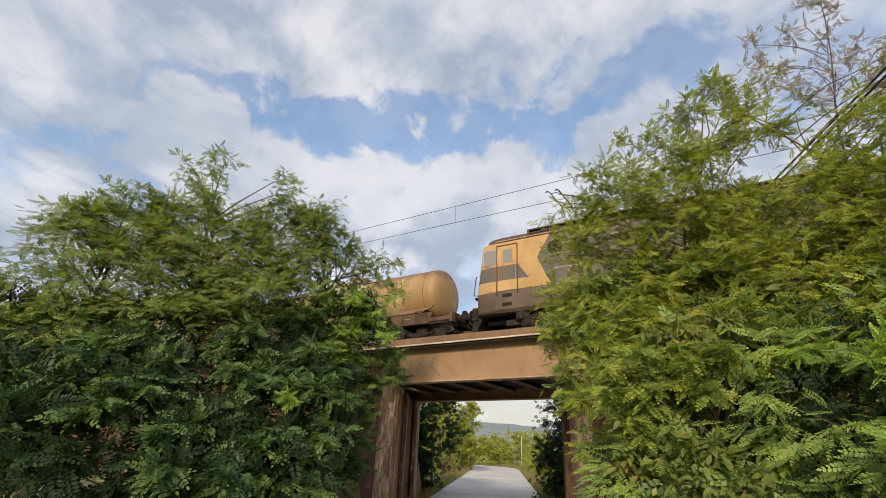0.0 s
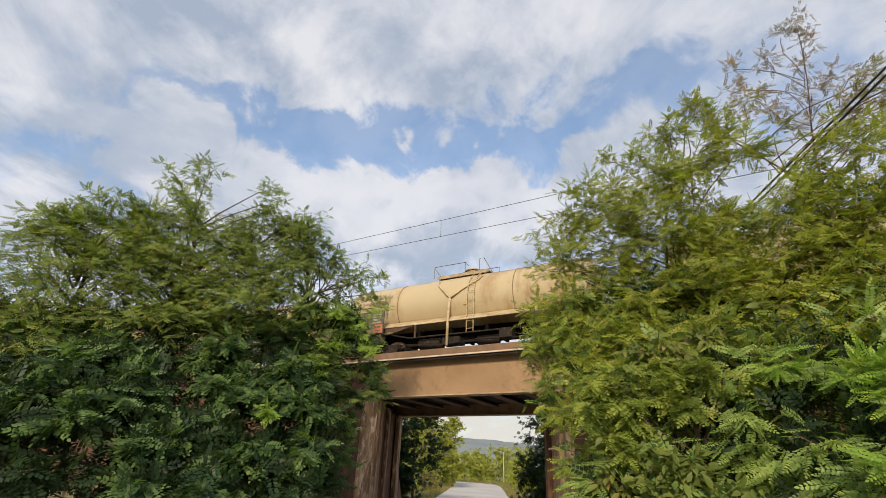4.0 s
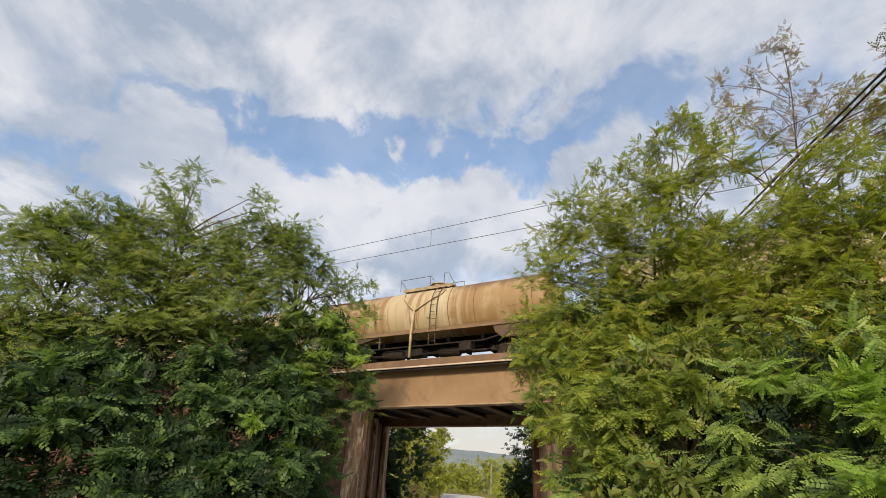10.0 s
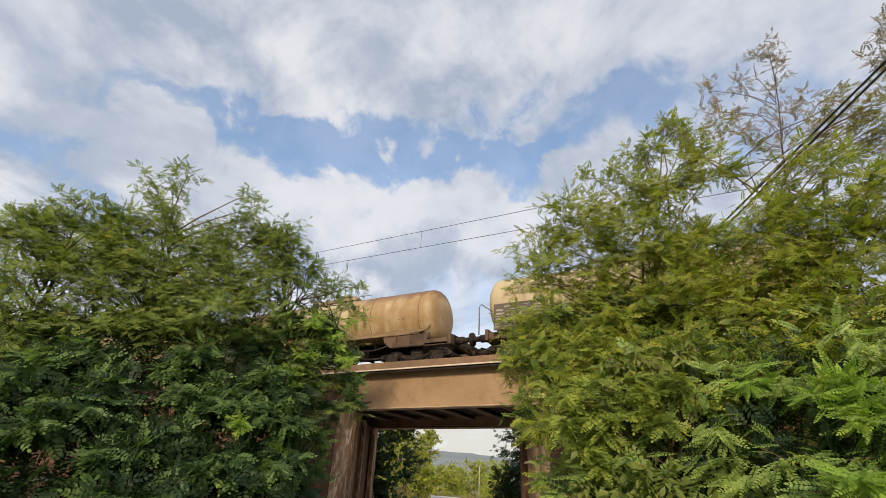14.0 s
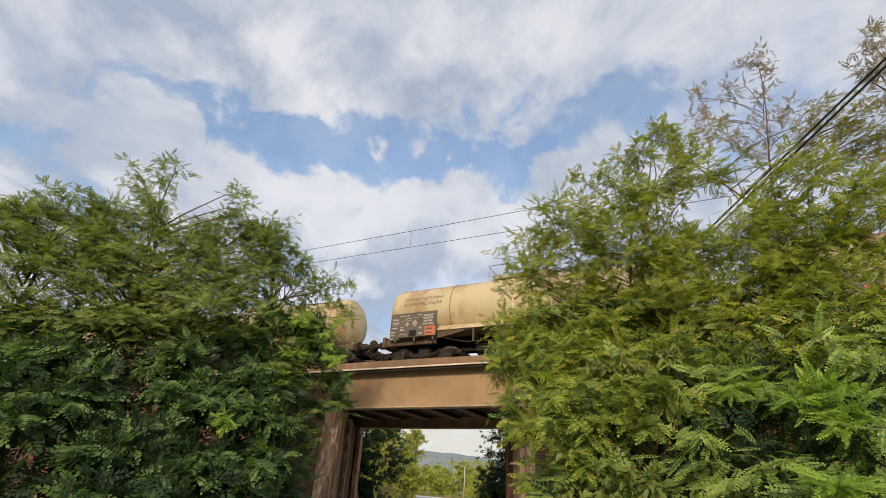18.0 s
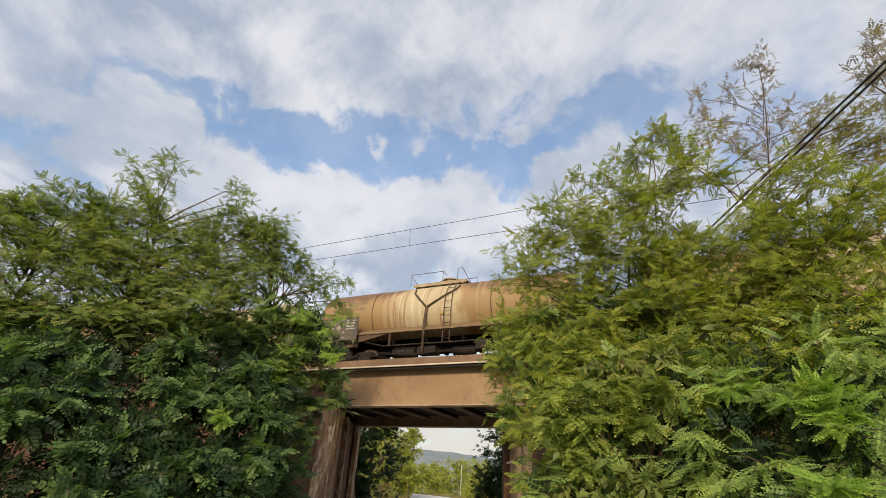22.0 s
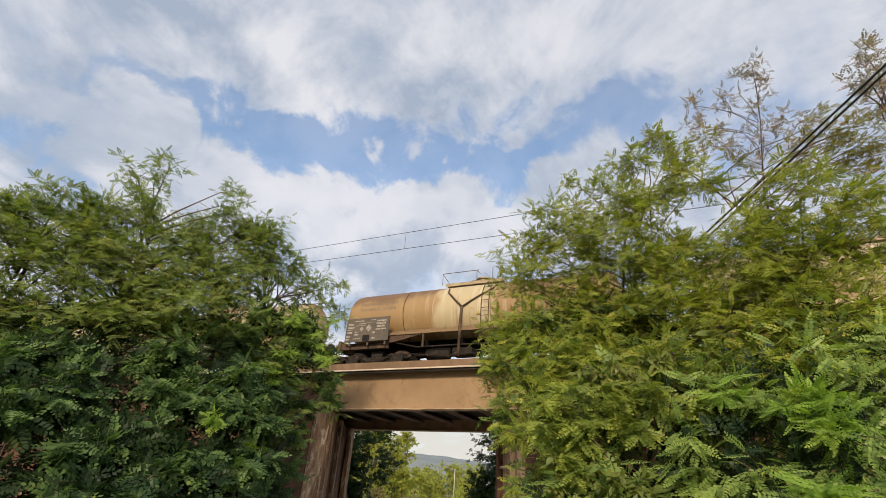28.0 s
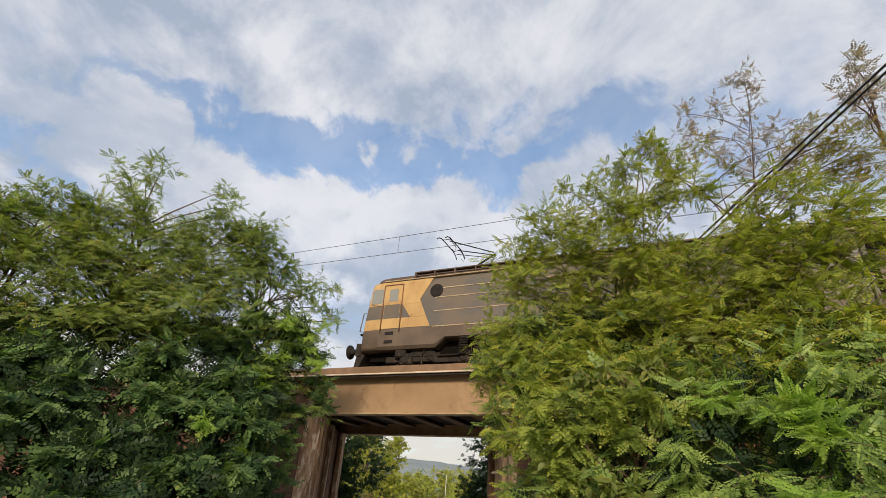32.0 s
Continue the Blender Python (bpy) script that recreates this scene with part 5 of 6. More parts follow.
# ---- plants ----
def leaf_shape(pairs, length, width, fine, seed):
    """A feathered leaf along +x, its leaflets in pairs: vertices and four- or six-sided faces."""
    rng = random.Random(seed)
    vs, fs = [], []

    def leaflet(x, z, side, size, slope):
        a = radians(62 - 14 * slope + rng.uniform(-9, 9)) * side
        c, s = math.cos(a), math.sin(a)
        lift = rng.uniform(-0.30, 0.12)
        base = len(vs)
        shape = [(0.04, 0), (0.30, 0.27), (0.72, 0.25), (1.0, 0.0), (0.72, -0.25), (0.30, -0.27)] if fine else [(0.03, 0), (0.5, 0.30), (1.0, 0.0), (0.5, -0.30)]
        for u, v in shape:
            px, py = u * size, v * size
            vs.append((x + px * c - py * s, px * s + py * c, z + lift * px + (0.12 * abs(py) if fine else 0)))
        fs.append(tuple(range(base, base + len(shape))))

    for i in range(pairs):
        f = (i + 0.6) / (pairs + 0.4)
        z = -0.22 * length * f * f
        size = width * (0.75 + 0.5 * math.sin(math.pi * min(1, f * 0.9 + 0.1)))
        for side in (-1, 1):
            leaflet(length * f + rng.uniform(-0.004, 0.004), z, side, size * rng.uniform(0.85, 1.12), f)
    leaflet(length, -0.22 * length, 0.02, width, 1)
    if fine:
        b = len(vs)
        vs.extend([(0, -0.003, 0), (0, 0.003, 0), (length, 0.001, -0.22 * length), (length, -0.001, -0.22 * length)])
        fs.append((b, b + 1, b + 2, b + 3))
    return np.array(vs), fs


def oval_leaf(length, width):
    vs = [(0, 0, 0), (0.25, 0.42, 0.06), (0.6, 0.40, 0.05), (1.0, 0, -0.12), (0.6, -0.40, 0.05), (0.25, -0.42, 0.06), (0.3, 0, 0), (0.65, 0, -0.02)]
    fs = [(0, 6, 1), (1, 6, 7, 2), (2, 7, 3), (0, 5, 6), (5, 4, 7, 6), (4, 3, 7)]
    return np.array([(x * length, y * width, z * length) for x, y, z in vs]), fs


def scatter(name, shape, places, ways, ups, sizes, material):
    """One mesh of many leaves: each is the shape at a place, along a way, with its face to up."""
    v, fs = shape
    n, k = len(places), len(v)
    x = ways / np.linalg.norm(ways, axis=1, keepdims=True)
    y = np.cross(ups, x)
    y /= np.linalg.norm(y, axis=1, keepdims=True) + 1e-9
    z = np.cross(x, y)
    rot = np.stack([x, y, z], axis=2)
    co = np.einsum("nij,kj->nki", rot, v) * sizes[:, None, None] + places[:, None, :]
    me = bpy.data.meshes.new(name)
    me.vertices.add(n * k)
    me.vertices.foreach_set("co", co.reshape(-1).astype(np.float32))
    flat = np.concatenate([np.array(f) for f in fs])
    count = np.array([len(f) for f in fs])
    loops = (flat[None, :] + (np.arange(n) * k)[:, None]).reshape(-1)
    totals = np.tile(count, n)
    starts = np.concatenate([[0], np.cumsum(totals)[:-1]])
    me.loops.add(len(loops))
    me.loops.foreach_set("vertex_index", loops.astype(np.int32))
    me.polygons.add(len(totals))
    me.polygons.foreach_set("loop_start", starts.astype(np.int32))
    me.polygons.foreach_set("loop_total", totals.astype(np.int32))
    me.update(calc_edges=True)
    me.materials.append(material)
    return me


def filled(clumps, near, share, seed, grow=0.92):
    """The clumps, and more between neighbours, so that the crown closes."""
    rng = random.Random(seed)
    out = list(clumps)
    for a, b in itertools.combinations(clumps, 2):
        gap = (Vector(a[:3]) - Vector(b[:3])).length
        if gap < near * (a[3] + b[3]) and rng.random() < share:
            f = rng.uniform(0.4, 0.6)
            out.append(tuple(a[i] * f + b[i] * (1 - f) + (rng.uniform(-0.12, 0.12) if i < 3 else 0) for i in range(3)) + ((a[3] + b[3]) / 2 * grow,))
    return out


def hedge(lines, n, r):
    """Clumps in rows, one row between each pair of ends, every other row set off by half a step."""
    out = []
    for k, (x0, y0, z0, x1, y1, z1) in enumerate(lines):
        for i in range(n):
            f = (i + 0.5 * (k % 2)) / n
            out.append((x0 + (x1 - x0) * f, y0 + (y1 - y0) * f, z0 + (z1 - z0) * f, r))
    return out


def sprays(clumps, shoots, step, rng, lift=0.25, fans=8, flat=0.7, face=0.6, droop=0.3):
    """Each clump is a set of fans of shoots round it, with leaves along them: places, ways, ups and the shoots' lines."""
    cl = np.array(clumps)
    g = rng.normal(size=(len(cl), fans, 3)) + np.array((0, -0.5, 0.25))
    g /= np.linalg.norm(g, axis=2, keepdims=True)
    hub = cl[:, None, :3] + g * (cl[:, 3:4] * rng.uniform(0.30, 0.92, (len(cl), fans)))[:, :, None]
    n = np.maximum(18, (shoots * (cl[:, 3] / 0.6) ** 2).astype(int))
    own = np.repeat(np.arange(len(cl)), n)
    fan = rng.integers(0, fans, len(own))
    r = cl[own, 3]
    k = len(r)
    d = rng.normal(size=(k, 3)) * 0.75 + g[own, fan] * np.array((0.9, 0.9, 0.8))
    d[:, 1] -= 0.35
    d[:, 2] = d[:, 2] * flat + lift * 0.5
    d /= np.linalg.norm(d, axis=1, keepdims=True)
    a = hub[own, fan] + rng.normal(size=(k, 3)) * r[:, None] * np.array((0.17, 0.17, 0.15 * flat))
    out = r * rng.uniform(0.28, 0.80, k)
    sag = -droop * out * rng.uniform(0.2, 1.4, k)
    m = np.maximum(3, (out / step).astype(int))
    lines = [[a[i] + d[i] * out[i] * f + np.array((0, 0, sag[i] * f * f)) for f in (0, 0.35, 0.7, 1.0)] for i in range(k)]
    who = np.repeat(np.arange(k), m)
    idx = np.arange(len(who)) - np.repeat(np.cumsum(m) - m, m)
    f = (idx + 0.7) / m[who]
    P = a[who] + d[who] * (out[who] * f)[:, None]
    P[:, 2] += sag[who] * f * f
    side = np.stack([d[:, 1], -d[:, 0], np.zeros(k)], 1)
    side /= np.linalg.norm(side, axis=1, keepdims=True) + 1e-9
    q = len(who)
    W = side[who] * (np.where(idx % 2, 1, -1) * rng.uniform(0.5, 1.0, q))[:, None] + d[who] * rng.uniform(0.25, 0.8, q)[:, None]
    W[:, 2] += rng.uniform(-0.9, 0.1, q) * (droop / 0.3)
    last = idx == m[who] - 1
    W[last] = d[who][last] + np.array((0, 0, -0.5 * droop))
    U = rng.normal(size=(q, 3)) * 0.42 + np.array((0, -face, 0.8)) + d[who] * 0.35
    return P, W, U, lines


def limbs(base, clumps, r0, rng, fork=0.45):
    """A trunk from the base, and a limb to each clump."""
    base = Vector(base)
    mid = sum((Vector(c[:3]) for c in clumps), Vector()) / len(clumps)
    top = base.lerp(mid, fork)
    top.x, top.y = base.x * 0.6 + mid.x * 0.4, base.y * 0.6 + mid.y * 0.4
    bend = [base, base.lerp(top, 0.5) + Vector((rng.uniform(-0.1, 0.1), rng.uniform(-0.1, 0.1), 0)), top]
    trunk = B()
    tube(trunk, bend, r0, r0 * 0.72, n=10)
    out = []
    head = Vector(max(clumps, key=lambda c: c[2])[:3])
    for c in clumps:
        e = Vector(c[:3])
        rise = max(0.0, min(0.72, (e.z - top.z) / max(0.5, head.z - top.z) * 0.75 - 0.05 + rng.uniform(-0.08, 0.08)))
        start = top.lerp(head, rise) + Vector((0, 0, 0.06)) * math.sin(rise * 3)
        if (e - head).length < 0.01:
            start = top
        m = start.lerp(e, 0.5) + Vector((rng.uniform(-0.15, 0.15), rng.uniform(-0.15, 0.15), rng.uniform(-0.05, 0.12) * (e - start).length))
        q = start.lerp(e, 0.8) + Vector((rng.uniform(-0.1, 0.1), rng.uniform(-0.1, 0.1), 0.1))
        out.append(tube(B(), [start.lerp(base, 0.01), start.lerp(m, 0.5), m, q, e], r0 * (0.5 if start == top else 0.22), 0.006, n=6))
    return trunk, out


def shrub_or_tree(name, label, category, base, clumps, leaf, shape, size, seed, shoots=30, step=0.075, r0=0.10, lift=0.25, twig_every=2, fork=0.45, group="", inner=None, inner_n=60, wide=1.0, singles=0, young=None, fans=8, flat=0.7, face=0.6, droop=0.3):
    rng = np.random.default_rng(seed)
    t = thing(name, pose(*base), label, category, group)
    local = [(x - base[0], y - base[1], z - base[2], r * wide) for x, y, z, r in clumps]
    trunk, boughs = limbs((0, 0, -0.15), local, r0, rng, fork)
    part("trunk", trunk, BARK, t, "rough brown trunk")
    for bm in boughs:
        part("limb", bm, TWIG, t)
    P, W, U, lines = sprays(local, shoots, step, rng, lift, fans, flat, face, droop)
    bm = B()
    for line in lines[::twig_every]:
        tube(bm, line, min(0.006, r0 * 0.1), 0.002, n=3, cap=False)
    tagged(part("twig_growth", bm, TWIG, t, "thin reddish twigs"), kind="stuff")
    grow = size * rng.uniform(0.75, 1.2, len(P))
    if singles:
        # the leaves on the road side, each by itself
        order = np.argsort(P[:, 1] + rng.uniform(0, 0.8, len(P)))
        leaf_mesh = scatter("leaf", shape, np.zeros((1, 3)), np.array([(1.0, 0, 0)]), np.array([(0, 0, 1.0)]), np.ones(1), leaf)
        for i in order[:singles]:
            x = Vector(W[i]).normalized()
            y = Vector(U[i]).cross(x).normalized()
            m = Matrix((x, y, x.cross(y))).transposed().to_4x4()
            ob = part("leaf", leaf_mesh, None, t)
            ob.matrix_basis = Matrix.Translation(P[i]) @ m @ Matrix.Scale(float(grow[i]), 4)
        P, W, U, grow = P[order[singles:]], W[order[singles:]], U[order[singles:]], grow[order[singles:]]
    me = scatter("crown", shape, P, W, U, grow, leaf)
    tagged(part("crown", me, None, t, "feathery leaves of the crown"), kind="stuff")
    if young:
        q = [(x - base[0], y - base[1], z - base[2], r) for x, y, z, r in young]
        P, W, U, lines = sprays(q, 150, step, rng, 0.6, 3, 0.6, 0.8)
        me = scatter("young_leaves", shape, P, W, U, size * rng.uniform(0.6, 0.95, len(P)), LEAF_YOUNG)
        tagged(part("young_leaves", me, None, t, "bright yellow-green young leaves"), kind="stuff")
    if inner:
        # filler leaves deep inside the crown; darker inner colours paint its shade
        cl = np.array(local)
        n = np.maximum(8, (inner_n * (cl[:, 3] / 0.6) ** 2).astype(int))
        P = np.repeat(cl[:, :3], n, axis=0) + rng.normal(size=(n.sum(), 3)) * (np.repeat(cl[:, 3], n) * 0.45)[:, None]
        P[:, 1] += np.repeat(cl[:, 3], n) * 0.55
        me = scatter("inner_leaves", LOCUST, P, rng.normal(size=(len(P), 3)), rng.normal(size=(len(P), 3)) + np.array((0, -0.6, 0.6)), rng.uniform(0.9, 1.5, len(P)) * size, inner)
        tagged(part("inner_leaves", me, None, t, "leaves inside the crown, most coloured darker as shade"), kind="stuff")
    return t


LOCUST = leaf_shape(6, 0.22, 0.052, False, 1)
LOCUST_FINE = leaf_shape(7, 0.25, 0.050, True, 2)
LOCUST_BROAD = leaf_shape(6, 0.23, 0.054, True, 7)
FERNY = leaf_shape(9, 0.27, 0.042, True, 4)
WISP = leaf_shape(5, 0.12, 0.028, False, 6)
OVAL = oval_leaf(0.105, 0.055)
TUFT = leaf_shape(4, 0.5, 0.30, False, 5)

LA_TOP = [(-6.18, 9.46, 7.76, 0.38), (-5.03, 10.23, 7.65, 0.27), (-6.82, 9.13, 7.46, 0.36), (-4.88, 10.19, 7.25, 0.34), (-4.14, 10.84, 7.18, 0.33), (-6.32, 9.37, 7.15, 0.39), (-4.8, 10.23, 7.05, 0.34), (-5.63, 10.4, 6.89, 0.35), (-5.21, 10.4, 6.85, 0.4), (-5.2, 10.6, 6.71, 0.4), (-6.29, 9.27, 6.66, 0.43), (-4.59, 10.9, 6.59, 0.46), (-4.36, 10.53, 6.35, 0.52), (-5.38, 10.2, 6.3, 0.42)]
LA_BODY = [(-5.17, 10.05, 6.16, 0.32), (-5.34, 10.3, 6.13, 0.42), (-6, 9.22, 6.06, 0.51), (-6.54, 8.84, 6.03, 0.43), (-7.06, 8.8, 5.94, 0.4), (-4.58, 10.4, 5.82, 0.4), (-5.48, 9.9, 5.75, 0.43), (-4.62, 10.2, 5.64, 0.68), (-6.92, 8.55, 5.5, 0.45), (-5.01, 10.1, 5.47, 0.42), (-5.34, 9.39, 5.27, 0.68), (-5.99, 8.75, 4.98, 0.69), (-6.64, 8.27, 4.65, 0.55), (-4.61, 9.21, 4.01, 0.82), (-5.29, 8.48, 3.9, 0.74)]
LA = LA_TOP + LA_BODY
LB = [(-7.9, 7.7, 5, 0.46), (-7.6, 7.9, 5.2, 0.44), (-7.2, 8.3, 5.5, 0.42), (-7.3, 7.6, 4.4, 0.65), (-6.7, 8.1, 4.6, 0.74), (-6.7, 7.5, 3.4, 0.65), (-6, 7.8, 3.6, 0.72), (-6.7, 6.7, 3, 0.69), (-7.62, 8, 5.44, 0.4), (-7.75, 7.7, 5.28, 0.42), (-7.33, 8.2, 5.64, 0.33), (-8.46, 7.32, 4.03, 0.41), (-8.13, 7.52, 4.05, 0.4), (-7.83, 7.72, 4.17, 0.4), (-7.54, 7.8, 3.79, 0.39), (-8.01, 7.8, 5.67, 0.17), (-7.72, 7.9, 5.93, 0.17), (-7.47, 8.1, 6.18, 0.19), (-7.15, 8.3, 6.27, 0.17), (-6.87, 8.6, 6.24, 0.17), (-8.03, 7.7, 5.42, 0.18)]
LC_TOP = [(-4.22, 11.2, 7.05, 0.26), (-4.71, 10.8, 6.92, 0.32), (-4.5, 11.1, 6.8, 0.5), (-4.23, 11.1, 6.8, 0.32), (-3.68, 11.6, 6.64, 0.36), (-4, 11.3, 6.3, 0.46), (-3.95, 11.3, 6.28, 0.34), (-3.58, 11.6, 6.25, 0.32), (-2.59, 12.2, 6.24, 0.17), (-3.13, 12, 6.21, 0.32), (-4.35, 10.9, 6.08, 0.33)]
LC_BODY = [(-3.6, 11.8, 5.9, 0.48), (-3.27, 11.8, 5.9, 0.32), (-2.9, 12.3, 5.8, 0.3), (-2.5, 12.4, 5.5, 0.22), (-4.2, 10.7, 4.9, 0.87), (-3.4, 11.5, 4.9, 0.73), (-2.7, 11.7, 4.4, 0.42), (-3.7, 10.7, 3.8, 0.71), (-3, 11.4, 3.6, 0.63), (-2.4, 11.6, 3.2, 0.35), (-3.2, 10.5, 2.7, 0.56), (-2.8, 10.4, 2.1, 0.43)]
LC = LC_TOP + LC_BODY
LD_HIGH = [(-4.37, 8.46, 3.31, 0.34), (-3.51, 8.97, 3.28, 0.3), (-4.61, 8.11, 3.12, 0.29), (-5.52, 7.24, 3.04, 0.36), (-3.84, 8.51, 2.98, 0.29), (-5.19, 7.41, 2.93, 0.32), (-3.11, 8.91, 2.91, 0.33), (-5.63, 6.83, 2.86, 0.31), (-4.21, 8.04, 2.78, 0.32), (-3.81, 8.21, 2.66, 0.32), (-3.51, 8.38, 2.62, 0.24), (-4.83, 7.29, 2.61, 0.27), (-2.71, 8.81, 2.5, 0.22), (-3.09, 8.55, 2.49, 0.28), (-5.12, 6.59, 2.4, 0.33), (-4.88, 6.88, 2.39, 0.33), (-5.37, 6.13, 2.38, 0.32)]
LD_LOW = [(-6.02, 6.01, 2.26, 0.32), (-6.12, 5.66, 2.21, 0.32), (-4.2, 7.01, 2.03, 0.23), (-3.78, 7.44, 2.02, 0.23), (-4.81, 5.97, 1.98, 0.23), (-3.08, 7.93, 1.91, 0.28), (-2.57, 8.3, 1.88, 0.23), (-3.86, 7, 1.81, 0.31), (-5.47, 5.62, 1.81, 0.3), (-4.14, 6.63, 1.8, 0.3), (-5.53, 5.27, 1.78, 0.29), (-3.56, 7.29, 1.77, 0.32), (-2.71, 7.95, 1.67, 0.29), (-3.22, 7.46, 1.66, 0.32), (-3.71, 6.09, 1.34, 0.28), (-3.35, 6.61, 1.3, 0.29), (-2.44, 7.65, 1.26, 0.28), (-2.9, 7.13, 1.25, 0.3)]
LD = LD_HIGH + LD_LOW
RA_TOP = [(3.66, 7.6, 7.84, 0.25), (3.99, 7.6, 7.66, 0.28), (3.19, 7.9, 7.41, 0.22), (3.3, 7.5, 7.3, 0.28), (2.79, 8.2, 7.28, 0.22), (2.33, 8.3, 7.2, 0.2), (4, 6.9, 6.5, 0.46), (2.9, 7.8, 6.4, 0.55), (3.4, 7.2, 6.3, 0.61), (2.2, 8.2, 6.2, 0.57), (1.5, 8.7, 5.9, 0.43), (3.94, 7.7, 5.52, 0.4)]
RA_BODY = [(2.9, 7.5, 5.2, 0.72), (3.6, 6.9, 5.2, 0.68), (1.3, 8.7, 5.1, 0.43), (3.52, 7.6, 5.05, 0.36), (2.1, 8.1, 5, 0.68), (3.43, 7.4, 4.49, 0.36), (1.1, 8.7, 4.2, 0.42), (2.6, 7.6, 4.1, 0.69), (3.16, 7.2, 4.05, 0.35), (1.8, 8.2, 3.9, 0.65), (1.1, 8.7, 3.4, 0.34), (1.7, 8, 3.1, 0.52)]
RA = RA_TOP + RA_BODY
RB = [(4.3, 6.2, 5.5, 0.52), (4.7, 5.7, 5.6, 0.45), (4.9, 5.3, 5.2, 0.41), (4.1, 6.2, 4.6, 0.63), (4.6, 5.6, 4.4, 0.57), (3.3, 6.6, 3.9, 0.64), (3.7, 5.9, 3.6, 0.57), (4.1, 5.4, 3.5, 0.52), (4.6, 5, 3.8, 0.53), (4.8, 5.1, 4.6, 0.5), (3.77, 6.6, 4.54, 0.36), (4.27, 6.6, 5.09, 0.4), (4.13, 6, 4.3, 0.35), (4.64, 6, 4.97, 0.38)]
RC = [(1.55, 5.4, 2.45, 0.28), (1.9, 5.5, 2.8, 0.3), (1.3, 5.15, 1.7, 0.28), (2.5, 5.6, 2.95, 0.24), (3.1, 5.2, 2.95, 0.2), (1.43, 4.69, 1.52, 0.19), (1.7, 4.49, 1.49, 0.18), (1.86, 4.21, 1.49, 0.16), (1.56, 4.6, 1.77, 0.13), (1.72, 4.5, 1.73, 0.13)]
RD = [(2.3, 5.8, 2.5, 0.43), (2.7, 5.3, 2.6, 0.43), (3, 4.8, 2.5, 0.41), (3.2, 4.3, 2.6, 0.4), (1.9, 5.3, 1.9, 0.4), (2.4, 4.8, 1.9, 0.42), (2.6, 4.2, 1.9, 0.36), (2.8, 3.6, 2, 0.35), (2, 4.7, 1.5, 0.41), (2.4, 3.9, 1.5, 0.34), (2.6, 3.5, 1.6, 0.34), (1.6, 5.6, 2, 0.34), (1.4, 5.2, 1.5, 0.36), (3.2, 3.9, 2.39, 0.19), (3.48, 3.9, 2.58, 0.2), (3.39, 3.9, 2.16, 0.2), (3.06, 3.9, 1.91, 0.19), (3.81, 4.2, 2.95, 0.19)]
RG = [(2.75, 5.75, 2.62, 0.36), (3.15, 5.35, 2.60, 0.36), (3.55, 5.05, 2.55, 0.36), (2.3, 6.2, 2.75, 0.36), (1.0, 7.9, 3.6, 0.37), (1.5, 7.0, 3.3, 0.47), (2.1, 6.7, 3.2, 0.48), (2.6, 6.1, 3.1, 0.47), (3.0, 5.6, 3.0, 0.43), (3.4, 5.2, 2.9, 0.43), (3.6, 4.8, 2.9, 0.42), (4.0, 4.7, 3.3, 0.43), (1.0, 7.1, 2.7, 0.27), (1.6, 7.6, 4.1, 0.48), (2.2, 7.3, 4.0, 0.50), (1.19, 6.69, 2.37, 0.27), (1.19, 6.29, 1.78, 0.27), (1.63, 6.50, 2.76, 0.32), (1.58, 6.20, 2.15, 0.30), (1.32, 6.87, 2.96, 0.30)]
LG = [(-6.15, 9.1, 4.08, 0.36), (-5.73, 9.37, 4.31, 0.4), (-5.1, 9.68, 4.27, 0.42), (-4.45, 10, 4.35, 0.42), (-3.87, 10.22, 3.98, 0.36), (-3.31, 10.45, 3.72, 0.34), (-3.06, 10.58, 4.12, 0.3), (-6.7, 8.74, 3.94, 0.4), (-7.14, 8.38, 3.7, 0.44), (-3.7, 10.36, 4.62, 0.39), (-7.42, 8.11, 3.51, 0.44), (-3.2, 10.45, 3.16, 0.27), (-3.04, 10.54, 3.41, 0.24), (-3.06, 10.63, 4.75, 0.35), (-2.76, 10.72, 4.29, 0.26), (-8.49, 7.48, 3.49, 0.43), (-8.17, 7.72, 3.66, 0.43), (-7.7, 7.96, 3.53, 0.42), (-8.25, 7.48, 2.93, 0.42), (-7.9, 7.72, 2.99, 0.42), (-7.51, 7.92, 2.85, 0.41), (-8.01, 7.52, 2.5, 0.42)]
LU = [(-6.09, 6.07, 1.99, 0.42), (-5.8, 5.8, 1.47, 0.39), (-4.93, 7.04, 1.1, 0.35), (-4.45, 7.59, 1.07, 0.37), (-3.96, 8.3, 1.1, 0.38), (-3.49, 9.16, 1.17, 0.38), (-6.5, 5.93, 2.37, 0.43)]
YOUNG = [(-2.34495, 10.5474, 3.916, 0.2), (-3.11695, 9.73685, 3.3949, 0.18), (-2.98185, 10.1904, 4.5722, 0.22), (-2.76955, 8.63675, 2.01495, 0.15), (-2.80815, 8.2218, 1.5035, 0.16), (-2.65375, 10.4799, 4.36955, 0.17), (-3.21345, 9.50525, 3.11505, 0.15), (-2.9915, 9.98775, 3.86775, 0.16), (-3.17485, 7.8744, 2.42025, 0.12), (-2.36425, 11.1361, 4.9582, 0.16)]
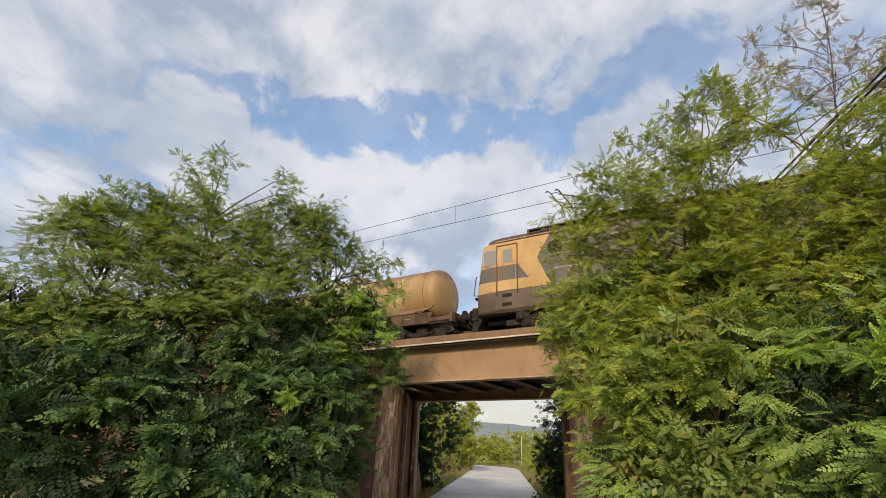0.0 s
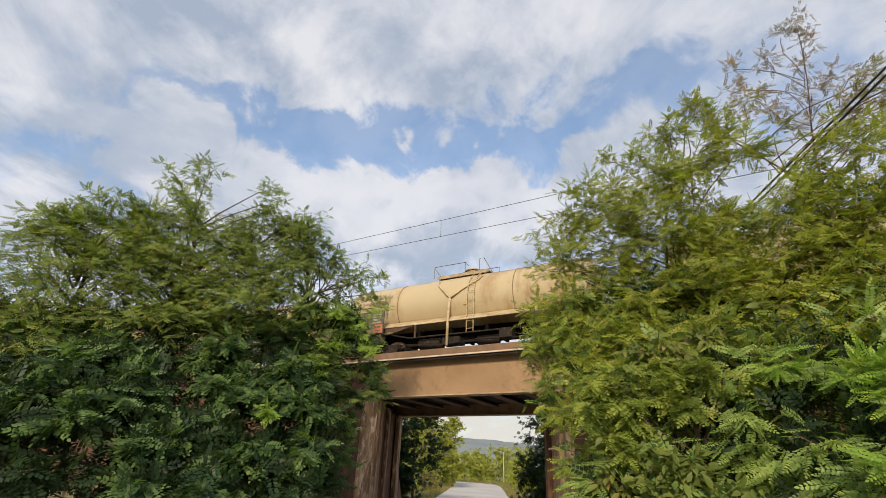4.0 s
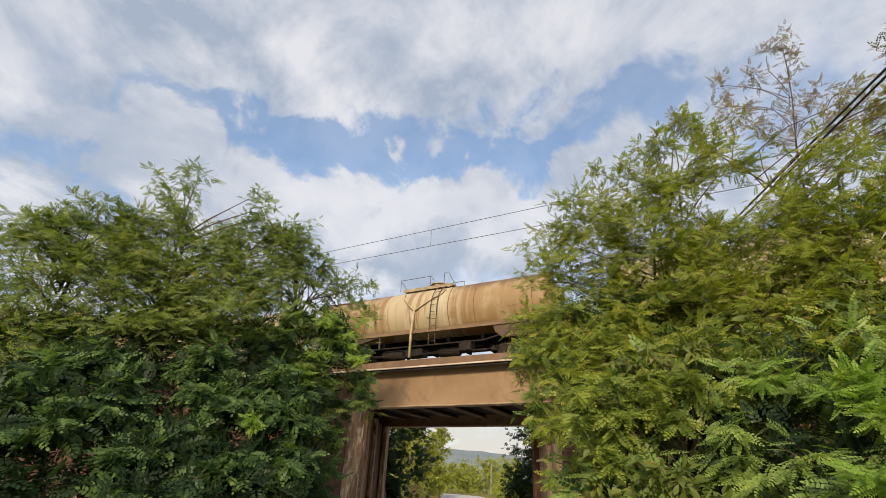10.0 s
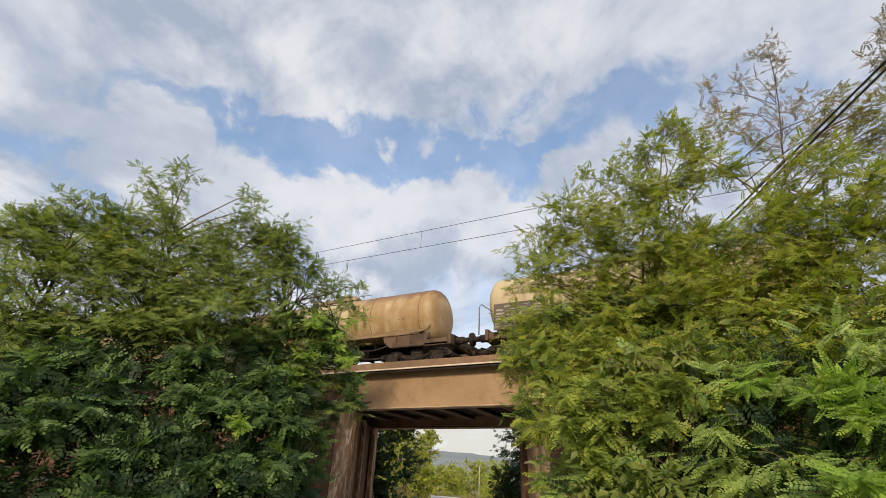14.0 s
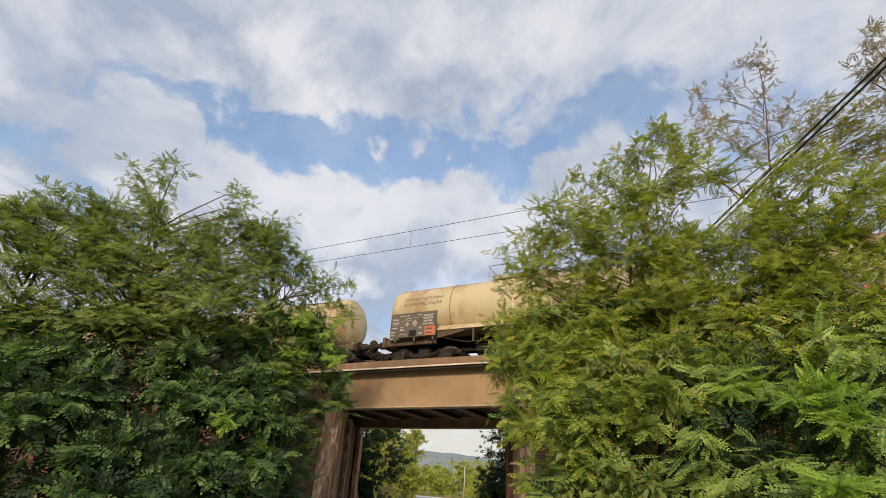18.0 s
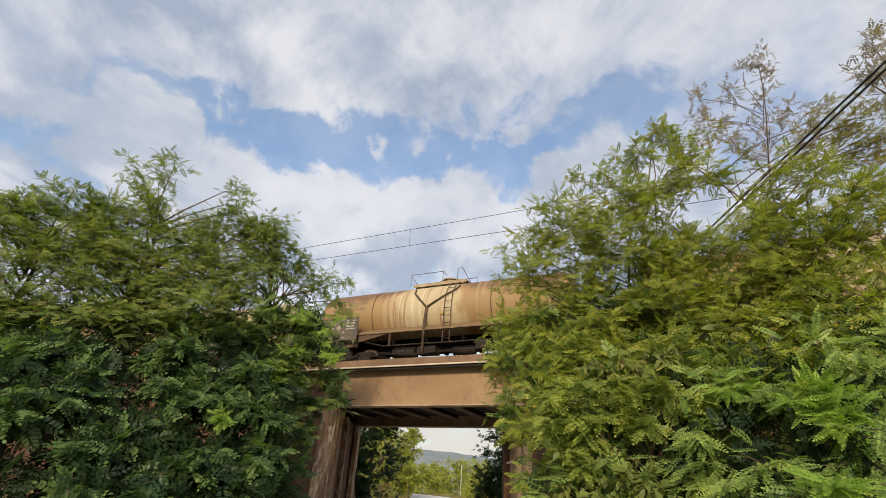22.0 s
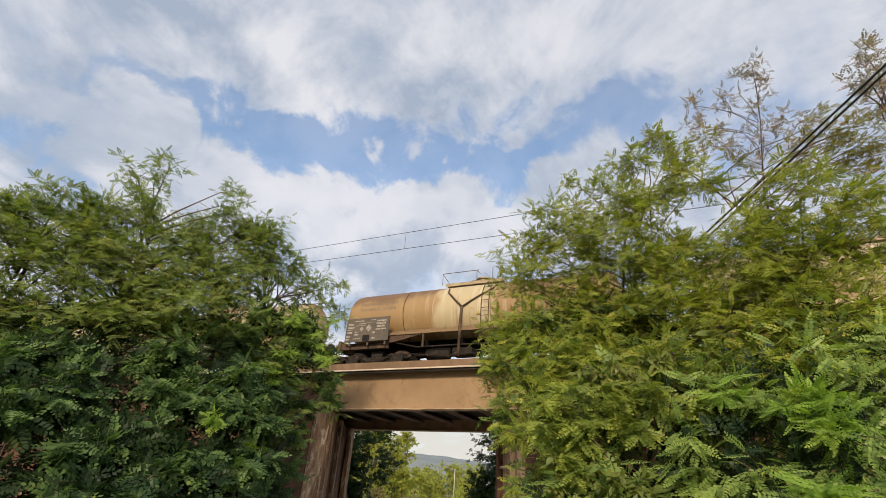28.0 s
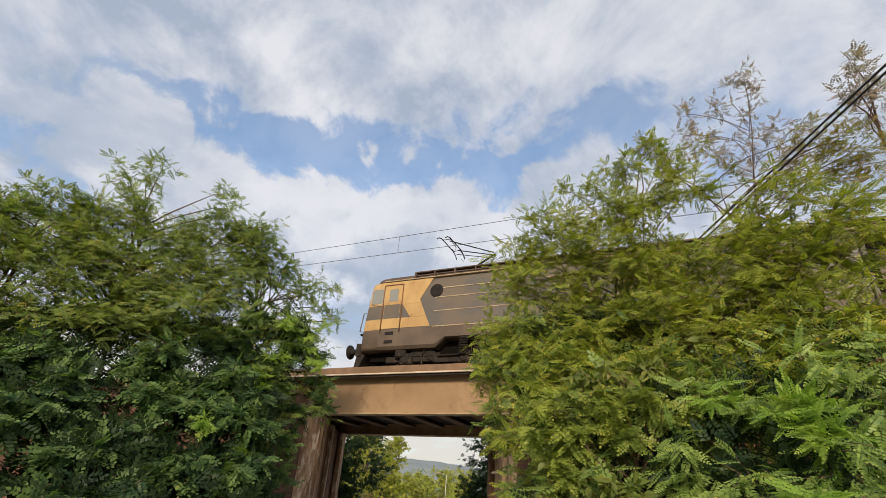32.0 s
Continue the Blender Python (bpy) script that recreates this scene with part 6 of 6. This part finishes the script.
RE = [(5.96, 7.53, 9.84, 0.23), (5.74, 7.7, 9.66, 0.23), (6.01, 7.49, 9.23, 0.24), (5.34, 7.74, 9.11, 0.25), (4.9, 8.02, 9.16, 0.26), (4.78, 8.09, 8.62, 0.23), (5.06, 7.92, 8.52, 0.27), (5.54, 7.72, 8.16, 0.26), (5.83, 7.62, 8.8, 0.22), (5.87, 7.47, 8.07, 0.25), (6.04, 7.2, 8.21, 0.23), (6.19, 6.94, 8.03, 0.24), (6.05, 7.06, 7.5, 0.24), (5.64, 7.64, 7.52, 0.25), (5.16, 7.85, 7.95, 0.24)]
RF = [(6.56, 5.87, 8.55, 0.23), (6.41, 6.03, 8.08, 0.23), (6.56, 5.86, 8.19, 0.26), (6.41, 6.03, 7.59, 0.24), (6.59, 5.83, 7.69, 0.31)]
RH = [(5.99, 6.58, 7.61, 0.24), (6.04, 6.40, 7.22, 0.27), (6.20, 6.11, 7.11, 0.29), (6.06, 6.24, 6.71, 0.30), (5.93, 6.64, 7.11, 0.27), (5.76, 6.92, 7.12, 0.28), (6.32, 5.98, 6.62, 0.33), (5.89, 6.54, 6.56, 0.31), (6.00, 6.16, 6.19, 0.33), (5.48, 6.89, 6.63, 0.31), (4.66, 7.47, 7.86, 0.27), (4.34, 7.66, 7.70, 0.27), (3.76, 7.73, 7.91, 0.21), (3.94, 7.64, 7.49, 0.25), (4.76, 7.16, 6.98, 0.29)]
YL = [(-7.53, 7.46, 5.45, 0.16), (-7.47, 7.66, 5.56, 0.15), (-7.29, 7.83, 5.68, 0.13), (-7.2, 8.19, 5.93, 0.12), (-7.57, 7.42, 5.17, 0.19), (-7.22, 7.76, 5.37, 0.21), (-7, 8.22, 5.63, 0.19), (-6.81, 8.64, 6.05, 0.15), (-6.19, 9.33, 6.54, 0.38), (-6.33, 9, 6.08, 0.46), (-6.76, 8.68, 5.94, 0.31), (-5.72, 9.51, 6.08, 0.48), (-7.08, 7.75, 5.16, 0.35), (-7.27, 7.44, 5, 0.34), (-6.82, 7.98, 4.84, 0.4), (-6.97, 7.59, 4.46, 0.39), (-4.86, 9.76, 5.07, 0.58), (-5.76, 9.13, 5.39, 0.56), (-6.49, 8.5, 5.32, 0.42), (-6.25, 8.43, 4.73, 0.48), (-5.68, 8.83, 4.69, 0.61), (-6.4, 7.94, 4.32, 0.51), (-5.52, 9.51, 5.76, 0.49), (-6.68, 7.44, 4.03, 0.49), (-6.44, 8.67, 5.52, 0.45)]

YR = [(2.69, 3.9, 2.38, 0.12), (2.79, 3.8, 2.39, 0.14), (2.87, 3.7, 2.34, 0.14), (2.64, 3.7, 2.23, 0.12), (2.76, 3.6, 2.19, 0.11), (2.6, 4.6, 2.64, 0.12), (2.32, 3.3, 1.76, 0.09)]
RM = [(3.39, 5.6, 3.39, 0.23), (3.55, 5.4, 3.21, 0.25), (3.54, 5.2, 2.93, 0.21), (3.8, 5.2, 3.03, 0.18), (3.68, 5.7, 3.6, 0.19)]
LS = hedge([(-7.04, 6.9, 2.94, -3.31, 10.61, 4.11), (-6.44, 6.55, 2.39, -3.05, 10.26, 3.24), (-5.88, 6.2, 1.92, -2.81, 9.91, 2.48), (-5.36, 5.85, 1.52, -2.59, 9.56, 1.81), (-4.93, 5.55, 1.23, -2.42, 9.26, 1.3)], 11, 0.41)
LW = [(-2.21, 12, 3.41, 0.19), (-2.54, 11.8, 3.76, 0.27), (-2.69, 11.3, 3.07, 0.29), (-2.69, 10.8, 2.44, 0.27), (-2.66, 10.2, 1.88, 0.26), (-2.62, 9.8, 1.54, 0.23), (-3.14, 10.6, 2.73, 0.35), (-2.81, 11.8, 4.44, 0.28), (-3.09, 9.8, 2.04, 0.34)]
RP = [(1.07, 5.19, 2.48, 0.14), (1.33, 5.13, 2.53, 0.15), (1.62, 5.06, 2.62, 0.15), (1.84, 5.01, 2.56, 0.15), (1.1, 5.18, 2.21, 0.14), (1.41, 5.11, 2.27, 0.15), (1.71, 5.03, 2.28, 0.15), (2.09, 4.95, 2.64, 0.16), (1.95, 4.97, 2.3, 0.15), (2.27, 4.9, 2.56, 0.15), (1.24, 5.14, 1.99, 0.13)]
RS = hedge([(1.94, 7.68, 4.21, 6.36, 6.14, 3.97), (1.91, 7.68, 3.58, 6.17, 6.14, 3.45), (1.88, 7.68, 2.99, 5.99, 6.14, 2.97), (1.85, 7.68, 2.44, 5.83, 6.14, 2.52), (1.82, 7.68, 1.92, 5.67, 6.14, 2.09)], 9, 0.30)
WEST, EAST = "trees west of the road", "trees east of the road"
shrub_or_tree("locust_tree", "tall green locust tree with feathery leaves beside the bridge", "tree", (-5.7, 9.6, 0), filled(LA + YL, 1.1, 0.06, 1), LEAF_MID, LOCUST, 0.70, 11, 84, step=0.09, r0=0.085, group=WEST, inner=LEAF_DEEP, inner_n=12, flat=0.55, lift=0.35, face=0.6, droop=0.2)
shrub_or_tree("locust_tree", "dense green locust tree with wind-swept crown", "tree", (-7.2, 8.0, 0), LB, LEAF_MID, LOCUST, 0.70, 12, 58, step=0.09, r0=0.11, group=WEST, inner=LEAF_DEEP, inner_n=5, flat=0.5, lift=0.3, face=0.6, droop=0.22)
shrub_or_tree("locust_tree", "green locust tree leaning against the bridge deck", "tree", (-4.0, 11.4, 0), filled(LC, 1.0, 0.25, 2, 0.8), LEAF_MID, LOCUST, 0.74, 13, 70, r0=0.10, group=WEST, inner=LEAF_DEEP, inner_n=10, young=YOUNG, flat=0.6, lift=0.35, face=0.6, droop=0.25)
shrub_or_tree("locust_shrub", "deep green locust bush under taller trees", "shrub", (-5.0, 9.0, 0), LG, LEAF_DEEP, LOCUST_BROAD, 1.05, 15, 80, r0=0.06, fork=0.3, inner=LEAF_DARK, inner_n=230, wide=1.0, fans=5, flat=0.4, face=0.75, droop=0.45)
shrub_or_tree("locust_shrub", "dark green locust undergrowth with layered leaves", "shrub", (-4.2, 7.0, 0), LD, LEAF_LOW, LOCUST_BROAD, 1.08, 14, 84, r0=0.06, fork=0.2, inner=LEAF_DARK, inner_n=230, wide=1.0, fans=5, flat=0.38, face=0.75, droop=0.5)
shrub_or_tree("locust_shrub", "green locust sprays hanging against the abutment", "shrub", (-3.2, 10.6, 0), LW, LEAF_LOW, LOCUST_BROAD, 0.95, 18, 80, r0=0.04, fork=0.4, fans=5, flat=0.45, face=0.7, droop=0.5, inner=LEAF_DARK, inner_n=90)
# added filler behind the bushes, near black to paint their dark gaps
shrub_or_tree("shade_shrub", "near-black filler painting the shade between locust leaves", "shrub", (-5.2, 8.0, 0), LS, LEAF_DARK, LOCUST, 1.3, 17, 34, r0=0.04, fork=0.2, twig_every=4)
# added undergrowth; its dark leaves paint the shade below the wall
shrub_or_tree("shade_shrub", "undergrowth coloured dark as shade at the foot of the wall", "shrub", (-4.6, 7.6, 0), LU, LEAF_SHADY, LOCUST, 0.9, 16, 80, r0=0.04, fork=0.2, inner=LEAF_DARK, inner_n=120, face=0.5)
shrub_or_tree("locust_tree", "olive green locust tree overhanging the bridge", "tree", (2.9, 8.2, 0), filled(RA, 1.1, 0.5, 3, 0.8), LEAF_OLIVE, LOCUST, 0.66, 21, 120, step=0.068, r0=0.06, group=EAST, inner=LEAF_OLIVE, inner_n=40, flat=0.65, lift=0.45, face=0.6, droop=0.2)
shrub_or_tree("locust_tree", "olive green locust tree with reddish stems", "tree", (4.4, 6.2, 0), filled(RB, 1.1, 0.32, 4, 0.8), LEAF_OLIVE, LOCUST, 0.66, 22, 96, step=0.066, r0=0.04, group=EAST, inner=LEAF_DEEP, inner_n=16, flat=0.6, lift=0.4, face=0.6, droop=0.2)
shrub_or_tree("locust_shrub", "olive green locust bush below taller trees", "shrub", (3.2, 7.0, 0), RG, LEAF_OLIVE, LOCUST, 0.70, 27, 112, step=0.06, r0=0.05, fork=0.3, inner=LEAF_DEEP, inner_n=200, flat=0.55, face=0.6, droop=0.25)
# same filler on the east side: shade between the locusts as leaf colour
shrub_or_tree("shade_shrub", "near-black filler painting the shade behind roadside locusts", "shrub", (3.4, 7.2, 0), RS, LEAF_DARK, LOCUST, 1.2, 31, 34, r0=0.04, fork=0.2, twig_every=4)
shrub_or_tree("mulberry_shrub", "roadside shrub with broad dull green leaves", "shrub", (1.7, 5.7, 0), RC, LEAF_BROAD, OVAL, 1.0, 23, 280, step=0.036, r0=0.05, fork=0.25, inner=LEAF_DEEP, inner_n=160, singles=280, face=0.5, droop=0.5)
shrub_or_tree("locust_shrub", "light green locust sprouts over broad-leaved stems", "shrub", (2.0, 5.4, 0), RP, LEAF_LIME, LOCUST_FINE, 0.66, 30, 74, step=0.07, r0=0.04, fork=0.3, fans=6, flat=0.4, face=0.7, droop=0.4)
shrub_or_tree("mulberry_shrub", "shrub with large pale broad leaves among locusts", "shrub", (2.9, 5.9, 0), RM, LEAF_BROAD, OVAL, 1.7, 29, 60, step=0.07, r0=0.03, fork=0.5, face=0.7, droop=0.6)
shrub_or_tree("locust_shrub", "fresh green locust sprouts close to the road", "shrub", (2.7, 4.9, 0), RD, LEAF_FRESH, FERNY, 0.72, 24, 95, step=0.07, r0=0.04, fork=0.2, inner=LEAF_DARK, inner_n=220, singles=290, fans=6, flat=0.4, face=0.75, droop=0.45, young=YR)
shrub_or_tree("withering_tree", "sparse half-bare tree with withering pinkish leaves", "tree", (5.75, 7.75, 0), RE, LEAF_RUSTY, WISP, 1.05, 25, 140, step=0.055, r0=0.028, twig_every=3, fork=0.82, lift=0.7, flat=1.0)
shrub_or_tree("withering_tree", "withering tree with rusty pink-brown foliage", "tree", (6.8, 5.9, 0), RF, LEAF_RUSTY, WISP, 1.3, 26, 120, step=0.055, r0=0.07, twig_every=2, fork=0.7, flat=1.0)
shrub_or_tree("locust_tree", "thin-leaved olive locust tree turning brown at its top", "tree", (6.3, 6.6, 0), filled(RH, 1.2, 0.15, 5, 0.8), LEAF_TURNING, LOCUST, 0.52, 28, 140, step=0.06, r0=0.045, fork=0.6, group=EAST, flat=0.7, lift=0.5, droop=0.2)


# beyond the bridge
def far_tree(name, label, category, x, y, h, w, leaf, seed, low=0.15, size=1.0, shoots=18):
    rng = random.Random(seed)
    base = bank_height(x, y)
    size, shoots = size * max(0.35, min(1.0, y / 170)), shoots * 1.2
    cl = []
    for k in range(14):
        f = low + (1 - low) * (k + 0.5) / 14
        q = rng.uniform(0, 2 * math.pi)
        rr = w * 0.5 * (math.sin(math.pi * min(1, 0.22 + 0.78 * f)) ** 0.7) * rng.uniform(0.3, 0.8)
        cl.append((x + rr * math.cos(q), y + rr * math.sin(q), base + h * f * 0.96, w * rng.uniform(0.16, 0.26)))
    return shrub_or_tree(name, label, category, (x, y, base), cl, leaf, TUFT, size, seed, shoots * 0.36 / (w * 0.21) ** 2, w * 0.07, 0.05 * h / 5, group="roadside trees beyond the bridge", twig_every=3)


# leaf colour of the dark trees includes the shade behind the bridge
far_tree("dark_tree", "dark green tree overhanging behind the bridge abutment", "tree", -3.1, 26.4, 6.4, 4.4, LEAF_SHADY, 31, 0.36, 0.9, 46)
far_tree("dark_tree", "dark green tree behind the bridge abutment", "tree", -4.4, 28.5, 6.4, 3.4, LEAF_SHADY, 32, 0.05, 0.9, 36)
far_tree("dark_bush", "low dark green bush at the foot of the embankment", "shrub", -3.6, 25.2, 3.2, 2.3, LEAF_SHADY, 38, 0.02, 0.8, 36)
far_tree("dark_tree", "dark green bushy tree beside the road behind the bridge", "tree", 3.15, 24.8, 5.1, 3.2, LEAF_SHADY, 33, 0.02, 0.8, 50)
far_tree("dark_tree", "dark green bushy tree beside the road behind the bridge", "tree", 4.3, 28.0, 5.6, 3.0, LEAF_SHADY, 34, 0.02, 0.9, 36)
far_tree("poplar", "very tall slender poplar behind the railway", "tree", -5.65, 58.0, 18.07, 3.6, LEAF_SUNNY, 59, 0.12, 0.9, 40)
far_tree("poplar", "slender yellow-green tree beside the road", "tree", -3.4, 56, 6.1, 3.4, LEAF_SUNNY, 35, 0.10, 0.9, 50)
far_tree("poplar", "slender yellow-green tree beside the road", "tree", -4.9, 52, 6.8, 3.4, LEAF_SUNNY, 36, 0.10, 0.9, 50)
far_tree("poplar", "slender yellow-green tree beside the road", "tree", -6.2, 62, 7.2, 3.8, LEAF_SUNNY, 39, 0.08, 0.9, 50)
far_tree("poplar", "slender yellow-green tree beside the road", "tree", -2.46, 54.0, 6.64, 3.0, LEAF_SUNNY, 60, 0.10, 0.9, 50)
far_tree("poplar", "tall yellow-green tree beside the road", "tree", -8.5, 74, 8.6, 5.0, LEAF_SUNNY, 37, 0.08, 0.9, 50)
far_tree("dry_bush", "low bush with dry brown twigs beside the road", "shrub", -4.0, 45, 1.2, 2.0, GRASS, 58, 0.0, 0.7, 30)
for i, (x, y, h, w) in enumerate(((4.3, 112, 7.0, 6.5), (7.4, 100, 5.6, 5.5), (1.0, 126, 5.4, 6), (-2.6, 120, 5.0, 6), (-5.5, 104, 4.4, 5), (10.5, 118, 6.0, 7), (-9, 112, 6.5, 7), (-14, 100, 7, 7), (15, 110, 7, 8), (6.0, 82, 3.0, 3.6), (4.9, 70, 2.2, 2.8), (4.6, 60, 1.8, 2.4), (4.4, 50, 1.4, 2.0), (-4.6, 49, 1.6, 2.2), (-5.4, 40, 1.5, 2.0), (-13, 84, 8, 6), (9, 150, 8.0, 10), (-20, 140, 9, 10), (24, 140, 9, 10), (-1.0, 150, 6.5, 9))):
    far_tree("roadside_bush", "yellow-green bushy tree along the road", "tree", x, y, h, w, LEAF_SUNNY, 40 + i, 0.0, 1.0, 22)


def verge():
    rng = np.random.default_rng(7)
    blade = (np.array([(0, 0.02, 0), (0, -0.02, 0), (0.55, -0.008, 0.02), (1.0, 0, -0.12), (0.55, 0.008, 0.02)]), [(0, 1, 2, 4), (2, 3, 4)])
    n = 26000
    y = 6 + 110 * rng.random(n) ** 2.2
    side = np.where(rng.random(n) < 0.5, -1, 1)
    x = np.array([road_centre(v) for v in y]) + side * (2.45 + np.abs(rng.normal(size=n)) * 0.55)
    keep = ~((y > 15.5) & (y < 23) & (np.abs(x + 0.45) > 2.7))
    x, y = x[keep], y[keep]
    n = len(x)
    P = np.stack([x, y, np.array([bank_height(*q) if abs(q[0] - road_centre(q[1])) > 2.6 else rise(q[1]) for q in zip(x, y)])], 1)
    W = np.stack([rng.normal(size=n) * 0.4, rng.normal(size=n) * 0.4, np.ones(n)], 1)
    U = np.stack([rng.normal(size=n), rng.normal(size=n), np.zeros(n)], 1)
    me = scatter("verge_grass", blade, P, W, U, rng.uniform(0.18, 0.6, n), GRASS)
    piece("verge_grass", me, GRASS, label="dry yellow-green grass along the road edges", category="grass", kind="stuff")


verge()


def street_lamp(x, y, h, reach):
    t = thing("street_lamp", pose(x, y, bank_height(x, y)), "pale yellow street lamp post with one arm", "street lamp", "street lamps along the road")
    bm = B()
    tube(bm, [(0, 0, -0.1), (0, 0, h * 0.5), (0, 0, h)], 0.10, 0.06, n=8)
    part("post", bm, LAMPPAINT, t)
    bm = B()
    tube(bm, [(0, 0, h - 0.05), (-reach * 0.5, 0, h + 0.15), (-reach, 0, h + 0.2)], 0.045, n=6)
    part("arm", bm, LAMPPAINT, t)
    bm = B()
    box(bm, -reach - 0.7, -reach + 0.05, -0.14, 0.14, h + 0.10, h + 0.28, 0.04)
    part("lamp_head", bm, LABEL, t)


street_lamp(4.9, 105, 5.3, 1.1)
street_lamp(5.0, 140, 5.3, 0.9)

motions()
